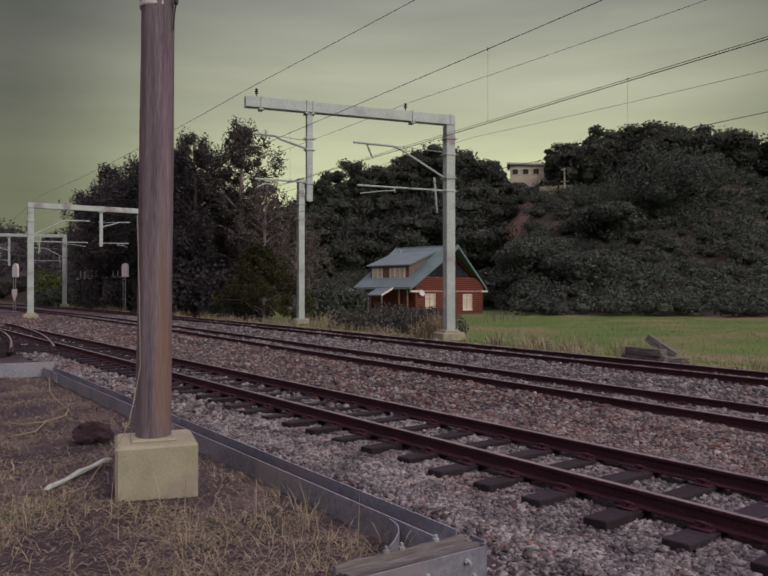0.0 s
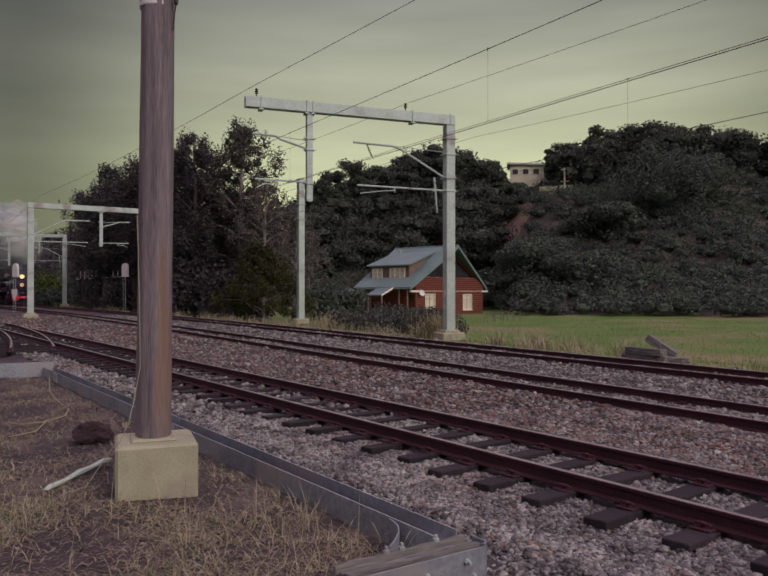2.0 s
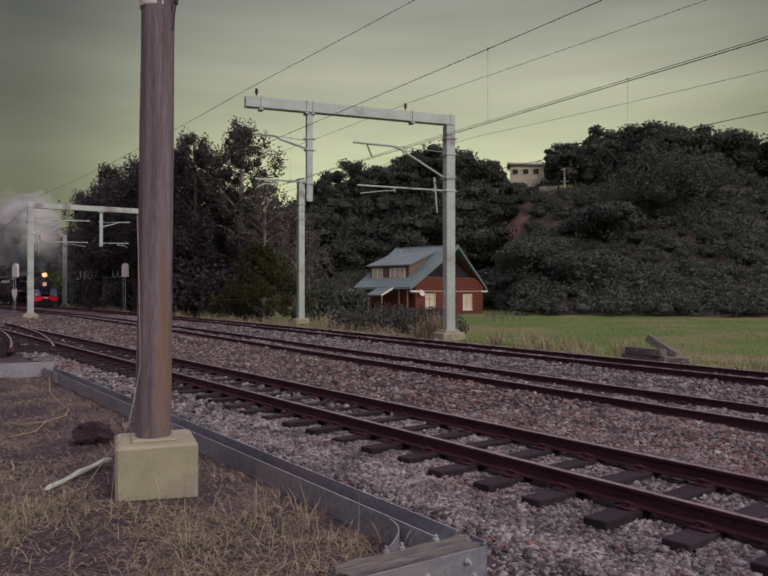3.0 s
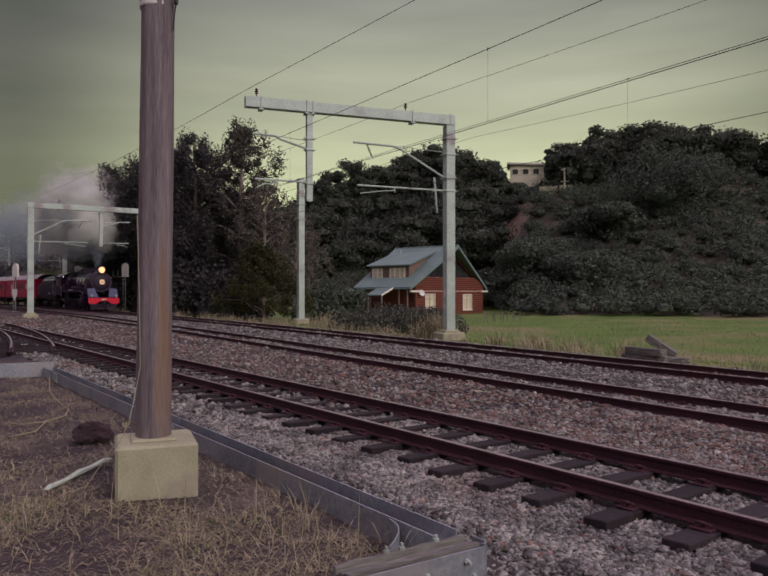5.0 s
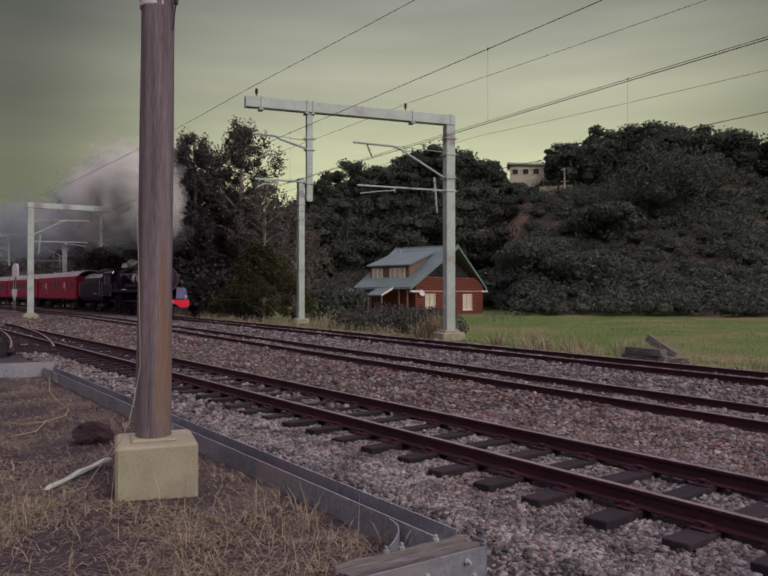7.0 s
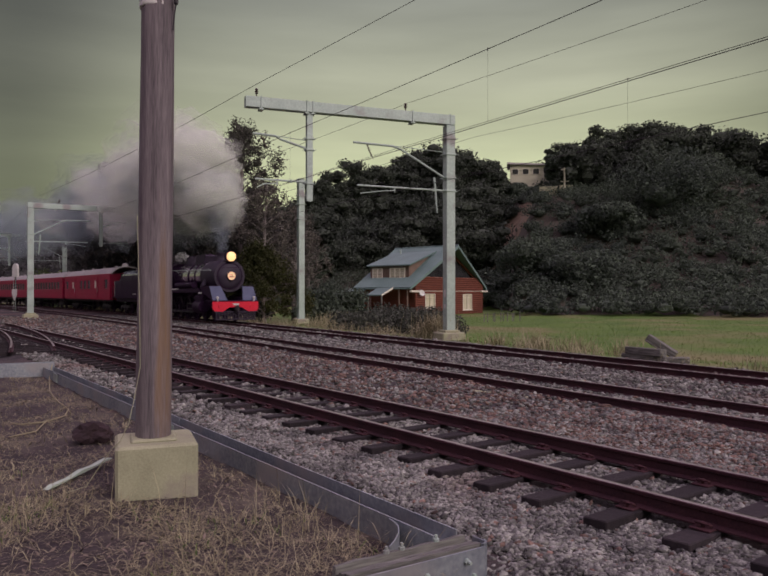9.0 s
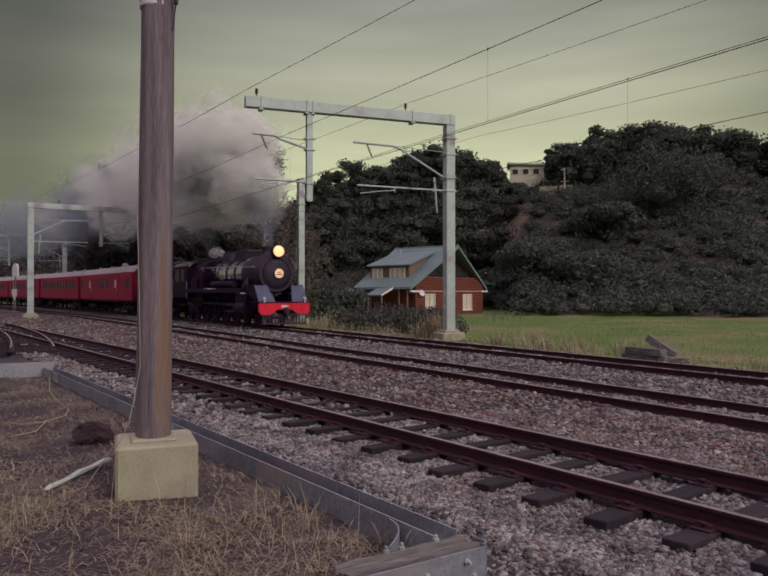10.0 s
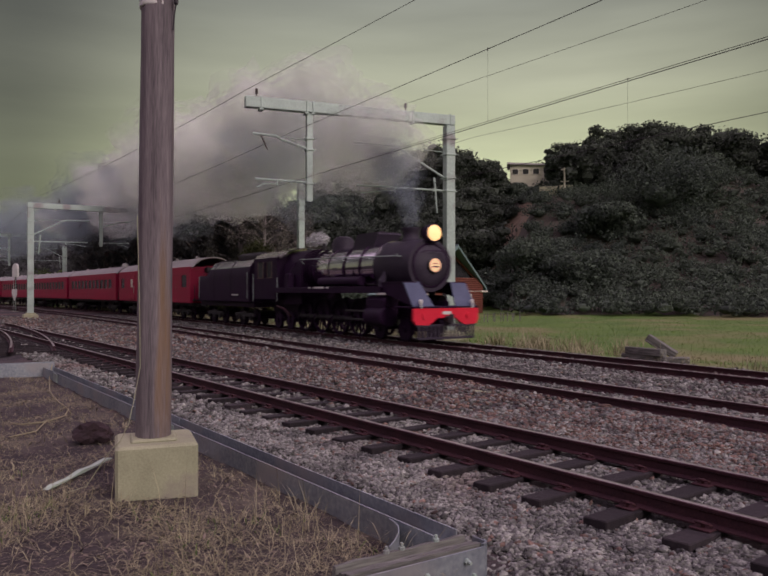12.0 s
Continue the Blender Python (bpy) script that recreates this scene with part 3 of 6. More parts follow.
def make_portal(label, x, y, turn, length, drop_at, top=8.35, dz=0.0, mast_w=0.36, ground=-0.30, arms_mast=True, drop_low=4.83):
    """One mast with a level box beam that runs along the local +x, a post hanging from it, and the arms for two tracks."""
    p = thing("overhead_line_portal", label, "railway gantry", group="overhead line masts", at=pose(x, y, ground, 0, 0, turn))
    z = lambda v: v - ground
    g = Geo()
    w = mast_w
    g.box((0, 0, z(top - 0.4) / 2 + 0.2), (w, w, z(top - 0.4) - 0.4), cut=0.012)
    mast = part("mast", g, GALV, p, "galvanised steel box mast")
    for k in (7.45, 6.85, 5.95, 5.45):
        g = Geo()
        collar(g, z(k + dz), w)
        part("clamp_band", g, GALV, mast)
    for zz, hh in ((1.55, 0.30), (1.05, 0.16)):
        part("name_plate", Geo().box((w / 2 + 0.006, 0.02, z(zz)), (0.012, 0.13, hh)), WHITEPAINT, mast)
    g = Geo()
    g.box((0, 0, 0.2), (0.95, 0.95, 0.32), cut=0.04)
    g.box((0, 0, 0.40), (0.62, 0.62, 0.10), cut=0.02)
    part("footing", g, CONCRETE, p, "pale concrete footing")
    g = Geo()
    g.box(((length - 0.2) / 2, 0, z(top - 0.185)), (length + 0.2, 0.30, 0.37), cut=0.012)
    beam = part("cross_beam", g, GALV, p, "galvanised steel box beam")
    for t in (0.0, 1.55, drop_at - 0.11, drop_at + 0.11, length - 0.55):
        g = Geo()
        g.box((t, 0, z(top - 0.185)), (0.05, 0.35, 0.43), cut=0.006)
        g.box((t, 0, z(top - 0.42)), (0.16, 0.34, 0.05), cut=0.006)
        part("beam_clamp", g, GALV, beam)
    g = Geo()
    h_section(g, drop_at, 0, z(drop_low + dz), z(top - 0.42), 0.21, 0.02)
    post = part("drop_post", g, GALV, p)
    for k in (7.05, 6.65, 5.45):
        g = Geo()
        collar(g, z(k + dz), 0.22, at=pose(drop_at, 0, 0))
        part("clamp_band", g, GALV, post)
    for t in (1.8, length - 0.4):
        g = Geo()
        g.tube([(t, 0, z(top)), (t, 0, z(top + 0.14))], 0.02, 6)
        g.lathe([(0.03, 0), (0.07, 0.03), (0.03, 0.06), (0.07, 0.09), (0.03, 0.12), (0.06, 0.15), (0.03, 0.2)], 10, pose(t, 0, z(top + 0.12)))
        part("post_insulator", g, INSULATOR, p)
    if arms_mast:
        make_arm(p, (1, 0), 3.85, z(5.95 + dz), z(7.06 + dz), z(5.47 + dz), w / 2)
        g = Geo()
        g.tube([(0.62, 0, z(5.95 + dz)), (0.5, 0, z(4.6 + dz))], [0.05, 0.03], 8)
        part("balance_rod", g, GALV, p)
    make_arm(p, (1, 0), 2.0, z(6.70 + dz), z(7.10 + dz), z(5.5 + dz), 0.1, drop_at)
    return p


make_portal("galvanised steel portal over two tracks, with bracket arms", 2.49, 27.19, 180 + 20.4, 7.78, 5.5)
make_portal("galvanised steel portal beside the curve, with bracket arms", -24.52, 49.25, 31.0, 8.3, 4.6, top=7.80, dz=-0.35, mast_w=0.40, drop_low=5.25)
make_portal("distant galvanised steel portal over the curve", -39.8, 88.5, 180 + 14, 8.3, 6.3, top=8.75, dz=0.0, mast_w=0.45)


def make_single_mast(x, y):
    p = thing("overhead_line_mast", "slim galvanised steel mast with an earth wire bracket", "railway mast", group="overhead line masts", at=pose(x, y, -0.3, 0, 0, 208))
    g = Geo()
    h_section(g, 0, 0, 0.3, 8.55, 0.36, 0.03)
    g.box((0, 0, 8.57), (0.42, 0.42, 0.05), cut=0.01)
    mast = part("mast", g, GALV, p)
    for k in (7.6, 7.1, 6.2):
        g = Geo()
        collar(g, k, 0.37)
        part("clamp_band", g, GALV, mast)
    g = Geo()
    g.box((0, 0, 0.16), (0.8, 0.8, 0.30), cut=0.04)
    part("footing", g, CONCRETE, p, "pale concrete footing")
    g = Geo()
    g.tube([(-0.4, 0, 8.4), (-0.4, 0, 8.75)], 0.03, 6)
    g.tube([(-0.5, 0, 8.5), (0.3, 0, 8.5)], 0.025, 6)
    part("earth_wire_bracket", g, GALV, p)


make_single_mast(-4.94, 42.1)

SUPPORTS = [-150, -78, -51, -17, 4.0, 54]


def strung(z, sag):
    """Height of a wire that hangs between the supports."""
    def height(s):
        for a, b in zip(SUPPORTS, SUPPORTS[1:]):
            if a <= s <= b:
                k = (s - a) / (b - a)
                return z - 4 * sag * k * (1 - k) * ((b - a) / 50) ** 2
        return z
    return height


def make_wire(name, off, height, radius, label, s0=-150, s1=54, stagger=0.0):
    g = Geo()
    n = 70
    pts = []
    for i in range(n + 1):
        s = s0 + (s1 - s0) * i / n
        x, y, _ = on_line(s, off)
        pts.append((x, y, height(s)))
    g.tube(pts, radius, 5)
    return tagged(part(name, g, WIRE), label, "overhead wire", group="overhead wires")


def make_catenary(off, z_top, z_contact, sag):
    w = make_wire("catenary_wire", off, strung(z_top, sag), 0.0075, "thin dark carrying wire strung above the track")
    c = make_wire("contact_wire", off, strung(z_contact, 0.05), 0.0075, "thin dark contact wire over the track")
    top, low = strung(z_top, sag), strung(z_contact, 0.05)
    s = -60.0
    while s < 45:
        x, y, _ = on_line(s, off)
        part("dropper", Geo().tube([(x, y, low(s)), (x, y, top(s))], 0.002, 4), WIRE, w)
        part("wire_clip", Geo().tube([(x, y, top(s) - 0.025), (x, y, top(s) + 0.025)], 0.013, 6), DARKIRON, w)
        s += 9.2


make_catenary(0.0, 6.50, 4.97, 0.14)
make_catenary(OFF_FAR, 6.53, 5.08, 0.06)


def make_feeder(points, radius, sag):
    """A wire slung from insulator to insulator."""
    pts = []
    for a, b in zip(points, points[1:]):
        a, b = Vector(a), Vector(b)
        pts += [a.lerp(b, k / 14) - Vector((0, 0, sag * 4 * (k / 14) * (1 - k / 14))) for k in range(14)]
    pts.append(Vector(points[-1]))
    tagged(part("feeder_wire", Geo().tube(pts, radius, 5), WIRE), "thin dark feeder wire on top of the portals", "overhead wire", group="overhead wires")


make_feeder([(-50, 90, 8.6), (-24.0, 49.5, 8.32), (-4.55, 24.5, 8.7), (24.6, -17.2, 8.7)], 0.0085, 0.2)
make_feeder([(-40, 100, 8.6), (-18.5, 52.3, 8.32), (0.95, 26.6, 8.7), (29.8, -15.0, 8.7)], 0.007, 0.2)
make_wire("earth_wire", 7.35, strung(7.25, 0.6), 0.006, "thin dark earth wire along the masts")


# ---- signals ----
def make_signal(x, y, height, plate):
    p = thing("railway_signal", "colour-light signal seen from behind, white hood on a dark post", "railway signal", group="signals", at=pose(x, y, -0.3, 0, 0, -30))
    g = Geo()
    g.tube([(0, 0, 0), (0, 0, height - 1.1)], 0.06, 10)
    post = part("post", g, DARKIRON, p)
    g = Geo()
    for i in range(9):
        g.tube([(-0.16, -0.10, 0.4 + i * 0.28), (0.16, -0.10, 0.4 + i * 0.28)], 0.012, 5)
    g.tube([(-0.16, -0.10, 0), (-0.16, -0.10, height - 1.2)], 0.014, 5)
    g.tube([(0.16, -0.10, 0), (0.16, -0.10, height - 1.2)], 0.014, 5)
    part("ladder", g, GALV, post, "pale galvanised ladder")
    g = Geo()
    arch = [(-0.38, 0)] + [(-0.38 * math.cos(a), 0.85 + 0.38 * math.sin(a)) for a in [i * math.pi / 10 for i in range(11)]] + [(0.38, 0)]
    g.prism(arch, 0.16, pose(0, 0, height - 1.23))
    part("signal_head", g, WHITEPAINT, p, "white rounded back board")
    g = Geo()
    g.box((0, 0.16, height - 0.7), (0.34, 0.18, 0.7), cut=0.03)
    part("lamp_case", g, DARKIRON, p)
    if plate:
        g = Geo()
        g.prism([(-0.36, 0.9), (0.36, 0.9), (0.36, 0.45), (0.0, -0.15), (-0.36, 0.45)], 0.05, pose(0, -0.1, height - 3.2))
        part("marker_board", g, WHITEPAINT, p, "faded white pointed board")
    g = Geo()
    g.box((0, 0, 0.06), (0.5, 0.5, 0.2), cut=0.03)
    part("footing", g, CONCRETE, p)


make_signal(-33.0, 63.6, 4.45, True)
make_signal(-23.4, 64.2, 4.5, False)


# ---- the timber pole in its concrete block, the steel beams on the ground ----
def make_pole():
    p = thing("timber_pole", "weathered brown timber pole set in a concrete block", "pole", at=pose(-2.225, 6.92, -0.42, 0, 0, 21))
    g = Geo()
    g.box((0, 0, 0.28), (0.735, 0.735, 0.64), cut=0.025)
    block = part("concrete_block", g, CONCRETE, p, "pale square concrete block")
    g = Geo()
    g.box((-0.02, 0.0, 0.607), (0.42, 0.42, 0.04), cut=0.018)
    part("mortar_collar", g, CONCRETE, block)
    g = Geo()
    n = 20
    prof = []
    for i in range(13):
        k = i / 12
        prof.append((0.163 - 0.019 * k + 0.002 * math.sin(i * 2.1), 9.0 * k))
    g.lathe(prof, n)
    for i, (x, y, z) in enumerate(g.v):
        a = math.atan2(y, x)
        r = math.hypot(x, y) * (1 + 0.018 * math.cos(8 * a) + 0.010 * math.sin(3 * a + z * 0.4))
        g.v[i] = (r * math.cos(a), r * math.sin(a), z)
    part("pole_shaft", g, POLEWOOD, p, smooth=True, at=pose(-0.02, 0.0, 0.58, 0.15, 0.5, 0))
    g = Geo()
    lean = math.tan(radians(0.5))
    for z in (4.33, 4.39, 4.45, 4.51, 4.57):
        g.lathe([(0.158, 0), (0.164, 0.012), (0.164, 0.042), (0.158, 0.056)], 24, pose(lean * z - 0.03, 0, z + 0.44))
    part("white_strapping", g, WHITEPAINT, p, "white strapping wound round the pole")
    g = Geo()
    g.tube([(0.13, -0.14, 5.10), (0.16, -0.15, 5.06), (0.165, -0.15, 4.92), (0.175, -0.15, 4.84)], 0.012, 6)
    g.tube([(0.175, -0.15, 4.86), (0.175, -0.15, 4.80)], 0.022, 8)
    g.tube([(0.175, -0.15, 4.80), (0.16, -0.15, 4.70), (0.15, -0.13, 4.55)], 0.008, 6)
    part("wire_hook", g, DARKIRON, p)
    g = Geo()
    pts = [(-0.165 + 0.02 * math.sin(z * 1.3), -0.10, z) for z in (2.75, 2.5, 2.2, 1.7, 1.3)] + [(-0.20, -0.12, 1.0), (-0.25, -0.18, 0.78), (-0.33, -0.2, 0.62), (-0.40, -0.19, 0.56), (-0.62, -0.05, 0.2), (-0.8, 0.1, 0.12)]
    g.tube(pts, 0.0042, 6)
    part("down_lead", g, CONCRETE, p, "thin pale cable down the pole")


make_pole()


def beam_profile(w=0.23, h=0.22, t=0.014):
    """An H section lying on its side: two upright flanges and the level web."""
    a = w / 2
    b = 0.045                                                  # height of the web
    return [(-a, 0), (-a + t, 0), (-a + t, b - t / 2), (a - t, b - t / 2), (a - t, 0), (a, 0), (a, h), (a - t, h), (a - t, b + t / 2), (-a + t, b + t / 2), (-a + t, h), (-a, h)]


def make_barrier():
    p = thing("steel_beam_barrier", "rectangle of weathered steel beams bolted to timber on the ground", "steel barrier", at=pose(0, 0, -0.33))
    a = math.atan2(9.54, -6.92)
    d, side = Vector((math.cos(a), math.sin(a), 0)), (-math.sin(a), math.cos(a))
    o = Vector((0.435, 5.057, 0.0))
    g = Geo()
    g.sweep(beam_profile(), [(o, side), (o + d * 5.6, side)])
    part("steel_beam", g, BEAMSTEEL, p, "grey steel H beam lying on its side")
    g = Geo()
    g.sweep(beam_profile(), [(o + d * 5.63, side), (o + d * 13.75, side)])
    part("steel_beam", g, BEAMSTEEL, p, "grey steel H beam lying on its side")
    # a thin inner stiffener standing in the trough
    g = Geo()
    g.sweep([(-0.045, 0.055), (-0.037, 0.055), (-0.037, 0.135), (-0.045, 0.135)], [(o + d * 0.4, side), (o + d * 13.7, side)])
    part("inner_stiffener", g, DARKIRON, p)
    # earth-coloured fill that stands in for the shade of the deep trough
    g = Geo()
    for a0, a1 in ((-0.099, -0.050), (-0.032, 0.099)):
        g.sweep([(a0, 0.055), (a1, 0.055), (a1, 0.075), ((a0 + a1) / 2, 0.088), (a0, 0.072)], [(o + d * 0.45, side), (o + d * 13.6, side)])
    part("trough_dirt", g, DIRT, p, "dark strip put in as the shade in the beam's trough")
    for k in (5.4, 5.85, 12.4):
        g = Geo()
        q = o + d * k
        g.box((0, 0, 0), (0.34, 0.012, 0.18), Matrix.Translation(q + Vector((side[0], side[1], 0)) * 0.123 + Vector((0, 0, 0.11))) @ pose(0, 0, 0, 0, 0, math.degrees(a)))
        part("splice_plate", g, GALV, p)
    # the far cross beam
    c = o + d * 13.95
    e = Vector((-math.cos(radians(28)), -math.sin(radians(28)), 0))
    sd = (-e.y, e.x)
    g = Geo()
    g.sweep(beam_profile(0.36, 0.31), [(c + e * -0.15, sd), (c + e * 6.0, sd)])
    part("steel_beam", g, BEAMSTEEL, p, "grey steel H beam lying on its side")
    # the near end: a split timber baulk behind a bolted steel channel
    m = Matrix.Translation((0.165, 4.60, 0.0)) @ pose(0, 0, 0, 0, 0, 33)
    g = Geo()
    n = 14
    for r in range(3):
        y0, y1 = -0.13 + r * 0.085, -0.13 + r * 0.085 + 0.054 + 0.012 * (r == 0)
        ring = []
        for i in range(n + 1):
            x = -0.52 + 1.02 * i / n
            hh = 0.245 + 0.004 * math.sin(i * 1.7 + r * 2) - 0.022 * (r == 1)
            ring += [(x, y0, 0), (x, y1, 0), (x, y1 - 0.006, hh), (x, y0 + 0.006, hh + 0.006)]
        fs = []
        for i in range(n):
            fs += [(i * 4 + k, i * 4 + (k + 1) % 4, i * 4 + 4 + (k + 1) % 4, i * 4 + 4 + k) for k in range(4)]
        fs += [(3, 2, 1, 0), (n * 4, n * 4 + 1, n * 4 + 2, n * 4 + 3)]
        g.add(ring, fs)
    g.box((-0.01, -0.005, 0.10), (1.0, 0.235, 0.19))
    part("timber_baulk", g, GREYWOOD, p, "grey split weathered timber", at=m)
    g = Geo()
    g.prism([(-1.5, -0.02), (0.50, -0.02), (0.50, 0.235), (-1.5, 0.235)], 0.014, m @ pose(0, -0.155, 0))
    arc = [(0.50 + 0.07 * math.sin(k * math.pi / 6), -0.148 + 0.07 - 0.07 * math.cos(k * math.pi / 6)) for k in range(4)]
    for (x0, y0), (x1, y1) in zip(arc, arc[1:]):
        g.add([(x0, y0, -0.02), (x1, y1, -0.02), (x1, y1, 0.25), (x0, y0, 0.25), (x0 - .012, y0 + .012, -0.02), (x1 - .012, y1 + .006, -0.02), (x1 - .012, y1 + .006, 0.25), (x0 - .012, y0 + .012, 0.25)],
              [(0, 1, 2, 3), (7, 6, 5, 4), (3, 2, 6, 7), (0, 4, 5, 1)], m)
    g.box((0.56, -0.02, 0.115), (0.012, 0.12, 0.26), m, cut=0.004)
    face = part("steel_channel", g, BEAMSTEEL, p, "bolted steel channel with a curved lip")
    for x, z in ((0.34, 0.17), (0.40, 0.06), (0.02, 0.14), (-0.25, 0.08)):
        g = Geo()
        g.tube([(x, -0.16, z), (x, -0.18, z)], 0.022, 6, m)
        g.tube([(x, -0.18, z), (x, -0.21, z)], 0.012, 6, m)
        part("bolt", g, GALV, face)
    for x in (-0.14, -0.02, 0.26):
        g = Geo()
        g.tube([(x, 0.06, 0.24), (x, 0.06, 0.295)], 0.011, 6, m)
        g.tube([(x, 0.06, 0.25), (x, 0.06, 0.27)], 0.022, 6, m)
        part("bolt", g, GALV, p)
    # the curled end of the flange
    g = Geo()
    s0 = o + d * 0.50 - Vector((side[0], side[1], 0)) * -0.122
    curl = [s0 + d * -(0.06 * k) + Vector((side[0], side[1], 0)) * (0.0055 * k * k) for k in range(9)]
    vs = []
    for q in curl:
        vs += [(q.x, q.y, 0.0), (q.x, q.y, 0.215)]
    fs = [(2 * i, 2 * i + 2, 2 * i + 3, 2 * i + 1) for i in range(8)]
    w = Vector((side[0], side[1], 0)) * 0.012
    vs += [(v[0] + w.x, v[1] + w.y, v[2]) for v in vs]
    fs += [(18 + 2 * i + 1, 18 + 2 * i + 3, 18 + 2 * i + 2, 18 + 2 * i) for i in range(8)]
    fs += [(2 * i + 1, 2 * i + 3, 18 + 2 * i + 3, 18 + 2 * i + 1) for i in range(8)]
    g.add(vs, fs)
    part("curled_flange", g, BEAMSTEEL, p)


make_barrier()


def make_timber_pile():
    specs = [((7.02, 19.1), 1.5, -62, 0.0, 0.0), ((7.00, 19.05), 1.3, -66, 0.20, 0.0), ((7.55, 18.5), 0.75, -14, 0.0, 0.0), ((7.36, 18.85), 0.85, -30, 0.36, 34)]
    for (x, y), ln, rz, dz, ry in specs:
        g = Geo()
        g.box((0, 0, 0), (ln, 0.24, 0.21), cut=0.02)
        for i, (a, b, c) in enumerate(g.v):
            g.v[i] = (a, b + 0.01 * math.sin(a * 5), c + 0.012 * math.sin(a * 4 + b * 9))
        ob = part("timber_sleeper", g, GREYWOOD, at=pose(x, y, -0.20 + dz, 0, ry, rz))
        tagged(ob, "old grey timber sleeper thrown in a heap beside the track", "timber", group="discarded sleepers")


make_timber_pile()


def make_clutter():
    g = Geo()
    g.prism([(-0.56, 0), (-0.48, 0.02), (-0.2, 0.008), (0.0, 0.03), (0.2, 0.012), (0.48, 0.02), (0.56, 0.0), (0.48, -0.004), (-0.48, -0.004)], 0.062)
    for i, (a, b, c) in enumerate(g.v):
        g.v[i] = (a, b, c + 0.05 * (a + 0.56) / 1.12)
    tagged(part("plastic_strip", g, PLASTIC, at=pose(-3.15, 7.38, -0.30, 0, 0, 80)), "pale green-white plastic strip lying on the dry grass", "litter")
    rnd = random.Random(4)
    for x, y, s in ((-3.72, 9.15, 0.23),):
        bm = bmesh.new()
        bmesh.ops.create_icosphere(bm, subdivisions=3, radius=s)
        for v in bm.verts:
            v.co *= 1 + 0.55 * noise.noise(v.co * 5 + Vector((x, y, 0))) + 0.2 * noise.noise(v.co * 14)
            v.co.z *= 0.62
        me = bpy.data.meshes.new("rusty_lump")
        bm.to_mesh(me)
        bm.free()
        me.materials.append(SCRAP)
        tagged(new("rusty_lump", me), "dark brown lump of scrap iron on the earth", "scrap", group="scrap").location = (x, y, -0.32 + s * 0.45)
    # a pale rope looping from the far beam over the earth
    g = Geo()
    pts = [(-7.42, 15.9, -0.02), (-7.30, 15.5, -0.27), (-6.35, 13.5, -0.29), (-5.7, 12.4, -0.30), (-5.1, 11.5, -0.30), (-4.9, 10.9, -0.30), (-4.95, 10.4, -0.30), (-5.2, 10.2, -0.30), (-5.4, 10.3, -0.30)]
    g.tube(pts, 0.010, 6)
    g.tube([(-4.95, 10.4, -0.3), (-4.75, 9.7, -0.3), (-4.9, 9.3, -0.3)], 0.009, 6)
    tagged(part("frayed_rope", g, STRAW), "pale frayed rope hanging from a beam onto the earth", "rope")
    for x, y, sx, sy, rz in ((-1.75, 18.3, 0.42, 0.25, 30), (2.45, 11.7, 0.26, 0.14, 10), (1.75, 12.4, 0.5, 0.12, -8)):
        g = Geo()
        g.box((0, 0, 0), (sx, sy, 0.05), cut=0.015)
        tagged(part("stone_slab", g, CONCRETE, at=pose(x, y, -0.155, 2, 3, rz)), "flat pale piece of concrete lying on the ballast", "rubble", group="rubble")


make_clutter()
# ---- the steam train. Local space of each vehicle: +x forwards, z up from the rail tops ----
def disc(g, r, w, c, n=24, axis="y"):
    """A wheel-like round, r radius, w thick, centred at c."""
    turn = {"y": pose(*c, 90, 0, 0), "x": pose(*c, 0, 90, 0), "z": pose(*c)}[axis]
    g.lathe([(r * 0.96, -w / 2), (r, -w / 2 + 0.01), (r, w / 2 - 0.01), (r * 0.96, w / 2)], n, turn)


def wheelset(g, x, r, n=22):
    for y in (-0.56, 0.56):
        disc(g, r + 0.03, 0.03, (x, y * 0.94, r), n)
        disc(g, r, 0.11, (x, y, r), n)
        disc(g, 0.12, 0.16, (x, y * 1.05, r), 12)
    g.tube([(x, -0.6, r), (x, 0.6, r)], 0.07, 8)


def driving_wheelset(parent, x, r):
    """Spoked drivers on one axle: their own object, so that they turn."""
    g = Geo()
    for y in (-0.56, 0.56):
        n = 28
        ring = [(r - 0.07, -0.06), (r, -0.055), (r, 0.055), (r - 0.07, 0.06)]
        vs, fs = [], []
        for k in range(n):
            a = 2 * math.pi * k / n
            vs += [(q * math.cos(a), y + w, q * math.sin(a)) for q, w in ring]
        for k in range(n):
            fs += [(k * 4 + i, k * 4 + (i + 1) % 4, ((k + 1) % n) * 4 + (i + 1) % 4, ((k + 1) % n) * 4 + i) for i in range(4)]
        g.add(vs, fs)
        for k in range(12):
            a = 2 * math.pi * k / 12
            g.tube([(0.1 * math.cos(a), y, 0.1 * math.sin(a)), ((r - 0.06) * math.cos(a), y, (r - 0.06) * math.sin(a))], 0.025, 5, cap=False)
        disc(g, 0.14, 0.16, (0, y, 0), 14)
        disc(g, 0.07, 0.30, (0.30, y * 1.1, 0), 10)
        g.prism([(-r + 0.08, -0.28), (-r + 0.16, -0.36), (-r + 0.26, -0.2), (-r + 0.26, 0.2), (-r + 0.16, 0.36), (-r + 0.08, 0.28)], 0.09, pose(0, y, 0))
    g.tube([(0, -0.6, 0), (0, 0.6, 0)], 0.09, 8)
    return part("driving_wheelset", g, BLACK, parent, at=pose(x, 0, r))


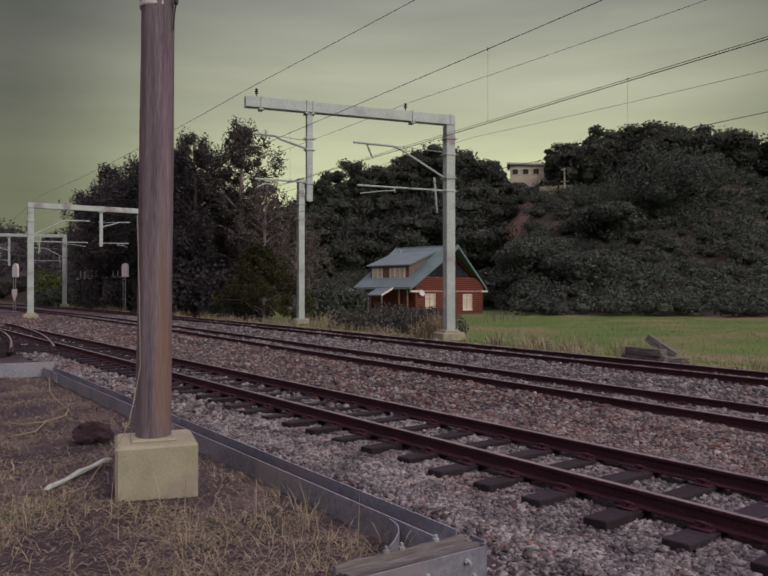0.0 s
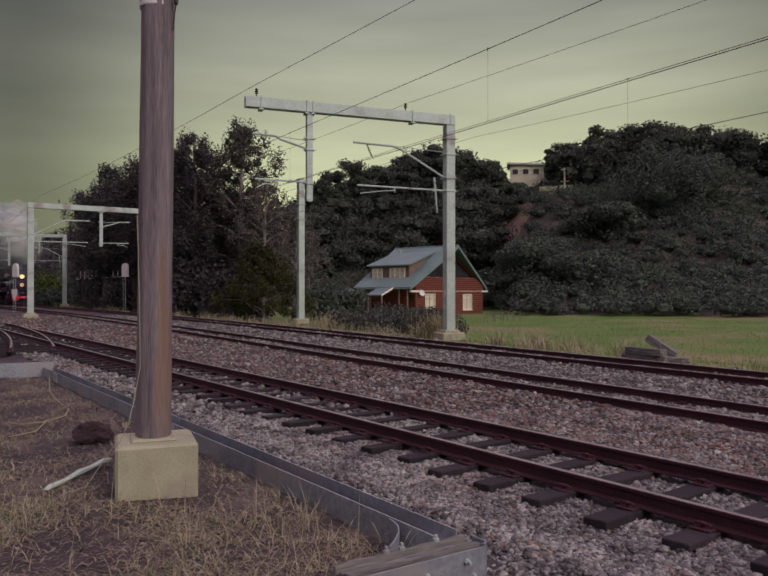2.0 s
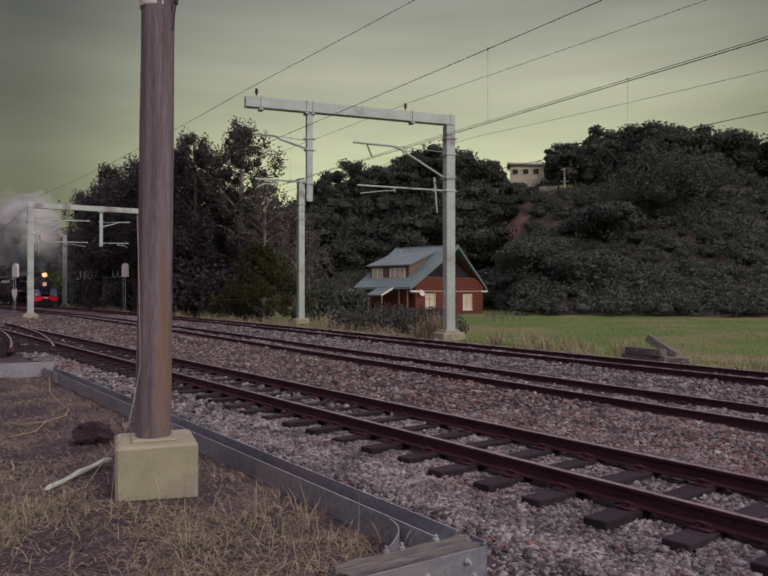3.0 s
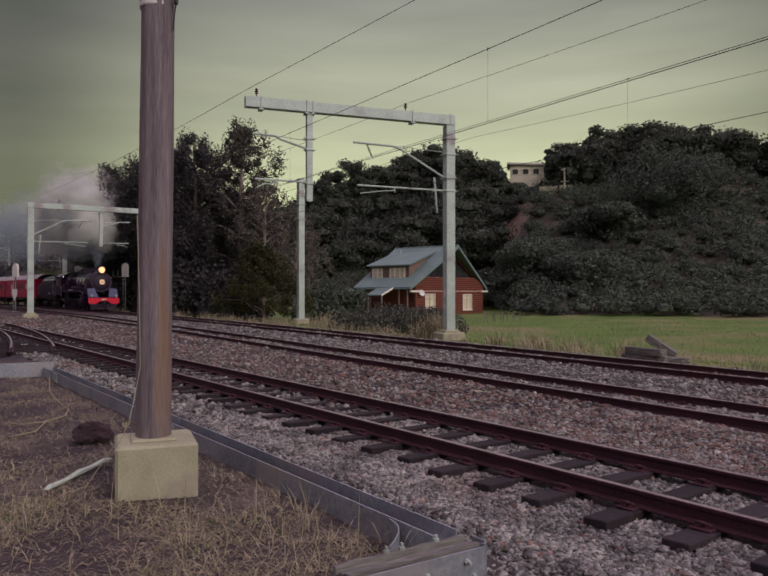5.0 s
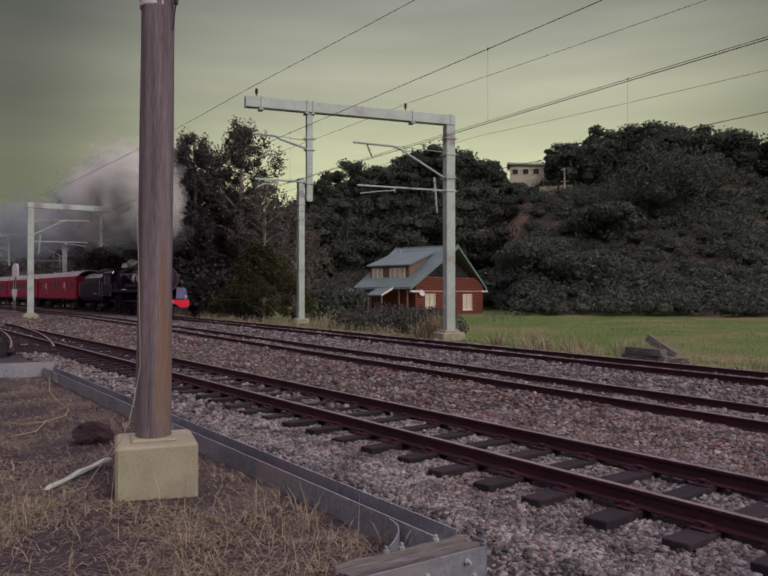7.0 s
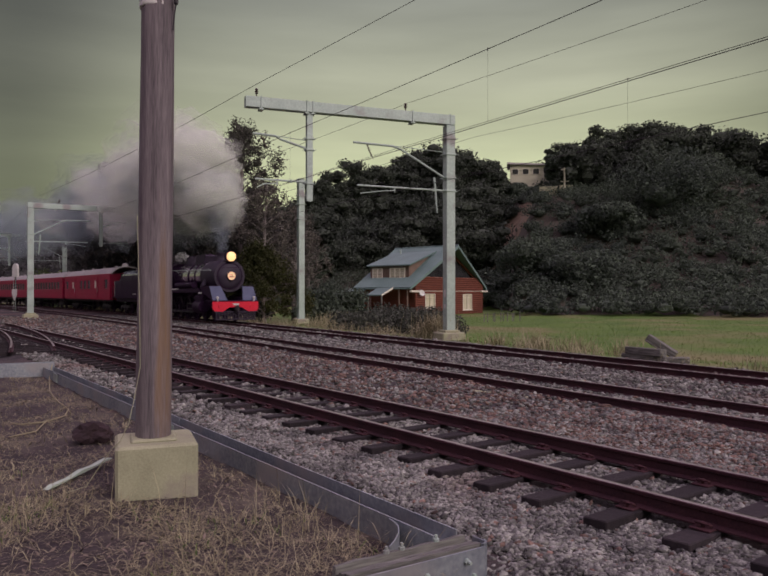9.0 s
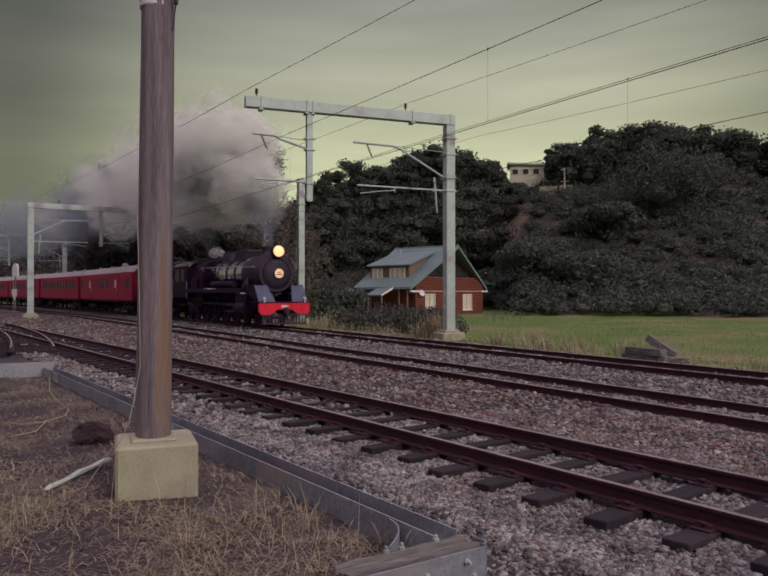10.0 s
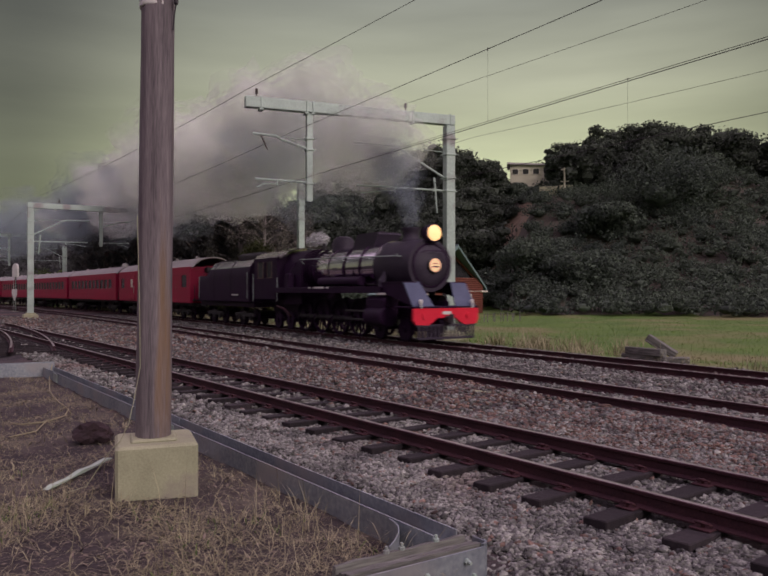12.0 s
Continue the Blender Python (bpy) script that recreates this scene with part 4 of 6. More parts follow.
DRIVER_X, DRIVER_R = (-4.35, -5.80, -7.25, -8.70), 0.69


def make_locomotive():
    p = thing("steam_locomotive", "black steam locomotive with red buffer beam and lit headlamp", "steam locomotive")
    # frames and running boards
    g = Geo()
    for y in (-0.45, 0.45):
        g.box((-6.3, y, 1.0), (11.6, 0.06, 0.62), cut=0.01)
    g.box((-1.3, 0, 0.98), (2.2, 1.0, 0.30), cut=0.02)
    g.box((-7.4, 0, 0.85), (7.4, 0.8, 0.8), cut=0.03)
    part("frame", g, BLACK, p)
    for y in (-1.02, 1.02):
        g = Geo()
        g.box((-6.1, y, 1.74), (8.6, 0.62, 0.05), cut=0.012)
        g.box((-6.1, y * 1.29, 1.67), (8.6, 0.03, 0.22), cut=0.01)
        part("running_board", g, BLACK, p, "black running board with a polished edge")
    # boiler, firebox, smokebox
    along = lambda x, z: pose(x, 0, z, 0, 90, 0)
    g = Geo()
    g.lathe([(0.80, 0), (0.83, 0.05), (0.83, 3.4), (0.90, 5.6), (0.90, 5.66)], 36, along(-8.6, 2.45))
    boiler = part("boiler", g, BOILER, p, "glossy black clad boiler", smooth=True)
    g = Geo()
    for x in (-3.9, -5.1, -6.3, -7.5, -8.4):
        rr = 0.835 + max(0, min(1, (-3.2 - x - 0.1) / 2.2)) * 0.0 + 0.07 * (1 if x > -4.6 else (0.6 if x > -5.6 else 0.0))
        g.lathe([(rr + 0.006, 0), (rr + 0.012, 0.01), (rr + 0.012, 0.06), (rr + 0.006, 0.07)], 36, along(x, 2.45))
    part("boiler_bands", g, BLACK, boiler, smooth=True)
    g = Geo()
    g.prism([(-0.9, 1.1), (0.9, 1.1), (0.98, 1.9), (0.93, 2.7), (0.72, 3.1), (0.4, 3.3), (0, 3.36), (-0.4, 3.3), (-0.72, 3.1), (-0.93, 2.7), (-0.98, 1.9)], 2.0, pose(-9.4, 0, 0, 0, 0, 90))
    part("firebox", g, BLACK, p, "dull black firebox casing", smooth=True)
    g = Geo()
    g.lathe([(0.86, 0), (0.875, 0.03), (0.875, 2.02), (0.85, 2.08)], 36, along(-2.95, 2.45))
    sb = part("smokebox", g, SMOKEBOX, p, "dull grey-black smokebox", smooth=True)
    g = Geo()
    g.lathe([(0.66, 0), (0.66, 0.03), (0.60, 0.08), (0.40, 0.15), (0.15, 0.185), (0.0, 0.19)], 32, along(-0.87, 2.45))
    door = part("smokebox_door", g, SMOKEBOX, sb, "dished smokebox door", smooth=True)
    g = Geo()
    g.lathe([(0.70, 0), (0.72, 0.02), (0.70, 0.04), (0.67, 0.04), (0.67, 0)], 32, along(-0.865, 2.45))
    for k in range(10):
        a = 2 * math.pi * k / 10
        g.box((-0.84, 0.70 * math.cos(a), 2.45 + 0.70 * math.sin(a)), (0.06, 0.05, 0.05), cut=0.008)
    g.tube([(-0.66, -0.5, 2.83), (-0.60, -0.4, 2.9), (-0.60, 0.4, 2.9), (-0.66, 0.5, 2.83)], 0.016, 6)
    part("door_ring", g, BLACK, sb)
    # number lamp: a lit round with two dark bars of writing
    g = Geo()
    g.lathe([(0.25, 0), (0.25, 0.06), (0.22, 0.08)], 28, along(-0.69, 2.45))
    nl = part("number_lamp_case", g, DARKIRON, p)
    g = Geo()
    disc(g, 0.215, 0.016, (-0.602, 0, 2.45), 28, "x")
    part("number_lamp_face", g, PLATE, nl, "round lit warm-white face")
    g = Geo()
    for y, w in ((0, 0.27), ):
        g.box((-0.59, y, 2.40), (0.006, w, 0.045))
        g.box((-0.59, y, 2.50), (0.006, w * 0.6, 0.03))
    part("writing_bars", g, DARKIRON, nl)
    # headlamp on top of the smokebox
    g = Geo()
    g.lathe([(0.20, 0), (0.275, 0.10), (0.285, 0.36), (0.30, 0.40), (0.27, 0.42)], 28, along(-1.08, 3.48))
    g.box((-0.92, 0, 3.25), (0.26, 0.30, 0.12), cut=0.02)
    hl = part("headlamp", g, BLACK, p, smooth=True)
    g = Geo()
    g.lathe([(0.0, 0), (0.255, 0.0), (0.25, 0.03), (0.15, 0.07), (0.0, 0.085)], 28, along(-0.66, 3.48))
    part("lamp_lens", g, LAMP, hl, "glowing warm yellow lens", smooth=True)
    # chimney, domes, pipes
    g = Geo()
    g.lathe([(0.36, 0), (0.29, 0.08), (0.26, 0.2), (0.27, 0.36), (0.32, 0.42), (0.32, 0.47), (0.22, 0.47), (0.2, 0.3)], 28, pose(-1.95, 0, 3.26))
    part("chimney", g, SMOKEBOX, p, smooth=True)
    g = Geo()
    g.lathe([(0.46, -0.2), (0.42, 0.0), (0.40, 0.22), (0.33, 0.33), (0.15, 0.39), (0, 0.4)], 28, pose(-6.55, 0, 3.36))
    part("steam_dome", g, SMOKEBOX, p, "black domed steam dome", smooth=True)
    g = Geo()
    g.prism([(-0.98, 3.02), (-0.62, 3.58), (-0.50, 3.68), (0.78, 3.68), (0.86, 3.60), (0.42, 3.02)], 0.95, pose(-4.12, 0, 0))
    sand = part("sand_box", g, SMOKEBOX, p, "dull black sand box with sloping ends")
    for x in (-4.45, -3.75):
        part("filler_lid", Geo().lathe([(0.15, 0), (0.16, 0.03), (0.10, 0.06), (0.0, 0.07)], 16, pose(x, 0, 3.68)), BLACK, sand)
    for y in (-1, 1):
        g = Geo()
        g.tube([(-4.1, y * 0.40, 3.10), (-4.3, y * 0.80, 2.70), (-4.4, y * 0.92, 1.78)], 0.025, 6)
        part("sand_pipe", g, BLACK, sand)
        # white strips put in as glints of treads along the running board and by the cylinder
        for x, w, z in ((-6.10, 0.86, 1.755), (-6.85, 0.14, 1.755), (-5.38, 0.14, 1.755), (-1.72, 0.52, 1.535)):
            part("polished_tread", Geo().box((x, y * 1.33, z), (w, 0.03, 0.07), cut=0.008), WHITEPAINT, p, "white strip put in as the glint of a polished tread edge")
        g = Geo()
        g.box((-9.0, y * 1.16, 2.05), (0.42, 0.26, 0.62), cut=0.05)
        g.tube([(-9.0, y * 1.16, 2.36), (-9.0, y * 1.05, 2.62), (-8.9, y * 0.9, 2.8)], 0.035, 6)
        part("air_pump", g, BLACK, p, smooth=True)
    for nm, x, y, prof in (("safety_valve", -7.8, 0.2, [(0.10, 0), (0.10, 0.2), (0.06, 0.24), (0.06, 0.34)]),
                           ("safety_valve", -7.8, -0.2, [(0.08, 0), (0.08, 0.2), (0.05, 0.26)]),
                           ("whistle", -8.6, 0.3, [(0.06, 0), (0.06, 0.3), (0.08, 0.32), (0.08, 0.42)])):
        part(nm, Geo().lathe(prof, 14, pose(x, y, 3.3)), DARKIRON, p)
    for y in (-1, 1):
        g = Geo()
        g.tube([(-1.2, y * 0.93, 2.75), (-4.0, y * 0.96, 2.82), (-8.4, y * 0.99, 2.9)], 0.02, 6)
        for x in (-1.4, -3.2, -5.0, -6.8, -8.3):
            g.tube([(x, y * 0.84, 2.72), (x, y * 0.98, 2.83)], 0.018, 5)
        part("handrail", g, GALV, p)
        g = Geo()
        g.tube([(-2.2, y * 0.80, 2.2), (-2.2, y * 1.0, 1.95), (-2.2, y * 1.08, 1.3)], 0.13, 12)
        part("steam_pipe", g, SMOKEBOX, p, smooth=True)
        g = Geo()
        g.tube([(-3.4, y * 1.06, 1.98), (-6.4, y * 1.06, 1.98)], 0.16, 16)
        part("air_reservoir", g, BLACK, p, smooth=True)
        # cylinders and motion work
        g = Geo()
        g.lathe([(0.30, 0), (0.34, 0.04), (0.34, 1.06), (0.30, 1.1)], 24, pose(-2.75, y * 1.08, 0.80, 0, 90, 0))
        g.lathe([(0.19, 0), (0.21, 0.03), (0.21, 1.15), (0.19, 1.2)], 20, pose(-2.8, y * 1.06, 1.28, 0, 90, 0))
        g.box((-2.2, y * 0.98, 1.05), (1.05, 0.6, 0.7), cut=0.05)
        part("cylinder", g, BLACK, p, "black cylinder block", smooth=True)
        g = Geo()
        g.box((-3.6, y * 1.08, 0.95), (1.7, 0.06, 0.07), cut=0.01)
        g.box((-3.6, y * 1.08, 0.66), (1.7, 0.06, 0.07), cut=0.01)
        part("slide_bars", g, DARKIRON, p)
        g = Geo()
        g.tube([(-9.0, y * 1.1, 0.6), (-9.5, y * 1.15, 0.9), (-10.2, y * 1.15, 1.0)], 0.05, 8)
        part("injector_pipe", g, RUST, p)
    # leading truck, trailing truck
    for x in (-1.45, -2.95, -10.1, -11.3):
        wheels = Geo()
        wheelset(wheels, x, 0.38)
        part("carrying_wheelset", wheels, BLACK, p)
    for x in DRIVER_X:
        driving_wheelset(p, x, DRIVER_R)
    for y in (-1, 1):
        g = Geo()
        g.box((-(4.35 + 8.70) / 2 + 6.525, 0, 0), (4.6, 0.05, 0.11), cut=0.012)
        for x in DRIVER_X:
            disc(g, 0.11, 0.07, (x + 6.525, 0, 0), 14)
        part("side_rod", g, DARKIRON, p, "steel side rod", at=pose(-6.525, y * 0.71, DRIVER_R))
    # the front: beam, pilot, aprons, coupler
    g = Geo()
    beam = [(-1.22, 1.10), (1.22, 1.10), (1.26, 1.05), (1.26, 0.74), (1.16, 0.60), (0.72, 0.58), (0.52, 0.68), (0.36, 0.80), (-0.36, 0.80), (-0.52, 0.68), (-0.72, 0.58), (-1.16, 0.60), (-1.26, 0.74), (-1.26, 1.05)]
    g.prism(beam, 0.10, pose(-0.05, 0, 0, 0, 0, 90))
    bb = part("buffer_beam", g, BUFFERRED, p, "bright red buffer beam with rounded lower corners")
    g = Geo()
    g.box((0.006, 0.0, 0.95), (0.008, 0.34, 0.10), cut=0.003)
    part("number_bars", g, WHITEPAINT, bb, "pale unreadable number")
    for y in (-0.86, 0.86):
        part("beam_boss", Geo().tube([(0.0, y, 0.86), (0.04, y, 0.86)], 0.10, 16), BUFFERRED, bb)
    g = Geo()
    g.box((0.1, 0, 0.74), (0.36, 0.22, 0.26), cut=0.05)
    g.tube([(0.26, 0, 0.62), (0.26, 0, 0.92)], 0.07, 10)
    part("coupler", g, DARKIRON, p, smooth=True)
    pilot = part("pilot_frame", Geo().box((-0.06, 0, 0.17), (0.12, 2.2, 0.07), cut=0.01).box((-0.06, 0, 0.57), (0.10, 2.3, 0.06), cut=0.01), SMOKEBOX, p)
    for i in range(15):
        y = -1.05 + i * 0.15
        g = Geo()
        g.box((-0.02, y, 0.37), (0.035, 0.075, 0.42), cut=0.006)
        part("pilot_bar", g, SMOKEBOX, pilot)
    g = Geo()
    g.box((-0.55, 0, 1.13), (1.15, 2.5, 0.05), cut=0.012)
    part("front_platform", g, BLACK, p)
    for y in (-1, 1):
        g = Geo()
        g.add([(-0.10, y * 1.22, 1.16), (-0.10, y * 0.42, 1.16), (-0.62, y * 0.62, 1.92), (-0.62, y * 1.22, 1.92),
               (-0.14, y * 1.22, 1.16), (-0.14, y * 0.42, 1.16), (-0.66, y * 0.62, 1.92), (-0.66, y * 1.22, 1.92)],
              [(0, 1, 2, 3), (7, 6, 5, 4), (0, 4, 5, 1), (1, 5, 6, 2), (2, 6, 7, 3), (3, 7, 4, 0)])
        part("front_apron", g, APRON, p, "sloping blue-grey front apron")
        g = Geo()
        g.add([(-0.12, y * 1.22, 1.16), (-0.64, y * 1.22, 1.92), (-1.9, y * 1.22, 1.92), (-1.9, y * 1.22, 1.60), (-0.12, y * 1.19, 1.16), (-0.64, y * 1.19, 1.92), (-1.9, y * 1.19, 1.92), (-1.9, y * 1.19, 1.60)],
              [(0, 1, 2, 3), (7, 6, 5, 4), (0, 4, 5, 1), (1, 5, 6, 2), (2, 6, 7, 3), (3, 7, 4, 0)])
        g.box((-1.25, y * 0.98, 1.90), (1.3, 0.52, 0.04), cut=0.01)
        part("apron_side", g, BLACK, p)
        g = Geo()
        g.tube([(0.02, y * 1.0, 1.1), (0.02, y * 1.0, 1.25)], 0.03, 8)
        g.box((0.0, y * 1.0, 1.3), (0.12, 0.12, 0.14), cut=0.03)
        part("marker_lamp", g, WHITEPAINT, p)
    # cab
    g = Geo()
    for y in (-1.24, 1.24):
        g.box((-11.25, y, 1.75), (2.5, 0.04, 0.9), cut=0.01)
        g.box((-10.25, y, 2.55), (0.5, 0.04, 0.72), cut=0.01)
        g.box((-11.28, y, 2.55), (0.16, 0.04, 0.72), cut=0.01)
        g.box((-12.3, y, 2.55), (0.4, 0.04, 0.72), cut=0.01)
        g.box((-11.25, y, 2.98), (2.5, 0.04, 0.16), cut=0.01)
    g.box((-10.02, 0, 2.2), (0.04, 2.44, 1.8), cut=0.01)
    g.box((-11.25, 0, 1.3), (2.5, 2.3, 0.05))
    cab = part("cab", g, BLACK, p, "black cab with side windows")
    g = Geo()
    roof = [(1.36 * math.sin(a), 2.66 + 0.82 * math.cos(a) if abs(a) < 1.3 else 3.0) for a in [(-1.12 + 2.24 * i / 14) for i in range(15)]]
    roof += [(x * 0.96, z - 0.05) for x, z in reversed(roof)]
    g.prism(roof, 2.9, pose(-11.3, 0, 0, 0, 0, 90))
    # the sky's shine on the roof is put into its material
    part("cab_roof", g, SKYLIT_BLACK, cab, "curved glossy black cab roof, sky light put into its material", smooth=True)
    for y in (-1.26, 1.26):
        for x, w in ((-10.78, 0.5), (-11.75, 0.6)):
            g = Geo()
            g.box((x, y, 2.55), (w, 0.012, 0.66))
            wn = part("cab_window", g, GLASS, cab)
            g = Geo()
            for dx in (-w / 2, w / 2):
                g.box((x + dx, y * 1.006, 2.55), (0.035, 0.02, 0.70), cut=0.006)
            g.box((x, y * 1.006, 2.20), (w, 0.02, 0.035), cut=0.006)
            part("window_frame", g, BROWNWOOD, wn, "varnished wooden window frame")
        for x, z in ((-9.95, 2.2), (-12.55, 2.4)):
            part("cab_handrail", Geo().tube([(x, y * 1.02, 1.2), (x, y * 1.02, z)], 0.02, 6), GALV, cab)
    return p


def make_tender():
    p = thing("tender", "black rounded tender heaped with coal behind the locomotive", "tender")
    g = Geo()
    side = [(-1.24, 1.15), (1.24, 1.15), (1.26, 2.3), (1.18, 2.75), (0.95, 3.05), (0.6, 3.2), (0, 3.25), (-0.6, 3.2), (-0.95, 3.05), (-1.18, 2.75), (-1.26, 2.3)]
    g.prism(side, 5.3, pose(-2.80, 0, 0, 0, 0, 90))
    me = g.mesh("tank", [BLACK, SKYLIT_BLACK], smooth=True)
    # upward faces take the lit copy: same black, sky light in the colour
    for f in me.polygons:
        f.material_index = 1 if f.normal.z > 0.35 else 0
    tank = part("tank", me, None, p, "black water tank, sky light put into its glossy rounded top")
    low = [(a, b if b < 2 else 1.9 + (b - 1.9) * 0.62) for a, b in side]
    g = Geo()
    n = len(side)
    g.add([(-5.45, a, b) for a, b in side] + [(-6.1, a, b) for a, b in low] + [(-7.15, a, b) for a, b in low],
          [tuple(range(n)), tuple(range(3 * n - 1, 2 * n - 1, -1))] + [(r * n + i, r * n + (i + 1) % n, (r + 1) * n + (i + 1) % n, (r + 1) * n + i) for r in (0, 1) for i in range(n)])
    me = g.mesh("rear_deck", [BLACK, SKYLIT_BLACK], smooth=True)
    # sky light is put into the upward faces here too
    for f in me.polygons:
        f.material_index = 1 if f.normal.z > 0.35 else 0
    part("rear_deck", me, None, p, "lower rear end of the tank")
    g = Geo()
    for x in (-0.2, -2.5, -4.8):
        g.prism([(a * 1.006, b if b < 1.2 else b + 0.015) for a, b in side], 0.06, pose(x, 0, 0, 0, 0, 90))
    part("tank_bands", g, BLACK, tank)
    # the step edge's glint, put in as a white strip
    part("polished_tread", Geo().box((-1.85, -1.28, 1.46), (0.75, 0.03, 0.06), cut=0.008), WHITEPAINT, p, "white strip put in as the glint of a polished step edge")
    g = Geo()
    g.box((-1.6, 0, 3.28), (2.6, 1.5, 0.32), cut=0.12)
    for i, (a, b, c) in enumerate(g.v):
        g.v[i] = (a, b, c + 0.05 * math.sin(a * 7 + b * 5))
    part("coal", g, DARKIRON, p, "heaped black coal")
    g = Geo()
    g.box((-3.7, 0, 1.02), (7.3, 2.1, 0.24), cut=0.02)
    part("underframe", g, BLACK, p)
    g = Geo()
    g.tube([(-6.9, -1.30, 1.3), (-6.9, -1.30, 2.4)], 0.02, 6)
    g.tube([(-0.3, -1.30, 1.3), (-0.3, -1.30, 2.5)], 0.02, 6)
    part("handrail", g, GALV, p)
    make_bogie(p, -1.7, 0.40, 1.6)
    make_bogie(p, -5.7, 0.40, 1.6)
    return p


def make_bogie(parent, x, r, base):
    g = Geo()
    for y in (-0.82, 0.82):
        g.box((x, y, r + 0.12), (base + 0.7, 0.08, 0.2), cut=0.03)
        for k in (-base / 2, base / 2):
            g.box((x + k, y * 1.06, r), (0.24, 0.12, 0.26), cut=0.03)
        g.box((x, y * 1.04, r), (0.36, 0.12, 0.22), cut=0.04)
    g.box((x, 0, r + 0.2), (0.4, 1.7, 0.2), cut=0.03)
    bogie = part("bogie", g, DARKIRON, parent)
    for k in (-base / 2, base / 2):
        w = Geo()
        wheelset(w, x + k, r, 18)
        part("wheelset", w, BLACK, bogie)


CAR_LENGTH = 15.3


def make_carriage(van=False):
    """A wooden-bodied carriage with a low arched roof; the local origin is at its middle."""
    p = thing("railway_carriage", "dark red luggage van with wide doors coupled behind the tender" if van else "dark red railway carriage with a pale grey arched roof", "railway carriage", group="carriages")
    L = CAR_LENGTH
    g = Geo()
    g.slot = 0
    wins = [-6.6, -1.3, 0.0, 1.3, 6.6] if van else [(-6.1 + i * 1.22) for i in range(11)]
    for y in (-1.26, 1.26):
        g.box((0, y, 1.42), (L, 0.05, 0.86), cut=0.012)
        g.box((0, y, 2.78), (L, 0.05, 0.46), cut=0.012)
        edges = [-L / 2] + [v for w in wins for v in (w - 0.43, w + 0.43)] + [L / 2]
        for a, b in zip(edges[::2], edges[1::2]):
            g.box(((a + b) / 2, y, 2.20), (b - a, 0.05, 0.70), cut=0.01)
        g.box((0, y * 1.02, 1.84), (L, 0.03, 0.05), cut=0.008)
        g.box((0, y * 1.02, 2.58), (L, 0.03, 0.04), cut=0.008)
    for x in (-L / 2 + 0.02, L / 2 - 0.02):
        g.box((x, -0.85, 2.0), (0.05, 0.8, 2.0), cut=0.01)
        g.box((x, 0.85, 2.0), (0.05, 0.8, 2.0), cut=0.01)
        g.box((x, 0, 2.9), (0.05, 0.9, 0.3), cut=0.01)
    g.box((0, 0, 1.02), (L, 2.4, 0.08))
    body = part("body", g, CARRED, p, "dark red panelled body")
    for y in (-1.255, 1.255):
        for w in wins:
            q = Geo()
            q.box((w, y, 2.20), (0.86, 0.012, 0.70))
            part("window", q, GLASS, body)
            if van:
                continue
            q = Geo()
            for dx in (-0.43, 0.43):
                q.box((w + dx, y * 1.018, 2.20), (0.05, 0.03, 0.74), cut=0.006)
            q.box((w, y * 1.018, 1.86), (0.90, 0.03, 0.05), cut=0.006)
            part("window_frame", q, BROWNWOOD, body, "varnished wooden window frame")
        for x in (-4.1, 3.6) if van else ():
            q = Geo()
            for k in range(4):
                q.box((x - 0.54 + k * 0.36, y * 1.03, 1.98), (0.34, 0.04, 1.80), cut=0.008)
            q.box((x, y * 1.05, 1.30), (1.45, 0.03, 0.10), cut=0.008)
            q.box((x, y * 1.05, 2.60), (1.45, 0.03, 0.10), cut=0.008)
            door = part("van_door", q, CARRED, body, "planked red sliding door")
            part("door_pane", Geo().box((x, y * 1.05, 2.20), (0.46, 0.03, 0.56)), CREAM, door, "pale blind in the door")
            part("door_handle", Geo().tube([(x + 0.6, y * 1.07, 1.5), (x + 0.6, y * 1.07, 2.0)], 0.02, 6), GALV, door)
    g = Geo()
    arch = [(1.36 * math.sin(a), 2.98 + 0.58 * (math.cos(a) - 0.42) / 0.58) for a in [(-1.13 + 2.26 * i / 16) for i in range(17)]]
    arch = arch + [(x * 0.97, z - 0.05) for x, z in reversed(arch)]
    g.prism(arch, L + 0.5, pose(0, 0, 0, 0, 0, 90))
    roof = part("roof", g, CARROOF, p, "pale grey arched roof", smooth=True)
    for i in range(8):
        q = Geo()
        q.lathe([(0.13, 0), (0.15, 0.05), (0.08, 0.11), (0.14, 0.14), (0.05, 0.2)], 12, pose(-6.3 + i * 1.8, 0.38 * (-1) ** i, 3.44))
        part("roof_vent", q, CARROOF, roof)
    g = Geo()
    for y in (-1.0, 1.0):
        g.box((0, y, 0.92), (L - 0.2, 0.1, 0.2), cut=0.02)
    for x in (-1.8, 0.4, 1.9):
        g.box((x, 0.6, 0.68), (1.1, 0.8, 0.42), cut=0.04)
    g.tube([(-4, -0.6, 0.5), (0, -0.8, 0.42), (4, -0.6, 0.5)], 0.03, 6)
    part("underframe", g, DARKIRON, p)
    make_bogie(p, -5.3, 0.38, 1.75)
    make_bogie(p, 5.3, 0.38, 1.75)
    for x in (-1, 1):
        g = Geo()
        g.box((x * (L / 2 + 0.22), 0, 2.0), (0.42, 0.95, 1.95), cut=0.03)
        part("gangway", g, DARKIRON, p, "black folded gangway")
        g = Geo()
        g.box((x * (L / 2 + 0.1), 0.0, 1.14), (0.35, 2.3, 0.08), cut=0.01)
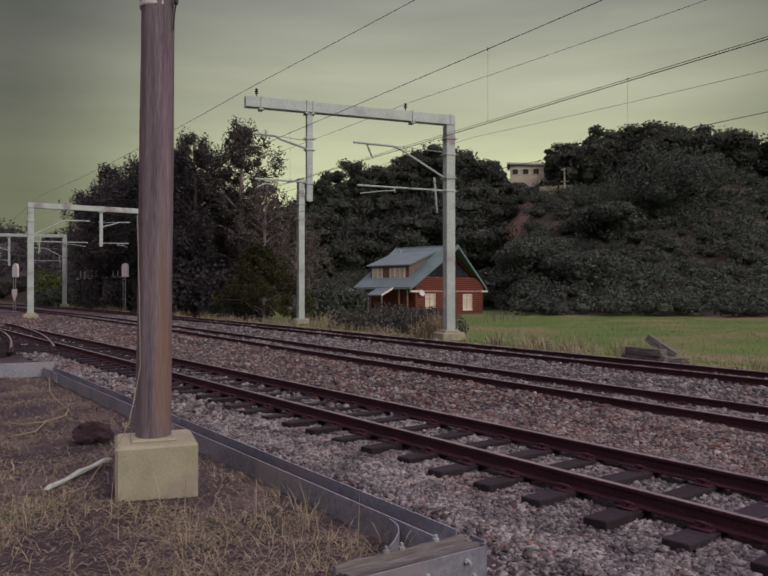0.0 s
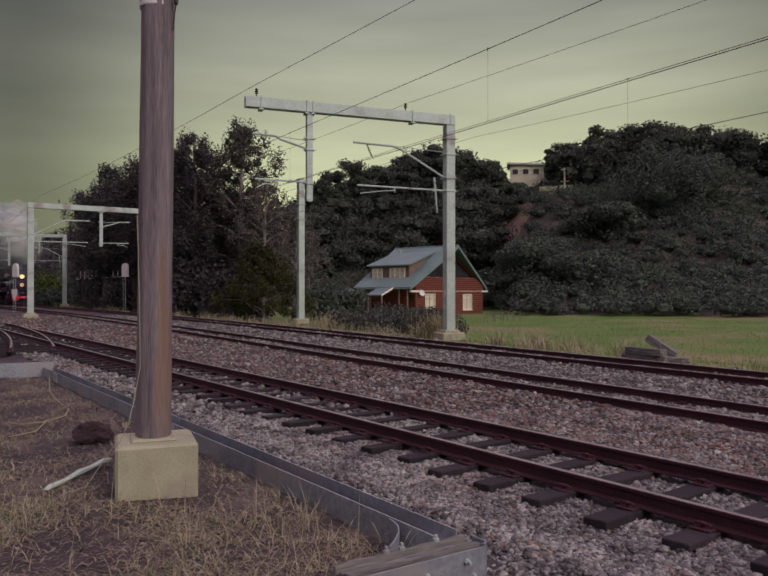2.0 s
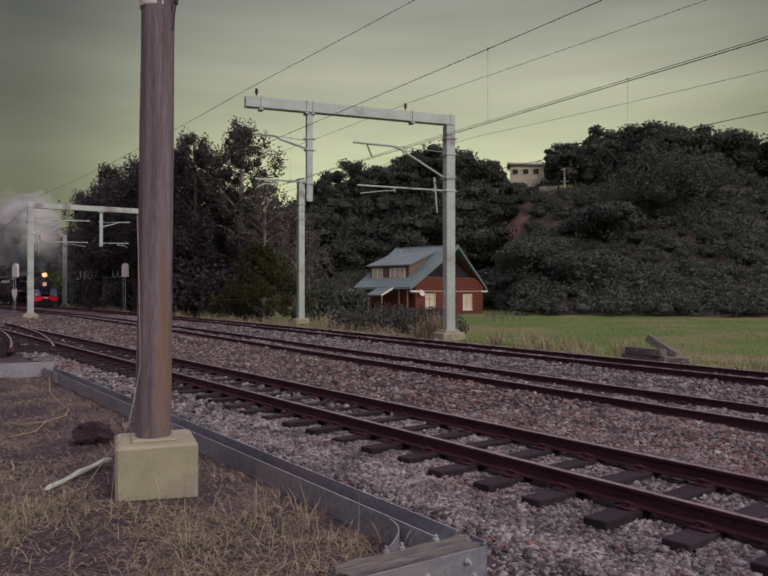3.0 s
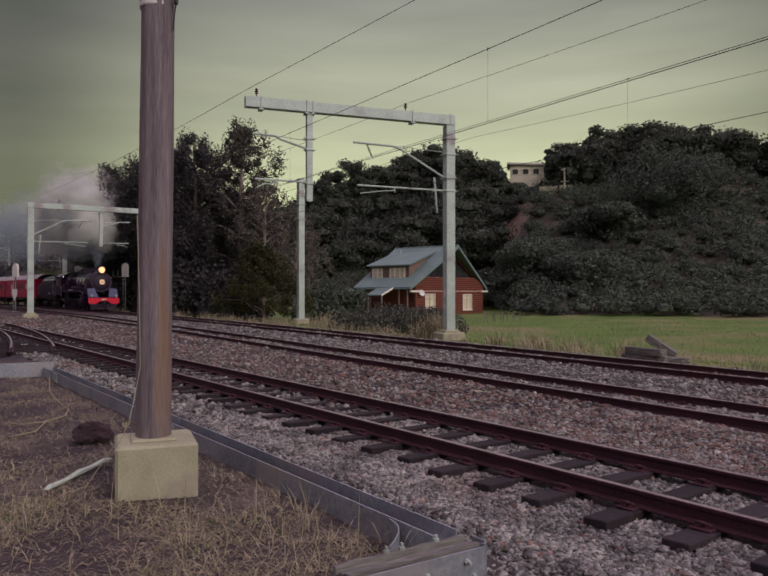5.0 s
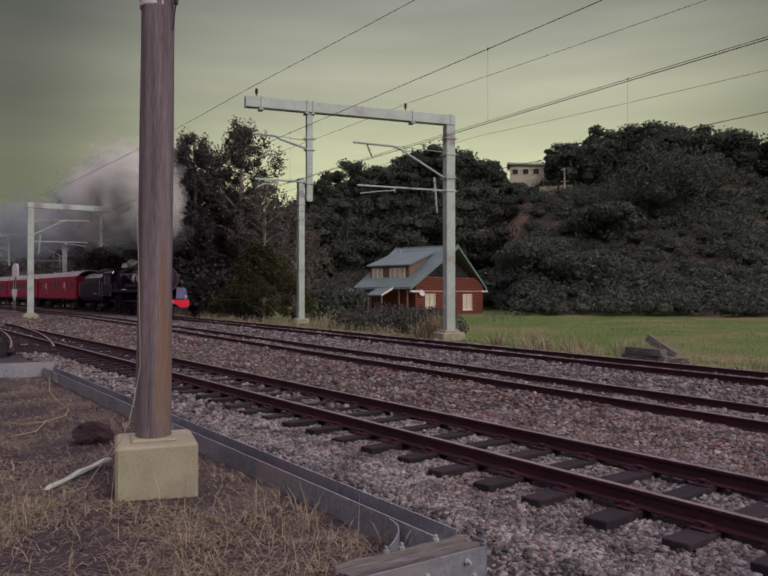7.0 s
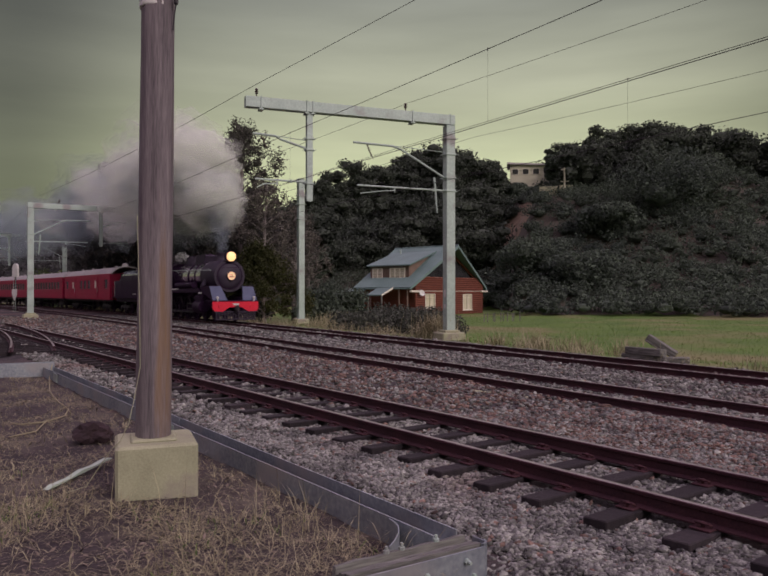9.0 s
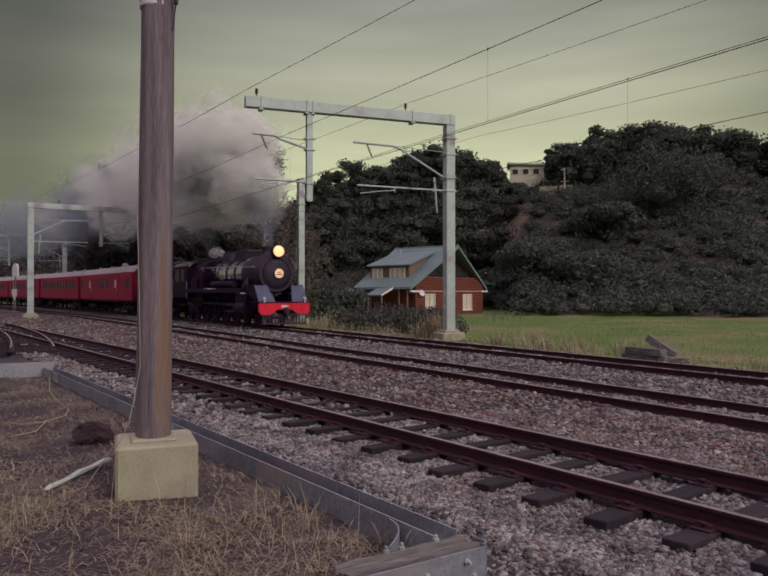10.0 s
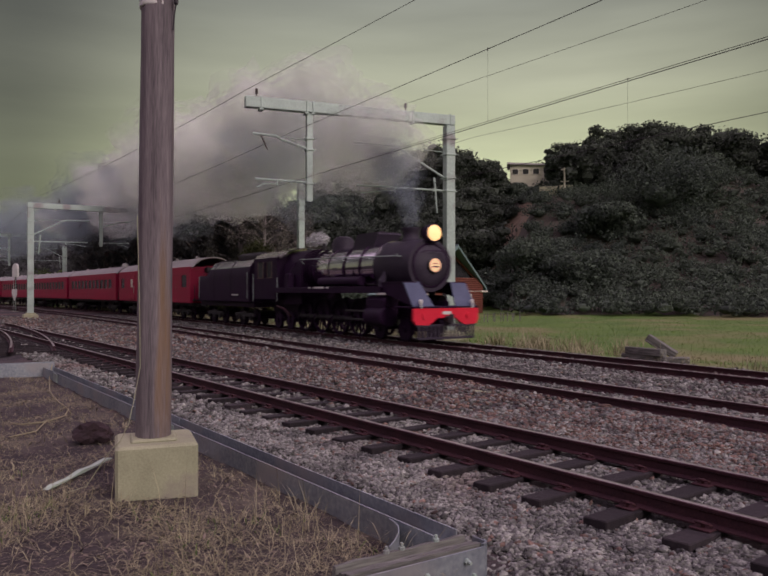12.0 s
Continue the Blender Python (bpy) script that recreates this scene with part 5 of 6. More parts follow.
        for y in (-1.1, 1.1):
            g.tube([(x * (L / 2 + 0.2), y, 1.1), (x * (L / 2 + 0.2), y, 2.0)], 0.025, 6)
        part("end_platform", g, DARKIRON, p)
    return p


locomotive = make_locomotive()
tender = make_tender()
carriages = [make_carriage(van=True), make_carriage()]
for _ in range(5):
    carriages.append(copy_thing(carriages[1], Matrix.Identity(4)))

# seconds and metres of the front beam along the line
RUN = [(0.0, -95.0), (1.0, -83.7), (2.0, -72.5), (2.6, -65.8), (3.2, -59.1), (4.0, -50.2), (4.8, -41.3), (5.2, -36.8), (5.5, -33.3), (5.8, -30.0), (6.1, -27.6),
       (6.6, -24.4), (7.2, -20.95), (8.0, -16.6), (8.8, -12.2), (9.5, -8.1), (10.0, -5.15), (10.5, -2.05), (11.0, 0.9), (11.5, 3.85), (12.0, 6.8)]


def run_at(t):
    """Smooth interpolation of RUN (monotone cubic)."""
    ts, ss = [r[0] for r in RUN], [r[1] for r in RUN]
    sl = [(ss[i + 1] - ss[i]) / (ts[i + 1] - ts[i]) for i in range(len(ts) - 1)]
    tan = [sl[0]] + [(a + b) / 2 for a, b in zip(sl, sl[1:])] + [sl[-1]]
    i = max(0, min(len(sl) - 1, sum(1 for q in ts if q <= t) - 1))
    h = ts[i + 1] - ts[i]
    k = (t - ts[i]) / h
    return (2 * k**3 - 3 * k**2 + 1) * ss[i] + (k**3 - 2 * k**2 + k) * h * tan[i] + (-2 * k**3 + 3 * k**2) * ss[i + 1] + (k**3 - k**2) * h * tan[i + 1]


def vehicle_pose(s_front, s_back, s_origin):
    """Pose of a vehicle that stands with two points on the line."""
    xf, yf, _ = on_line(s_front, OFF_FAR)
    xb, yb, _ = on_line(s_back, OFF_FAR)
    a = math.atan2(yf - yb, xf - xb)
    k = (s_origin - s_back) / (s_front - s_back)
    return pose(xb + (xf - xb) * k, yb + (yf - yb) * k, 0, 0, 0, math.degrees(a))


# ---- smoke: rigid billows that leave the chimney and hang in the air behind ----
def puff_mesh(seed):
    """Nested ragged shells, thin at the rim and thicker in the heart."""
    bm = bmesh.new()
    for i, r in enumerate((1.0, 0.86, 0.70, 0.52, 0.32)):
        made = bmesh.ops.create_icosphere(bm, subdivisions=4, radius=1.0)["verts"]
        for v in made:
            c = v.co.copy()
            n = 0.40 * noise.noise(c * 1.5 + Vector((seed * 3.1, 0, 0))) + 0.30 * noise.noise(c * 3.1 + Vector((seed, i * 0.5, 0)))
            n += 0.16 * noise.noise(c * 6.5 + Vector((seed, i * 2.0, 4)))
            v.co = c * r * (1 + n)
    for f in bm.faces:
        f.smooth = True
    me = bpy.data.meshes.new("smoke_puff")
    bm.to_mesh(me)
    bm.free()
    return me


CHIMNEY_X, CHIMNEY_TOP = -1.95, 3.75
puffs = []


def make_smoke():
    pale, dark = [puff_mesh(k) for k in range(4)], [puff_mesh(k + 10) for k in range(4)]
    for me in pale:
        me.materials.append(SMOKE_PALE)
    for me in dark:
        me.materials.append(SMOKE_DARK)
    rng = random.Random(11)
    # (release time, metres behind the chimney when released, height, size)
    n = 76
    for i in range(n):
        rel = -6.5 + 18.8 * i / (n - 1)
        back = rng.uniform(1.2, 9.5)
        high = 6.7 + 0.31 * back + rng.uniform(-1.4, 1.2)
        size = rng.uniform(0.95, 1.5) + 0.21 * back
        me = rng.choice(dark if high < (7.2 if rel < 5.5 else 6.5) or rng.random() < (0.85 if rel < 5.5 else 0.15) else pale)
        ob = part("smoke_puff", me, None)
        tagged(ob, "billow of grey steam and coal smoke hanging over the train", "smoke", group="smoke plume")
        ob.scale = (size * 1.25, size, size * 0.95)
        puffs.append((ob, rel, back, high, rng.uniform(-0.4, 1.0), rng.uniform(0, 360), rng.uniform(-18, 18)))
    # the thin column straight from the chimney
    thin = [puff_mesh(k + 30) for k in range(3)]
    for me in thin:
        me.materials.append(SMOKE_THIN)
    for i in range(8):
        ob = part("smoke_puff", rng.choice(thin), None)
        tagged(ob, "thin column of smoke rising from the chimney", "smoke", group="smoke plume")
        k = 0.24 + 0.10 * i
        ob.scale = (k * 1.3, k, k * 1.3)
        puffs.append((ob, 99.0, 0.045 * i * i, 3.95 + 0.46 * i, 0.0, 70 * i, 30))

    # white steam blowing off at the safety valves
    white = [puff_mesh(k + 20) for k in range(2)]
    for me in white:
        me.materials.append(STEAM_WHITE)
    for i, (back, high, k) in enumerate(((6.3, 3.74, 0.20), (6.65, 3.80, 0.26), (7.1, 3.76, 0.22), (7.5, 3.70, 0.17))):
        ob = part("steam_wisp", white[i % 2], None)
        tagged(ob, "small wisp of white steam at the safety valves", "steam", group="steam at the valves")
        ob.scale = (k * 1.3, k, k)
        puffs.append((ob, 99.0, back, high, 0.0, 80 * i, 20))


make_smoke()


def motions():
    step = 0.25
    times = [i * step for i in range(int(12 / step) + 1)]
    walk(locomotive, [(t, vehicle_pose(run_at(t) - 1.5, run_at(t) - 11.0, run_at(t))) for t in times])
    walk(tender, [(t, vehicle_pose(run_at(t) - 12.9 - 1.7, run_at(t) - 12.9 - 5.7, run_at(t) - 12.9)) for t in times])
    for i, c in enumerate(carriages):
        m = 21.3 + CAR_LENGTH / 2 + i * (CAR_LENGTH + 0.85)
        walk(c, [(t, vehicle_pose(run_at(t) - m + 5.3, run_at(t) - m - 5.3, run_at(t) - m)) for t in times])
    # drivers and rods turn with the road covered
    fine = [i * 0.08 for i in range(151)]
    angle = lambda t: (run_at(min(t, 12.0)) - run_at(0)) / DRIVER_R
    for ob in [c for c in locomotive.children if c.name.startswith("driving_wheelset")]:
        x = ob.matrix_basis.translation.x
        walk(ob, [(t, pose(x, 0, DRIVER_R, 0, math.degrees(angle(t)), 0)) for t in fine])
    for ob in [c for c in locomotive.children if c.name.startswith("side_rod")]:
        y = ob.matrix_basis.translation.y
        walk(ob, [(t, pose(-6.525 + 0.30 * math.cos(angle(t)), y, DRIVER_R - 0.30 * math.sin(angle(t)))) for t in fine])
    # smoke: carried at the head of the plume, then left hanging, still drifting on a little
    for ob, rel, back, high, side, turn, spin in puffs:
        size = ob.scale.copy()
        rows = []
        for i in range(25):
            t = i * 0.5
            if t <= rel or rel > 50:
                s, up, age = run_at(t) + CHIMNEY_X - back, 0.0, 0.0
            else:
                age = t - rel
                start = run_at(rel) if rel >= 0 else run_at(0) + rel * 11.2
                s = start + CHIMNEY_X - back + 2.2 * (1 - math.exp(-age / 1.2))
                up = 1.1 * (1 - math.exp(-age / 5.0))
            x, y, _ = on_line(s, OFF_FAR + side * min(1.0, age / 3))
            rows.append((t, pose(x, y, high + up, 0, 0, turn + spin * t / 6)))
        walk(ob, rows)
        ob.scale = size
# ---- the log house in the pasture ----
def make_house():
    # local: +y runs back along the ridge, +x along the gable, origin under the gable's peak
    turn = math.degrees(math.atan2(0.75, 0.66))
    p = thing("log_house", "red-brown log house with steep grey-blue roof and dormer", "house", at=pose(7.10, 75.9, -0.82, 0, 0, turn))
    HW, L, EAVE, RIDGE = 5.8, 7.15, 3.3, 7.1
    z = 0.0
    logs = []
    # gable wall in round logs, with the openings left free
    holes = [(-4.5, -2.8, 0.75, 2.25), (2.15, 3.9, 0.45, 2.2)]
    k = 0
    while z < 3.8:
        zc = z + 0.11
        half = HW if zc < EAVE else HW * (RIDGE - zc) / (RIDGE - EAVE)
        spans = [(-half, half)]
        for a, b, lo, hi in holes:
            if lo < zc < hi:
                spans = [q for s0, s1 in spans for q in (((s0, a), (b, s1)) if s0 < a and b < s1 else ((s0, s1),))]
        for a, b in spans:
            g = Geo()
            g.tube([(a - (0.25 if a == -half and zc < EAVE else 0), 0, zc), (b + (0.25 if b == half and zc < EAVE else 0), 0, zc)], 0.13, 8)
            logs.append(g)
        z += 0.22
    wall = part("gable_wall", Geo().box((0, 0.2, EAVE / 2), (2 * HW - 0.1, 0.16, EAVE), cut=0.01), LOGS, p, "red-brown log gable wall")
    for g in logs:
        part("log", g, LOGS, wall)
    # dark glazed triangle under the peak
    g = Geo()
    g.prism([(-4.55, 3.88), (4.55, 3.88), (0.0, 6.78)], 0.08, pose(0, 0.30, 0))
    part("gable_glazing", g, GLASS, p, "dark triangular gable window")
    g = Geo()
    g.box((0, 0.02, 3.88), (8.9, 0.22, 0.14), cut=0.01)
    g.box((0, 0.02, 2.50), (2 * HW - 0.2, 0.30, 0.06), cut=0.01)
    part("gable_sill", g, CREAM, p)
    for sx in (-1, 1):
        # the verge leans forward from the eave to the peak
        g = Geo()
        foot, peak = (sx * 6.86, -0.14, 2.62), (0.0, -1.10, RIDGE - 0.05)
        vs = [(q[0], q[1] + dy, q[2] + dz) for q in (foot, peak) for dy in (0, 0.07) for dz in (0, 0.30)]
        g.add(vs, [(0, 4, 5, 1), (2, 3, 7, 6), (1, 5, 7, 3), (0, 2, 6, 4), (0, 1, 3, 2), (4, 6, 7, 5)])
        part("barge_board", g, ROOFTIN, p)
        part("eave_box", Geo().box((sx * 6.25, -0.12, 2.48), (1.25, 0.30, 0.20), cut=0.02), CREAM, p, "cream boxed eave end")
        g = Geo()
        g.prism([(sx * HW * 0.93, EAVE + 0.1), (sx * HW * 0.93, EAVE + 0.34), (0, RIDGE - 0.2), (0, RIDGE - 0.5)], 0.12, pose(0, 0.12, 0))
        part("rafter", g, LOGS, p, "red-brown rafter")
    # side and back walls
    g = Geo()
    g.prism([(-HW, 0), (HW, 0), (HW, EAVE), (0, RIDGE), (-HW, EAVE)], 0.2, pose(0, L - 0.1, 0))
    part("back_wall", g, LOGS, p)
    for sx in (-1, 1):
        g = Geo()
        g.box((sx * (HW - 0.1), L / 2, EAVE / 2), (0.2, L - 0.42, EAVE))
        part("side_wall", g, LOGS, p)
    # roof: two slopes with standing seams
    for sx in (-1, 1):
        g = Geo()
        x1, z1 = sx * HW * 1.18, 2.80
        a, b = Vector((0, 0, RIDGE + 0.12)), Vector((x1, 0, z1))
        d = (b - a).normalized()
        n = Vector((-d.z * sx, 0, d.x * sx)) * 0.10
        vs = []
        for y, ye in ((-1.05, -0.10), (L + 0.6, L + 0.6)):
            vs += [(a.x, y, a.z), (b.x, ye, b.z), (b.x + n.x, ye, b.z + n.z), (a.x + n.x * 0, y, a.z + 0.12)]
        g.add(vs, [(0, 1, 2, 3), (7, 6, 5, 4), (0, 4, 5, 1), (1, 5, 6, 2), (2, 6, 7, 3), (3, 7, 4, 0)])
        slope_ob = part("roof", g, ROOFTIN, p, "grey-blue ribbed metal roof slope")
        for i in range(20):
            k = i / 19
            part("roof_seam", Geo().tube([(a.x, -1.0 + k * 8.7, a.z + 0.13), (b.x + n.x, -0.06 + k * 7.76, b.z + n.z + 0.01)], 0.022, 4), ROOFTIN, slope_ob)
    g = Geo()
    g.tube([(0, -1.05, RIDGE + 0.24), (0, L + 0.6, RIDGE + 0.24)], 0.09, 8)
    part("ridge_cap", g, ROOFTIN, p)
    g = Geo()
    g.tube([(-1.6, 5.6, RIDGE - 1.2), (-1.6, 5.6, RIDGE + 0.05)], 0.09, 10)
    part("flue", g, GALV, p)
    # windows of the gable wall
    for a, b, lo, hi in holes:
        x = (a + b) / 2
        g = Geo()
        w, h = b - a, hi - lo
        for xx in (a + 0.05, b - 0.05, x):
            g.box((xx, -0.06, (lo + hi) / 2), (0.10 if xx != x else 0.06, 0.14, h), cut=0.008)
        for zz in (lo + 0.05, hi - 0.05, hi - 0.42):
            g.box((x, -0.062, zz), (w, 0.13, 0.08), cut=0.008)
        g.box((x, -0.12, lo - 0.03), (w + 0.2, 0.22, 0.06), cut=0.008)
        win = part("window", g, CREAM, p, "cream window frame")
        for xx in (a + w * 0.27, b - w * 0.27):
            q = Geo()
            q.box((xx, 0.03, (lo + hi) / 2), (w * 0.46, 0.02, h - 0.1))
            part("pane", q, CURTAIN, win, "pane backed by a pale curtain")
    # dormer on the slope that faces the line
    slope = lambda x: RIDGE + 0.12 - (RIDGE + 0.12 - 2.80) * abs(x) / (HW * 1.18)
    y0, y1, xf = 1.45, 6.75, -5.25
    zf, zt = slope(xf) - 0.05, 5.14
    g = Geo()
    g.box((xf + 0.06, (y0 + y1) / 2, (zf + zt) / 2), (0.12, y1 - y0, zt - zf), cut=0.01)
    for y in (y0 + 0.06, y1 - 0.06):
        g.prism([(xf, zf), (xf, zt), (-1.4, slope(-1.4) + 0.02), (-1.6, slope(-1.6) - 0.1)], 0.12, pose(0, y, 0))
    dormer = part("dormer", g, BROWNWOOD, p, "weatherboarded dormer")
    for zc in (zf + 0.25, zf + 0.5, zf + 0.75, zf + 1.0, zf + 1.25):
        part("weatherboard", Geo().box((xf - 0.012, (y0 + y1) / 2, zc), (0.03, y1 - y0, 0.03)), BROWNWOOD, dormer)
    g = Geo()
    g.prism([(xf - 0.28, zt - 0.02), (xf - 0.28, zt + 0.10), (-1.0, slope(-1.0) + 0.22), (-1.0, slope(-1.0) + 0.05)], y1 - y0 + 0.7, pose(0, (y0 + y1) / 2, 0))
    part("dormer_roof", g, ROOFTIN, dormer, "grey-blue shed roof")
    for yc, w in ((2.95, 2.0), (5.72, 1.32)):
        g = Geo()
        n = 3 if w > 1.5 else 2
        for i in range(n + 1):
            g.box((xf - 0.05, yc - w / 2 + w * i / n, zf + 0.60), (0.10, 0.09, 1.06), cut=0.006)
        for zz in (0.10, 0.70, 1.11):
            g.box((xf - 0.052, yc, zf + zz), (0.09, w, 0.07), cut=0.006)
        win = part("dormer_window", g, CREAM, dormer, "cream-framed dormer window")
        for i in range(n):
            q = Geo()
            q.box((xf - 0.015, yc - w / 2 + w * (i + 0.5) / n, zf + 0.60), (0.02, w / n - 0.07, 1.0))
            part("pane", q, CURTAIN, win, "pane backed by a pale curtain")
    # porch on the same side
    g = Geo()
    g.prism([(-8.6, 2.02), (-8.6, 2.14), (-6.5, 3.02), (-6.5, 2.88)], 2.0, pose(0, 3.25, 0))
    porch = part("porch_roof", g, ROOFTIN, p, "small grey porch roof")
    part("porch_verge", Geo().prism([(-8.62, 1.98), (-8.62, 2.16), (-6.7, 2.98), (-6.7, 2.78)], 0.06, pose(0, 2.20, 0)), CREAM, porch, "cream verge board")
    for y in (2.35, 4.15):
        part("porch_post", Geo().box((-8.45, y, 1.0), (0.14, 0.14, 2.05), cut=0.01), GREYWOOD, porch)
    g = Geo()
    g.prism([(-8.6, 2.36), (-8.6, 2.46), (-6.6, 2.70), (-6.6, 2.58)], 2.3, pose(0, 7.3, 0))
    lean = part("lean_to_roof", g, ROOFTIN, p, "flat grey lean-to roof")
    for y in (6.3, 8.3):
        part("lean_to_post", Geo().box((-8.45, y, 1.2), (0.12, 0.12, 2.35), cut=0.01), GREYWOOD, lean)
    g = Geo()
    g.lathe([(0.0, 0.0), (0.16, 0.02), (0.28, 0.07), (0.33, 0.12), (0.30, 0.12), (0.15, 0.05)], 20, pose(-5.4, -0.32, 2.28, 70, 0, -15))
    g.tube([(-5.4, 0.0, 2.2), (-5.4, -0.32, 2.28)], 0.03, 6)
    part("satellite_dish", g, WHITEPAINT, p, "small white satellite dish", smooth=True)
    g = Geo()
    g.box((-7.5, 4.2, 0.15), (2.8, 8.0, 0.3), cut=0.02)
    part("veranda_floor", g, BROWNWOOD, p)
    for y in (0.4, 1.5, 5.4, 7.0):
        part("veranda_post", Geo().box((-6.75, y, 1.45), (0.13, 0.13, 2.7), cut=0.01), BROWNWOOD, p)
    for sx in (-1, 1):
        part("gutter", Geo().tube([(sx * HW * 1.19, -0.1, 2.74), (sx * HW * 1.19, L + 0.6, 2.74)], 0.07, 8), ROOFTIN, p)


make_house()


def make_hill_house(x, y, z, w, d, h, rz, label):
    p = thing("hillside_house", label, "house", group="houses on the hill", at=pose(x, y, z, 0, 0, rz))
    part("wall", Geo().box((0, 0, h / 2 - 1.5), (w, d, h + 3.0), cut=0.03), PLASTER, p)
    g = Geo()
    g.prism([(-w / 2 - 0.6, h), (w / 2 + 0.6, h - 0.5), (w / 2 + 0.6, h - 0.2), (-w / 2 - 0.6, h + 0.35)], d + 1.0, None)
    part("roof", g, CARROOF, p, "low pitched pale roof")
    for i in range(4):
        for lev in (0.7,):
            q = Geo()
            xx, zz = -w / 2 + w * (i + 0.5) / 4, h * lev
            q.box((xx, -d / 2 - 0.03, zz), (1.3, 0.08, 1.2), cut=0.01)
            wn = part("window", q, CREAM, p)
            part("pane", Geo().box((xx, -d / 2 - 0.08, zz), (1.1, 0.03, 1.0)), GLASS, wn)
    return p


def at_ground(x, y):
    return float(ground_height(x, y))


make_hill_house(29.3, 142.0, 21.7, 8.0, 6, 5.0, -10, "buff two-storey house among trees on the hilltop")
make_hill_house(70.5, 140.0, at_ground(70.5, 140) + 2.6, 5, 5, 3.5, -30, "pale house just showing above the hilltop trees")
for x, y, w, rz in ((26.4, 114.0, 2.8, -12), (29.4, 114.5, 2.2, 8)):
    p = thing("garden_wall", "pale retaining wall on the wooded slope", "wall", group="retaining walls", at=pose(x, y, at_ground(x, y) - 0.9, 0, 0, rz))
    part("wall_face", Geo().box((0, 0, 1.2), (w, 0.4, 2.4), cut=0.04), CONCRETE, p)
    part("coping", Geo().box((0, 0, 2.45), (w + 0.1, 0.5, 0.12), cut=0.02), CONCRETE, p)


def make_power_pole(x, y, h):
    z = at_ground(x, y)
    p = thing("power_pole", "pale power pole with crossarms on the wooded hill", "power pole", at=pose(x, y, z, 0, 0, -20))
    part("pole_shaft", Geo().tube([(0, 0, -0.5), (0, 0, h)], [0.17, 0.12], 10), PLASTER, p)
    for zz in (h - 0.3, h - 2.2):
        part("crossarm", Geo().box((0, 0, zz), (1.3, 0.12, 0.12), cut=0.02), PLASTER, p)
    part("power_line", Geo().tube([(0, 0, h - 0.2), (-20, 2, h + 0.5)], 0.02, 4), WIRE, p)


make_power_pole(28.75, 113.0, 21.4 - at_ground(28.75, 113.0))


# ---- trees, each with trunk, limbs and a crown of leaves ----
def make_tree(name, label, x, y, h, spread, leaf, count, size, seed, low=0.22, bark=BARK, airy=False, cone=False):
    rng = np.random.default_rng(seed)
    z = at_ground(x, y)
    p = thing(name, label, "tree", group="trees beside the line", at=pose(x, y, z))
    g = Geo()
    sway = rng.uniform(-0.5, 0.5, 2)
    top = h * 0.86
    trunk = [(sway[0] * (k / 6) ** 2, sway[1] * (k / 6) ** 2, top * k / 6 - (0.3 if k == 0 else 0)) for k in range(7)]
    r0 = 0.018 * h
    g.tube(trunk, [r0 * (1.25 - 1.1 * k / 6) for k in range(7)], 9)
    lumps, radii = [], []
    n = 34 if not airy else 44
    for i in range(n):
        k = low + (0.97 - low) * (i + rng.uniform(0, 1)) / n
        a = i * 2.4 + rng.uniform(-0.5, 0.5)
        if cone:
            reach = spread * (1 - k) * 1.1 + 0.15
        else:
            reach = spread * math.sin(math.pi * min(1, (k - low * 0.6) / (1.03 - low * 0.6)) ** 0.8) * rng.uniform(0.55, 1.1)
        base = Vector((sway[0] * k * k, sway[1] * k * k, top * k))
        rise = (0.25 if cone else 0.55) * reach
        tip = base + Vector((math.cos(a) * reach, math.sin(a) * reach, rise))
        tip.z = min(tip.z, h)
        mid = base.lerp(tip, 0.5) + Vector((0, 0, 0.12 * reach))
        g.tube([base, mid, tip], [r0 * 0.42 * (1.1 - k), r0 * 0.26 * (1.1 - k), 0.015], 5, cap=False)
        q = spread * (0.19 if airy else 0.28) * rng.uniform(0.75, 1.25) * (0.7 if cone else 1.0)
        lumps.append(tip)
        radii.append((q, q, q * (1.9 if airy else 1.15)))
        lumps.append(base.lerp(tip, 0.55) + Vector(rng.normal(0, 0.25, 3)))
        radii.append((q * 0.8, q * 0.8, q * 0.7))
    part("trunk", g, bark, p, "grey-brown trunk and limbs")
    quads = leaves(rng, [tuple(v) for v in lumps], radii, int(count * 2.3), size * 0.60, 0.45)
    part("crown", quads_mesh("crown", quads, leaf), None, p, "dense dark leaves with ragged outline")
    return p


POPLAR = "tall dark-leaved tree with a ragged airy top beside the track"
make_tree("poplar_tree", POPLAR, -11.6, 57.5, 18.4, 3.6, LEAF_POPLAR, 11000, 0.16, 1, 0.20, PALEBARK, True)
make_tree("poplar_tree", POPLAR, -15.4, 58.5, 16.9, 3.9, LEAF_DARK, 12500, 0.17, 2, 0.18, BARK, True)
make_tree("poplar_tree", POPLAR, -18.2, 63.5, 16.6, 4.1, LEAF_DARK, 11500, 0.18, 3, 0.18, BARK)
make_tree("poplar_tree", POPLAR, -23.6, 67.5, 16.6, 3.9, LEAF_DARK, 8000, 0.19, 4, 0.2)
make_tree("poplar_tree", POPLAR, -28.4, 72.5, 17.2, 3.4, LEAF_DARK, 7000, 0.18, 5, 0.2, BARK, True)
make_tree("poplar_tree", POPLAR, -40.3, 96.0, 18.0, 3.3, LEAF_DARK, 6000, 0.18, 6, 0.2, BARK, True)
make_tree("poplar_tree", POPLAR, -20.9, 70.5, 13.8, 4.2, LEAF_DARK, 8000, 0.2, 7, 0.15)
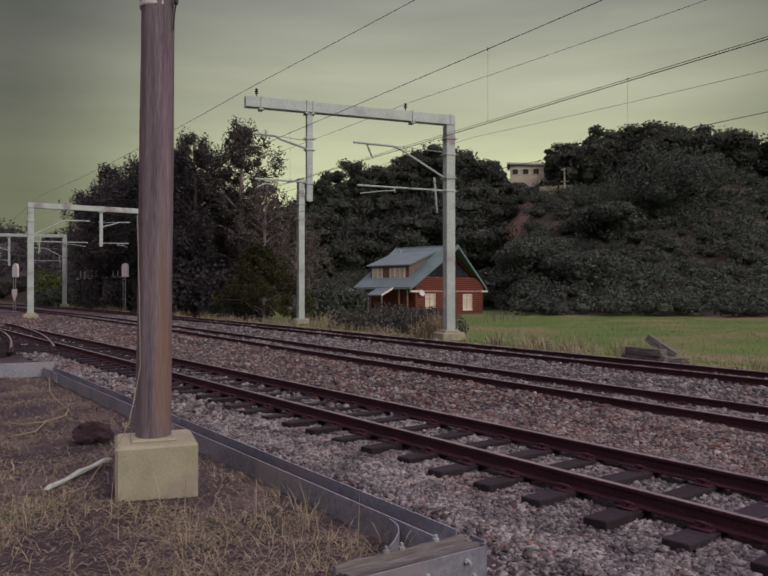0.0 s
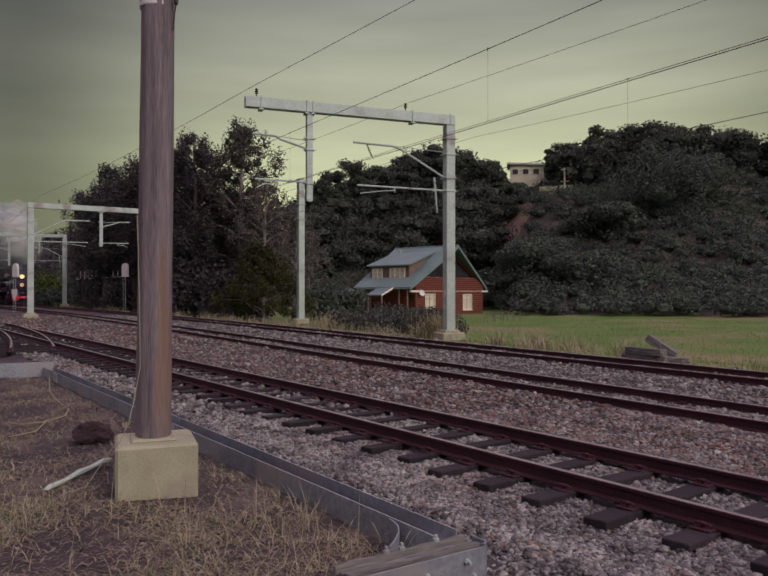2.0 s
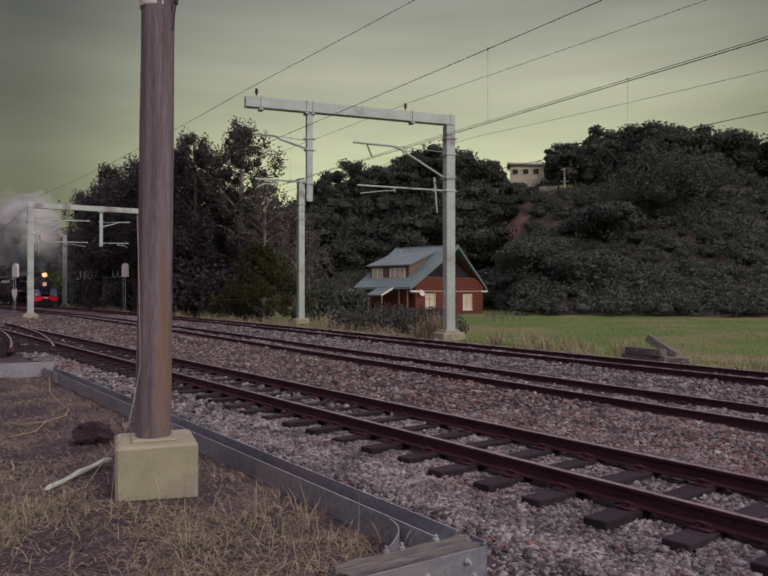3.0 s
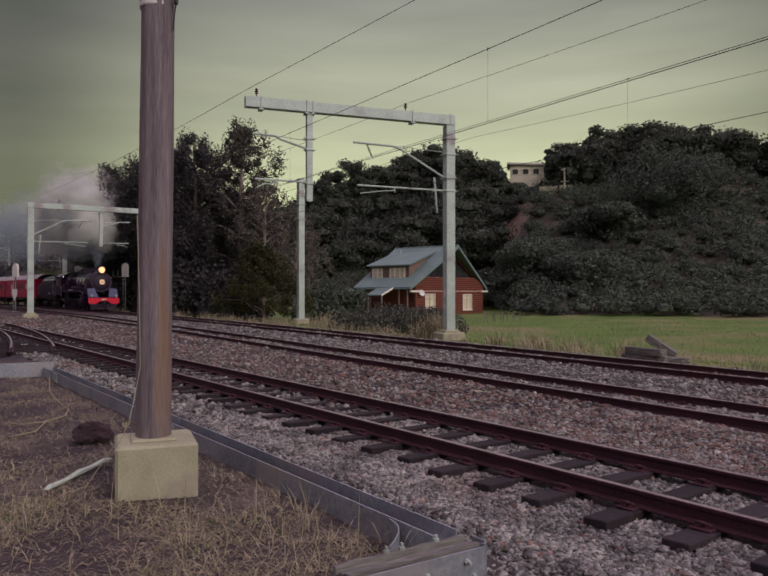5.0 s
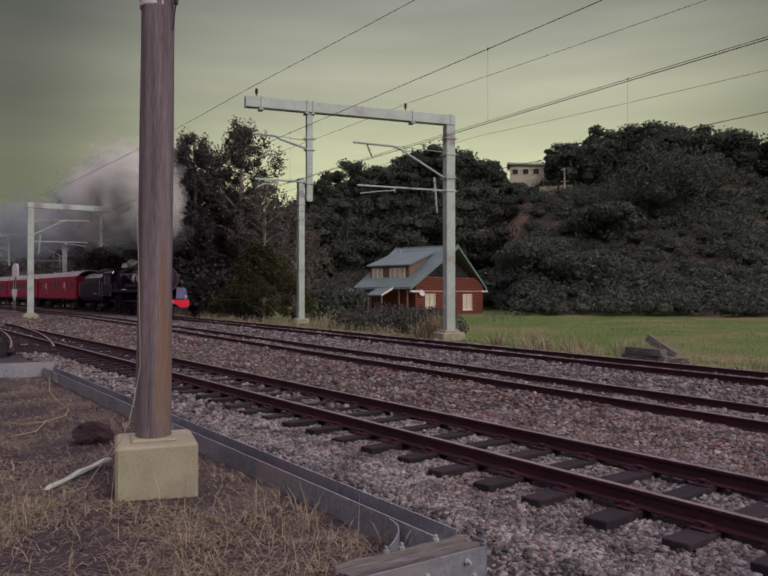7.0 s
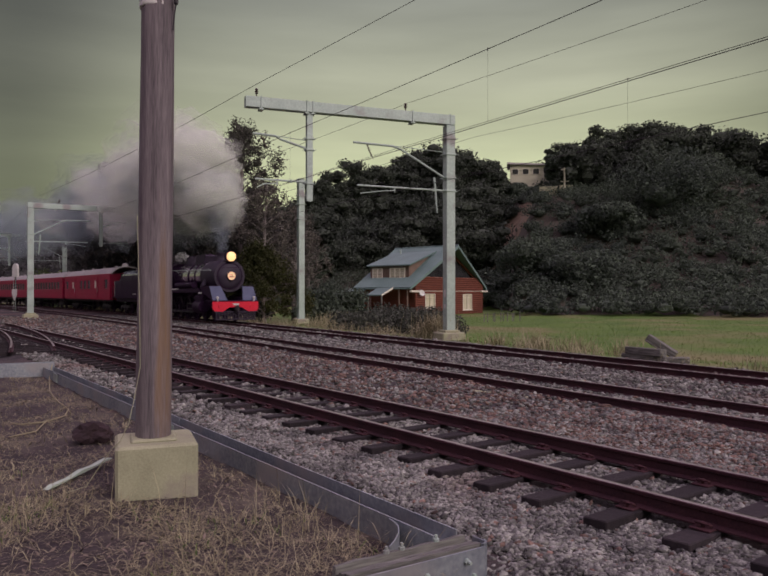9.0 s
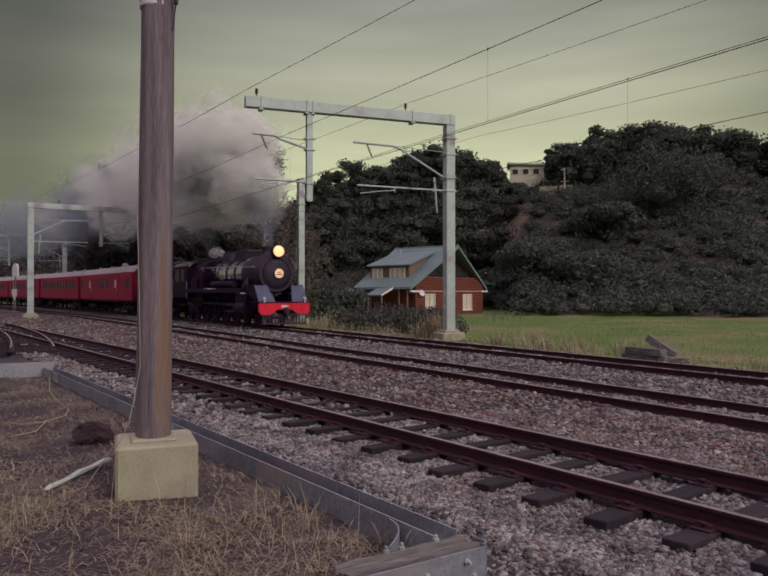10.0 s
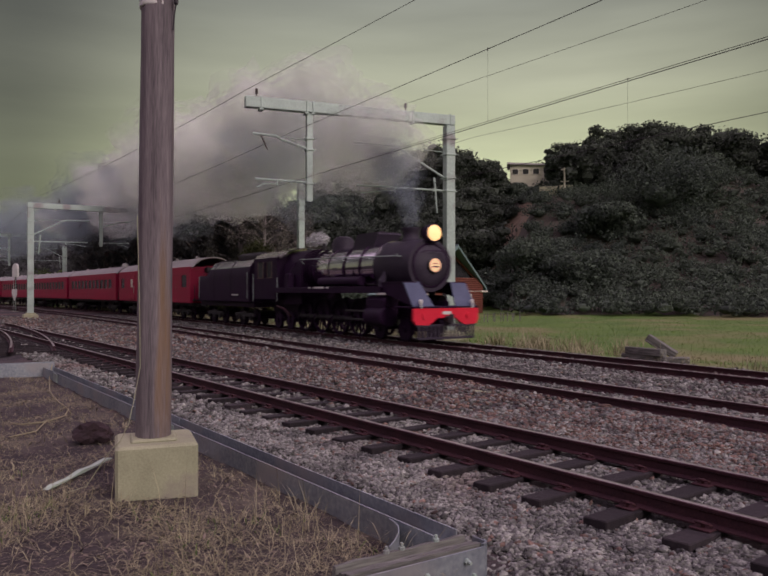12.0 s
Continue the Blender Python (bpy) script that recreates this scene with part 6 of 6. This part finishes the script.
make_tree("poplar_tree", POPLAR, -13.2, 61.5, 12.2, 4.2, LEAF_DARK, 8500, 0.18, 8, 0.12)
make_tree("poplar_tree", POPLAR, -30.6, 79.0, 15.8, 4.6, LEAF_DARK, 8500, 0.19, 27, 0.15)
make_tree("poplar_tree", POPLAR, -26.4, 73.5, 15.2, 4.4, LEAF_DARK, 8500, 0.19, 28, 0.15)
make_tree("thin_tree", "thin half-bare tree with few grey leaves", -9.4, 55.0, 12.4, 2.7, LEAF_PALE, 3200, 0.15, 9, 0.2, PALEBARK, True)
make_tree("thin_tree", "thin half-bare tree with few grey leaves", -7.6, 60.0, 10.8, 2.3, LEAF_PALE, 2300, 0.15, 10, 0.2, PALEBARK, True)
make_tree("thin_tree", "thin half-bare tree with few grey leaves", -6.6, 62.0, 9.0, 2.0, LEAF_PALE, 1800, 0.15, 18, 0.2, PALEBARK, True)
make_tree("conifer", "low dense brownish-green conifer beside the track", -8.3, 49.0, 6.2, 3.3, LEAF_CONIFER, 9000, 0.13, 11, 0.04, BARK, False, True)


def make_shrub(x, y, r, h, leaf, count, size, seed, label):
    rng = np.random.default_rng(seed)
    z = at_ground(x, y)
    p = thing("shrub", label, "shrub", group="shrubs", at=pose(x, y, z))
    g = Geo()
    lumps, radii = [], []
    for i in range(9):
        a = i * 2.4
        q = r * 0.62 * math.sqrt((i + 0.5) / 9)
        tip = (math.cos(a) * q, math.sin(a) * q, h * rng.uniform(0.42, 0.78))
        g.tube([(0, 0, -0.1), (tip[0] * 0.4, tip[1] * 0.4, tip[2] * 0.6), tip], [0.05, 0.035, 0.012], 5, cap=False)
        lumps.append(tip)
        radii.append((r * 0.5, r * 0.5, h * rng.uniform(0.22, 0.34)))
        lumps.append((tip[0] * 1.25, tip[1] * 1.25, h * 0.25))
        radii.append((r * 0.45, r * 0.45, h * 0.26))
    part("stems", g, BARK, p)
    part("foliage", quads_mesh("foliage", leaves(rng, lumps, radii, count, size, 0.68), leaf), None, p)


HEDGE = "low grey-green shrub between the track and the house"
for i, (x, y, r, h) in enumerate(((-0.4, 45, 1.6, 1.0), (-1.9, 43.5, 1.6, 1.0), (-0.6, 41.5, 1.7, 1.05), (0.9, 41.5, 1.7, 1.1), (2.2, 40.5, 1.6, 1.1), (3.2, 39.5, 1.3, 0.95), (0.2, 47.5, 1.9, 1.2), (2.4, 46.5, 1.8, 1.25), (-4.2, 92.0, 3.0, 5.2), (0.6, 52, 1.6, 1.3))):
    make_shrub(x, y, r * 1.1, h * 1.22, LEAF_HEDGE, 2900, 0.085, 30 + i, HEDGE)
UNDER = "dark undergrowth at the foot of the trees"
for i, (x, y, r, h) in enumerate(((-12.2, 55.5, 2.6, 4.6), (-15.6, 57.0, 2.8, 5.0), (-18.0, 62.5, 2.8, 5.0), (-24.3, 68.5, 3.0, 4.6), (-28.5, 74.5, 3.2, 4.4), (-34.5, 86, 3.2, 4.6), (-41, 98.0, 3.4, 4.8), (-10.3, 52.8, 1.9, 3.0), (-17.2, 58.0, 2.4, 3.2), (-40, 96, 4, 4.0), (-46.0, 97, 2.6, 5.6), (-5.6, 57, 2.0, 3.0), (-3.6, 63, 2.2, 2.8), (-43.2, 91.5, 2.8, 2.7))):
    make_shrub(x, y, r, h, LEAF_DARK if i < 9 else LEAF_BRIGHT if i == 10 else LEAF_SCRUB, 2600, 0.17, 60 + i, UNDER)


# ---- the bush on the hill: too much to count ----
def make_bush(name, label, spots, leaf, per, size, seed, fill=0.72, lobes=7, dense=False, shell=0.88, most=1.0):
    rng = np.random.default_rng(seed)
    spots = np.asarray(spots)
    bm = bmesh.new()
    bmesh.ops.create_icosphere(bm, subdivisions=1 if dense else 2, radius=1.0)
    base = np.array([v.co[:] for v in bm.verts])
    tri = [[v.index for v in f.verts] for f in bm.faces]
    bm.free()
    vs, fs = [], []
    lumps, radii = [], []
    for x, y, r, h in spots:
        z = at_ground(x, y)
        for k in range(lobes):
            a = rng.uniform(0, 6.28)
            q = r * (0.0 if k == 0 else rng.uniform(0.35, 0.8))
            zz = z + h * (0.78 if k == 0 else rng.uniform(0.35, 0.85))
            rr = r * (0.62 if k == 0 else rng.uniform(0.30, 0.52))
            c = np.array([x + math.cos(a) * q, y + math.sin(a) * q, zz])
            lumps.append(c)
            radii.append((rr, rr, rr * 0.62))
        o = len(vs) * len(base)
        blob = base * np.array([r * fill, r * fill, h * fill * 0.62]) * rng.uniform(0.8, 1.1, (len(base), 1)) + np.array([x, y, z + h * 0.40])
        vs.append(blob)
        fs += [[i + o for i in t] for t in tri]
    if dense:                                                  # a leafy heart in every lump of a crown
        for c, q in zip(lumps, radii):
            o = len(vs) * len(base)
            vs.append(base * np.array(q) * (0.84 if most <= 1 else 0.56) * rng.uniform(0.75, 1.1, (len(base), 1)) + c)
            fs += [[i + o for i in t] for t in tri]
    me = bpy.data.meshes.new(name)
    me.from_pydata(np.concatenate(vs).tolist(), [], fs)
    me.materials.append(leaf)
    ob = tagged(new(name, quads_mesh(name, leaves(rng, lumps, radii, len(lumps) * per, size, shell, most=most), leaf)), label, "woods", kind="stuff")
    inner = new("inner_foliage", me)
    inner.parent = ob
    tagged(inner, kind="stuff")


BANK = (109.5, 126.0)                          # depth of the bare earth bank below the hilltop house


def hill_spots(seed, az0, az1, near, far, step, r, h):
    rng = np.random.default_rng(seed)
    out = []
    y = near
    while y < far:
        n = int((az1 - az0) * y / step)
        for i in range(n):
            az = az0 + (az1 - az0) * (i + rng.uniform(0, 1)) / n
            yy = y + rng.uniform(-step, step) * 0.5
            x = az * yy
            if hill_height(x, yy) < (0.35 if r > 3 else 0.06):
                continue
            if (r > 3 and 0.160 < az < 0.232 and 108 < yy < 165) or (r > 3 and 0.150 < az < 0.242 and 108 < yy < 141) or (r > 3 and 0.165 < az < 0.29 and yy < 123 and rng.uniform() < 0.5) or (r < 3 and 0.146 < az < 0.206 and BANK[0] < yy < BANK[1] and rng.uniform() < 0.92):      # open banks below the hilltop house
                continue
            k = rng.uniform(0.75, 1.15)
            out.append((x, yy, r * k, h * k * rng.uniform(0.85, 1.15)))
        y += step * 0.9
    return out


make_bush("hill_scrub", "thick green scrub over the lower hillside", hill_spots(1, -0.16, 0.64, 62, 135, 2.3, 1.9, 1.7), LEAF_SCRUB, 38, 0.155, 5, 0.42)
make_bush("hill_trees", "dark spreading trees crowning the hill", hill_spots(2, -0.14, 0.64, 117, 160, 6.0, 5.2, 7.2),
          LEAF_HILL, 130, 0.27, 6, 0.30, 15, True, 0.72, 1.22)
# the tall crowns that make the skyline: place along the ridge, height of the top, spread
RIDGE_TREES = [(-13.5, 23.6, 3.4), (-9.5, 25.0, 3.6), (-5.0, 27.2, 3.4), (0.2, 26.2, 3.6), (5.6, 25.8, 3.4), (10.8, 29.5, 4.0), (14.8, 27.6, 3.0), (19.2, 28.0, 3.4), (22.4, 25.4, 2.2),
               (34.0, 30.9, 2.7), (37.2, 30.6, 3.0), (41.8, 33.4, 3.1), (46.0, 34.2, 4.2), (51.0, 34.9, 4.6), (56.0, 34.2, 4.2), (61.0, 33.5, 4.2), (66.5, 33.7, 4.2), (71.5, 31.0, 3.4), (76.0, 29.4, 3.5)]
make_bush("ridge_trees", "tall dark rounded trees along the top of the ridge", [(x, 138.0 + 1.5 * math.sin(x), r, (z - at_ground(x, 138.0) - 0.38 * r) / 0.80) for x, z, r in RIDGE_TREES],
          LEAF_HILL, 200, 0.23, 26, 0.36, 18, True, 0.66, 1.3)
make_bush("hill_trees", "rounded paler trees standing in the hillside scrub", [(38.5, 99, 7.0, 9.5), (44.5, 103, 6.5, 9), (31.0, 97, 4.5, 4.5), (17.5, 86, 4.5, 4.6), (14.0, 96, 4.0, 5.0), (22.5, 82, 4.2, 3.8), (16.6, 118, 3.2, 5.6), (29.6, 120, 2.4, 6.5), (32.0, 128, 2.4, 3.4), (25.4, 136, 2.3, 3.2), (28.6, 137, 2.2, 2.4)], LEAF_SCRUB, 240, 0.21, 16, 0.3, 24)
make_bush("far_trees", "dark trees on the rise beyond the curve", hill_spots(3, -0.62, -0.12, 96, 168, 6.5, 4.6, 7.5), LEAF_DARK, 60, 0.30, 7, 0.55, 10, False, 0.75, 1.2)


# unseen trees added behind the camera: they cut low sky light and darken reflections
rear = np.random.default_rng(12)
make_bush("rear_trees", "unseen dark trees added behind the camera to darken the train's reflections", [(x + rear.uniform(-2, 2), -31 + rear.uniform(-5, 3), 6.5, 14 * rear.uniform(0.8, 1.2)) for x in range(-90, 91, 8)],
          LEAF_DARK, 25, 0.5, 19, 0.85, 9)
# a second unseen row, added on the left for the boiler to mirror
make_bush("rear_trees", "unseen dark trees added out of view to the left to darken the boiler's reflections", [(-92 + rear.uniform(-5, 5), y + rear.uniform(-2, 2), 7.0, 17 * rear.uniform(0.8, 1.2)) for y in range(-30, 96, 9)],
          LEAF_DARK, 25, 0.5, 29, 0.85, 9)


# ---- fence at the foot of the pasture ----
def make_fence():
    p = thing("post_fence", "row of grey fence posts with wire at the pasture's edge", "fence")
    pts = []
    for i in range(10):
        x, y = 7.9 + i * 0.36 + 0.1 * math.sin(i * 3.7), 56.0 + i * 0.3
        z = at_ground(x, y)
        pts.append((x, y, z + 0.62))
        part("fence_post", Geo().box((x, y, z + 0.34), (0.07, 0.07, 0.74 + 0.14 * math.sin(i * 2.3)), cut=0.01), GREYWOOD, p)
    part("fence_wire", Geo().tube(pts, 0.01, 4), WIRE, p)


make_fence()


def make_railing():
    """A broken pale railing under the trees beside the curve."""
    p = thing("trackside_railing", "broken pale railing on dark posts under the trees", "railing")
    for i in range(11):
        x, y, a = on_line(-45.5 - i * 1.5, 7.6)
        z = at_ground(x, y)
        part("railing_post", Geo().box((x, y, (z + 3.05) / 2), (0.10, 0.10, 3.05 - z), cut=0.01), SLEEPER, p)
        if i not in (3, 5, 8):
            part("upright", Geo().box((x, y, 3.45 + 0.12 * math.sin(i * 2.1)), (0.09, 0.09, 0.8), cut=0.01), GALV, p)
        if i not in (2, 6, 9):
            x1, y1, _ = on_line(-47.0 - i * 1.5, 7.6)
            part("rail_bar", Geo().tube([(x, y, 3.05), (x1, y1, 3.05)], 0.05, 6), GALV, p)


make_railing()


# ---- grass, straw and ballast stones: stuff ----
def blades_mesh(name, rng, xy, z, length, width, lie, material):
    """Grass stalks of three bent pieces each: lie 0 stands, 1 lies flat."""
    n = len(xy)
    a = rng.uniform(0, 2 * math.pi, n)
    d = np.stack([np.cos(a), np.sin(a), np.zeros(n)], 1)
    side = np.stack([-np.sin(a), np.cos(a), np.zeros(n)], 1)
    ln = length * rng.uniform(0.5, 1.4, n)
    tilt = np.clip(lie + rng.normal(0, 0.22, n), 0.05, 0.98) * math.pi / 2
    base = np.column_stack([xy, z])
    rows = [base]
    p, t = base.copy(), tilt * (0.6 if lie < 0.8 else 0.92)
    for k in range(3):
        p = p + d * (np.sin(t) * ln / 3)[:, None]
        p[:, 2] += np.cos(t) * ln / 3
        rows.append(p.copy())
        t = np.minimum(t + tilt * 0.45 + 0.12, 1.75)
    w = [width, width * 0.85, width * 0.6, width * 0.15]
    quads = []
    for k in range(3):
        q = np.stack([rows[k] - side * w[k], rows[k] + side * w[k], rows[k + 1] + side * w[k + 1], rows[k + 1] - side * w[k + 1]], 1)
        quads.append(q)
    return quads_mesh(name, np.concatenate(quads), material)


def make_grasses():
    rng = np.random.default_rng(21)

    def fore(n, x0, x1, y0, y1, keep):
        x, y = rng.uniform(x0, x1, n), rng.uniform(y0, y1, n)
        un = (x - NEAR0[0]) * -math.sin(NEARA) + (y - NEAR0[1]) * math.cos(NEARA)
        u = np.array([noise.noise((a * 1.1, b * 1.1, 0)) for a, b in zip(x, y)])
        ok = (un < -1.5) & ((x - 0.435) * 0.81 + (y - 5.057) * 0.587 < -0.17) & (rng.uniform(size=n) < keep(x, y, u))
        ok &= ~((np.abs(x + 2.25) < 0.45) & (np.abs(y - 6.92) < 0.45))
        return np.stack([x[ok], y[ok]], 1)
    near = fore(26000, -5.5, 1.2, 3.2, 7.4, lambda x, y, u: np.clip(0.46 + 0.26 * (6.0 - y) + u * 1.2, 0.16, 1))
    me = blades_mesh("dry_grass", rng, near, ground_height(near[:, 0], near[:, 1]) - 0.01, 0.32, 0.0024, 0.90, STRAW)
    tagged(new("dry_grass", me), "matted straw-coloured dead grass on bare earth", "grass", kind="stuff")
    far = fore(85000, -12, -0.5, 6.2, 17, lambda x, y, u: np.clip(0.42 + u * 1.3, 0.14, 0.95))
    me = blades_mesh("dry_grass", rng, far, ground_height(far[:, 0], far[:, 1]) - 0.01, 0.20, 0.0034, 0.85, STRAW)
    tagged(new("dry_grass", me), "thin straw-coloured dead grass on dark earth", "grass", kind="stuff")
    tall = fore(500, -4.5, 1.0, 4.6, 6.6, lambda x, y, u: np.clip(0.3 + u * 1.5, 0.05, 1))
    me = blades_mesh("dry_stalks", rng, tall, ground_height(tall[:, 0], tall[:, 1]) - 0.01, 0.38, 0.003, 0.30, STRAW)
    tagged(new("dry_stalks", me), "upright dry grass stalks", "grass", kind="stuff")
    green = fore(2600, -4.5, 1.0, 4.0, 7.5, lambda x, y, u: np.clip(-0.15 + u * 1.6, 0.0, 0.7))
    me = blades_mesh("green_shoots", rng, green, ground_height(green[:, 0], green[:, 1]) - 0.01, 0.10, 0.004, 0.5, BLADES)
    tagged(new("green_shoots", me), "sparse green shoots in the dead grass", "grass", kind="stuff")
    # twigs and dead leaves on the earth
    x, y = rng.uniform(-13, 1, 38000), 3.5 + 13.5 * rng.uniform(0, 1, 38000) ** 1.4
    un = (x - NEAR0[0]) * -math.sin(NEARA) + (y - NEAR0[1]) * math.cos(NEARA)
    ok = (un < -1.5) & ((x - 0.435) * 0.81 + (y - 5.057) * 0.587 < -0.14)
    c = np.column_stack([x[ok], y[ok], ground_height(x[ok], y[ok]) + 0.012])
    n = len(c)
    a = rng.uniform(0, 6.28, n)
    t = np.stack([np.cos(a), np.sin(a), rng.normal(0, 0.25, n)], 1) * rng.uniform(0.012, 0.050, n)[:, None]
    b = np.stack([-np.sin(a), np.cos(a), rng.normal(0, 0.25, n)], 1) * rng.uniform(0.003, 0.013, n)[:, None]
    litter = surface("dead_leaves", (0.07, 0.055, 0.046), (0.23, 0.185, 0.14), scale=3, fine=20, bump=0, island=0.6)
    tagged(new("leaf_litter", quads_mesh("leaf_litter", np.stack([c - t, c - b, c + t, c + b], 1), litter)), "dead brown leaves and twigs on the earth", "leaf litter", kind="stuff")
    # verge beyond the far track, and the pasture
    s, off = rng.uniform(-60, 22, 9000), OFF_FAR + 1.9 + np.abs(rng.normal(0.3, 0.7, 9000))
    pts = np.array([on_line(a, b)[:2] for a, b in zip(s, off)])
    patch = np.array([noise.noise((a * 0.35, b * 0.35, 3)) for a, b in pts])
    pts = pts[(patch > -0.05)]
    me = blades_mesh("verge_grass", rng, pts, ground_height(pts[:, 0], pts[:, 1]) - 0.02, 0.50, 0.007, 0.32, STRAW)
    tagged(new("verge_grass", me), "tall straw-coloured grass along the far side of the track", "grass", kind="stuff")
    for cx, cy, r, n, ln in ((2.0, 28.2, 0.75, 900, 0.95), (-3.2, 49.5, 2.2, 1300, 0.9), (-1.2, 48.5, 1.6, 800, 0.8), (5.5, 25.5, 0.6, 240, 0.6), (7.6, 22.3, 0.5, 150, 0.55), (6.6, 24.4, 0.7, 160, 0.5), (4.2, 26.4, 0.5, 160, 0.5)):
        q = rng.normal(0, r * 0.5, (n, 2)) + (cx, cy)
        me = blades_mesh("grass_tussock", rng, q, ground_height(q[:, 0], q[:, 1]) - 0.02, ln, 0.011, 0.28, STRAW)
        tagged(new("grass_tussock", me), "clump of tall pale dry grass", "grass", group="tussocks", kind="stuff")
    x, y = rng.uniform(2, 50, 60000), 16 + 62 * rng.uniform(0, 1, 60000) ** 1.3
    u = across(x, y)
    ok = (u > 8.0) & (hill_height(x, y) < 0.6) & (np.abs(x / y - 0.27) < 0.34)
    q = np.stack([x[ok], y[ok]], 1)
    me = blades_mesh("pasture_grass", rng, q, ground_height(q[:, 0], q[:, 1]) - 0.02, 0.13, 0.010, 0.5, BLADES)
    tagged(new("pasture_grass", me), "green pasture grass with dry patches", "grass", kind="stuff")


make_grasses()


def make_stones():
    rng = np.random.default_rng(8)
    bm = bmesh.new()
    bmesh.ops.create_icosphere(bm, subdivisions=1, radius=1.0)
    base = np.array([v.co[:] for v in bm.verts])
    tri = np.array([[v.index for v in f.verts] for f in bm.faces])
    bm.free()
    base = base[:12] if len(base) == 12 else base
    xs, ys, rs = [], [], []
    for n, y0, y1, r0, r1 in ((50000, 3.6, 10.5, 0.016, 0.035), (26000, 9.5, 24, 0.025, 0.050), (10000, 23, 52, 0.04, 0.075)):
        y = rng.uniform(y0, y1, n * 3)
        x = rng.uniform(-0.62, 0.60, n * 3) * y
        un = (x - NEAR0[0]) * -math.sin(NEARA) + (y - NEAR0[1]) * math.cos(NEARA)
        u = across(x, y)
        ok = (((x - 0.435) * 0.81 + (y - 5.057) * 0.587 > 0.16 + np.abs(rng.normal(0, 0.03, len(x)))) | ((x > 0.70) & (y < 5.1))) & (un > -3.3) & (u < 6.4)
        for d in (-GAUGE / 2, GAUGE / 2):
            ok &= np.abs(un - d) > 0.085
            ok &= np.abs(u - d) > 0.085
            ok &= np.abs(u - OFF_FAR - d) > 0.085
        # stones lie thinner between the loop's rails
        ok &= (np.abs(un) > 0.6) | (rng.uniform(size=len(x)) < 0.75)
        # none on top of the loop's sleepers
        along = (x - NEAR0[0]) * math.cos(NEARA) + (y - NEAR0[1]) * math.sin(NEARA)
        marks = np.array(LOOP_SLEEPERS)
        gap = np.abs(along[:, None] - marks[np.clip(np.searchsorted(marks, along)[:, None] + np.array([[-1, 0]]), 0, len(marks) - 1)]).min(1)
        ok &= (gap > 0.10) | (np.abs(un) > 1.06) | (rng.uniform(size=len(x)) < 0.12)
        k = np.flatnonzero(ok)[:n]
        xs.append(x[k]), ys.append(y[k]), rs.append(rng.uniform(r0, r1, len(k)))
    x, y, r = np.concatenate(xs), np.concatenate(ys), np.concatenate(rs)
    n = len(x)
    z = ground_height(x, y) + r * rng.uniform(-0.15, 0.5, n)
    ax = rng.uniform(0.55, 1.45, (n, 3)) * np.array([1.15, 0.95, 0.62])
    ang = rng.uniform(0, 6.28, n)
    jit = rng.uniform(0.5, 1.3, (n, len(base), 1))
    v = base[None] * jit * (ax * r[:, None])[:, None, :]
    tip = np.clip(rng.normal(0, 0.55, n), -1.2, 1.2)
    ca, sa, ct, st = np.cos(ang)[:, None], np.sin(ang)[:, None], np.cos(tip)[:, None], np.sin(tip)[:, None]
    v = np.stack([v[..., 0], v[..., 1] * ct - v[..., 2] * st, v[..., 1] * st + v[..., 2] * ct], -1)
    v = np.stack([v[..., 0] * ca - v[..., 1] * sa, v[..., 0] * sa + v[..., 1] * ca, v[..., 2]], -1)
    v += np.stack([x, y, z], 1)[:, None, :]
    f = (tri[None] + (np.arange(n) * len(base))[:, None, None]).reshape(-1, 3)
    me = bpy.data.meshes.new("ballast_stones")
    me.vertices.add(n * len(base))
    me.vertices.foreach_set("co", v.astype(np.float32).ravel())
    me.loops.add(len(f) * 3)
    me.loops.foreach_set("vertex_index", f.astype(np.int32).ravel())
    me.polygons.add(len(f))
    me.polygons.foreach_set("loop_start", np.arange(0, len(f) * 3, 3, dtype=np.int32))
    me.materials.append(STONE)
    me.materials.append(STONE_RUSTY)
    un = (x - NEAR0[0]) * -math.sin(NEARA) + (y - NEAR0[1]) * math.cos(NEARA)
    # rust from brake dust lies between the loop and the first running line
    chance = 0.045 + 0.40 * smooth(0.8, 1.6, un) * smooth(0.4, -0.6, across(x, y))
    me.polygons.foreach_set("material_index", np.repeat((rng.uniform(size=n) < chance).astype(np.int32), len(tri)))
    me.update(calc_edges=True)
    tagged(new("ballast_stones", me), "loose grey and rust-stained ballast stones", "gravel", kind="stuff")


make_stones()
motions()
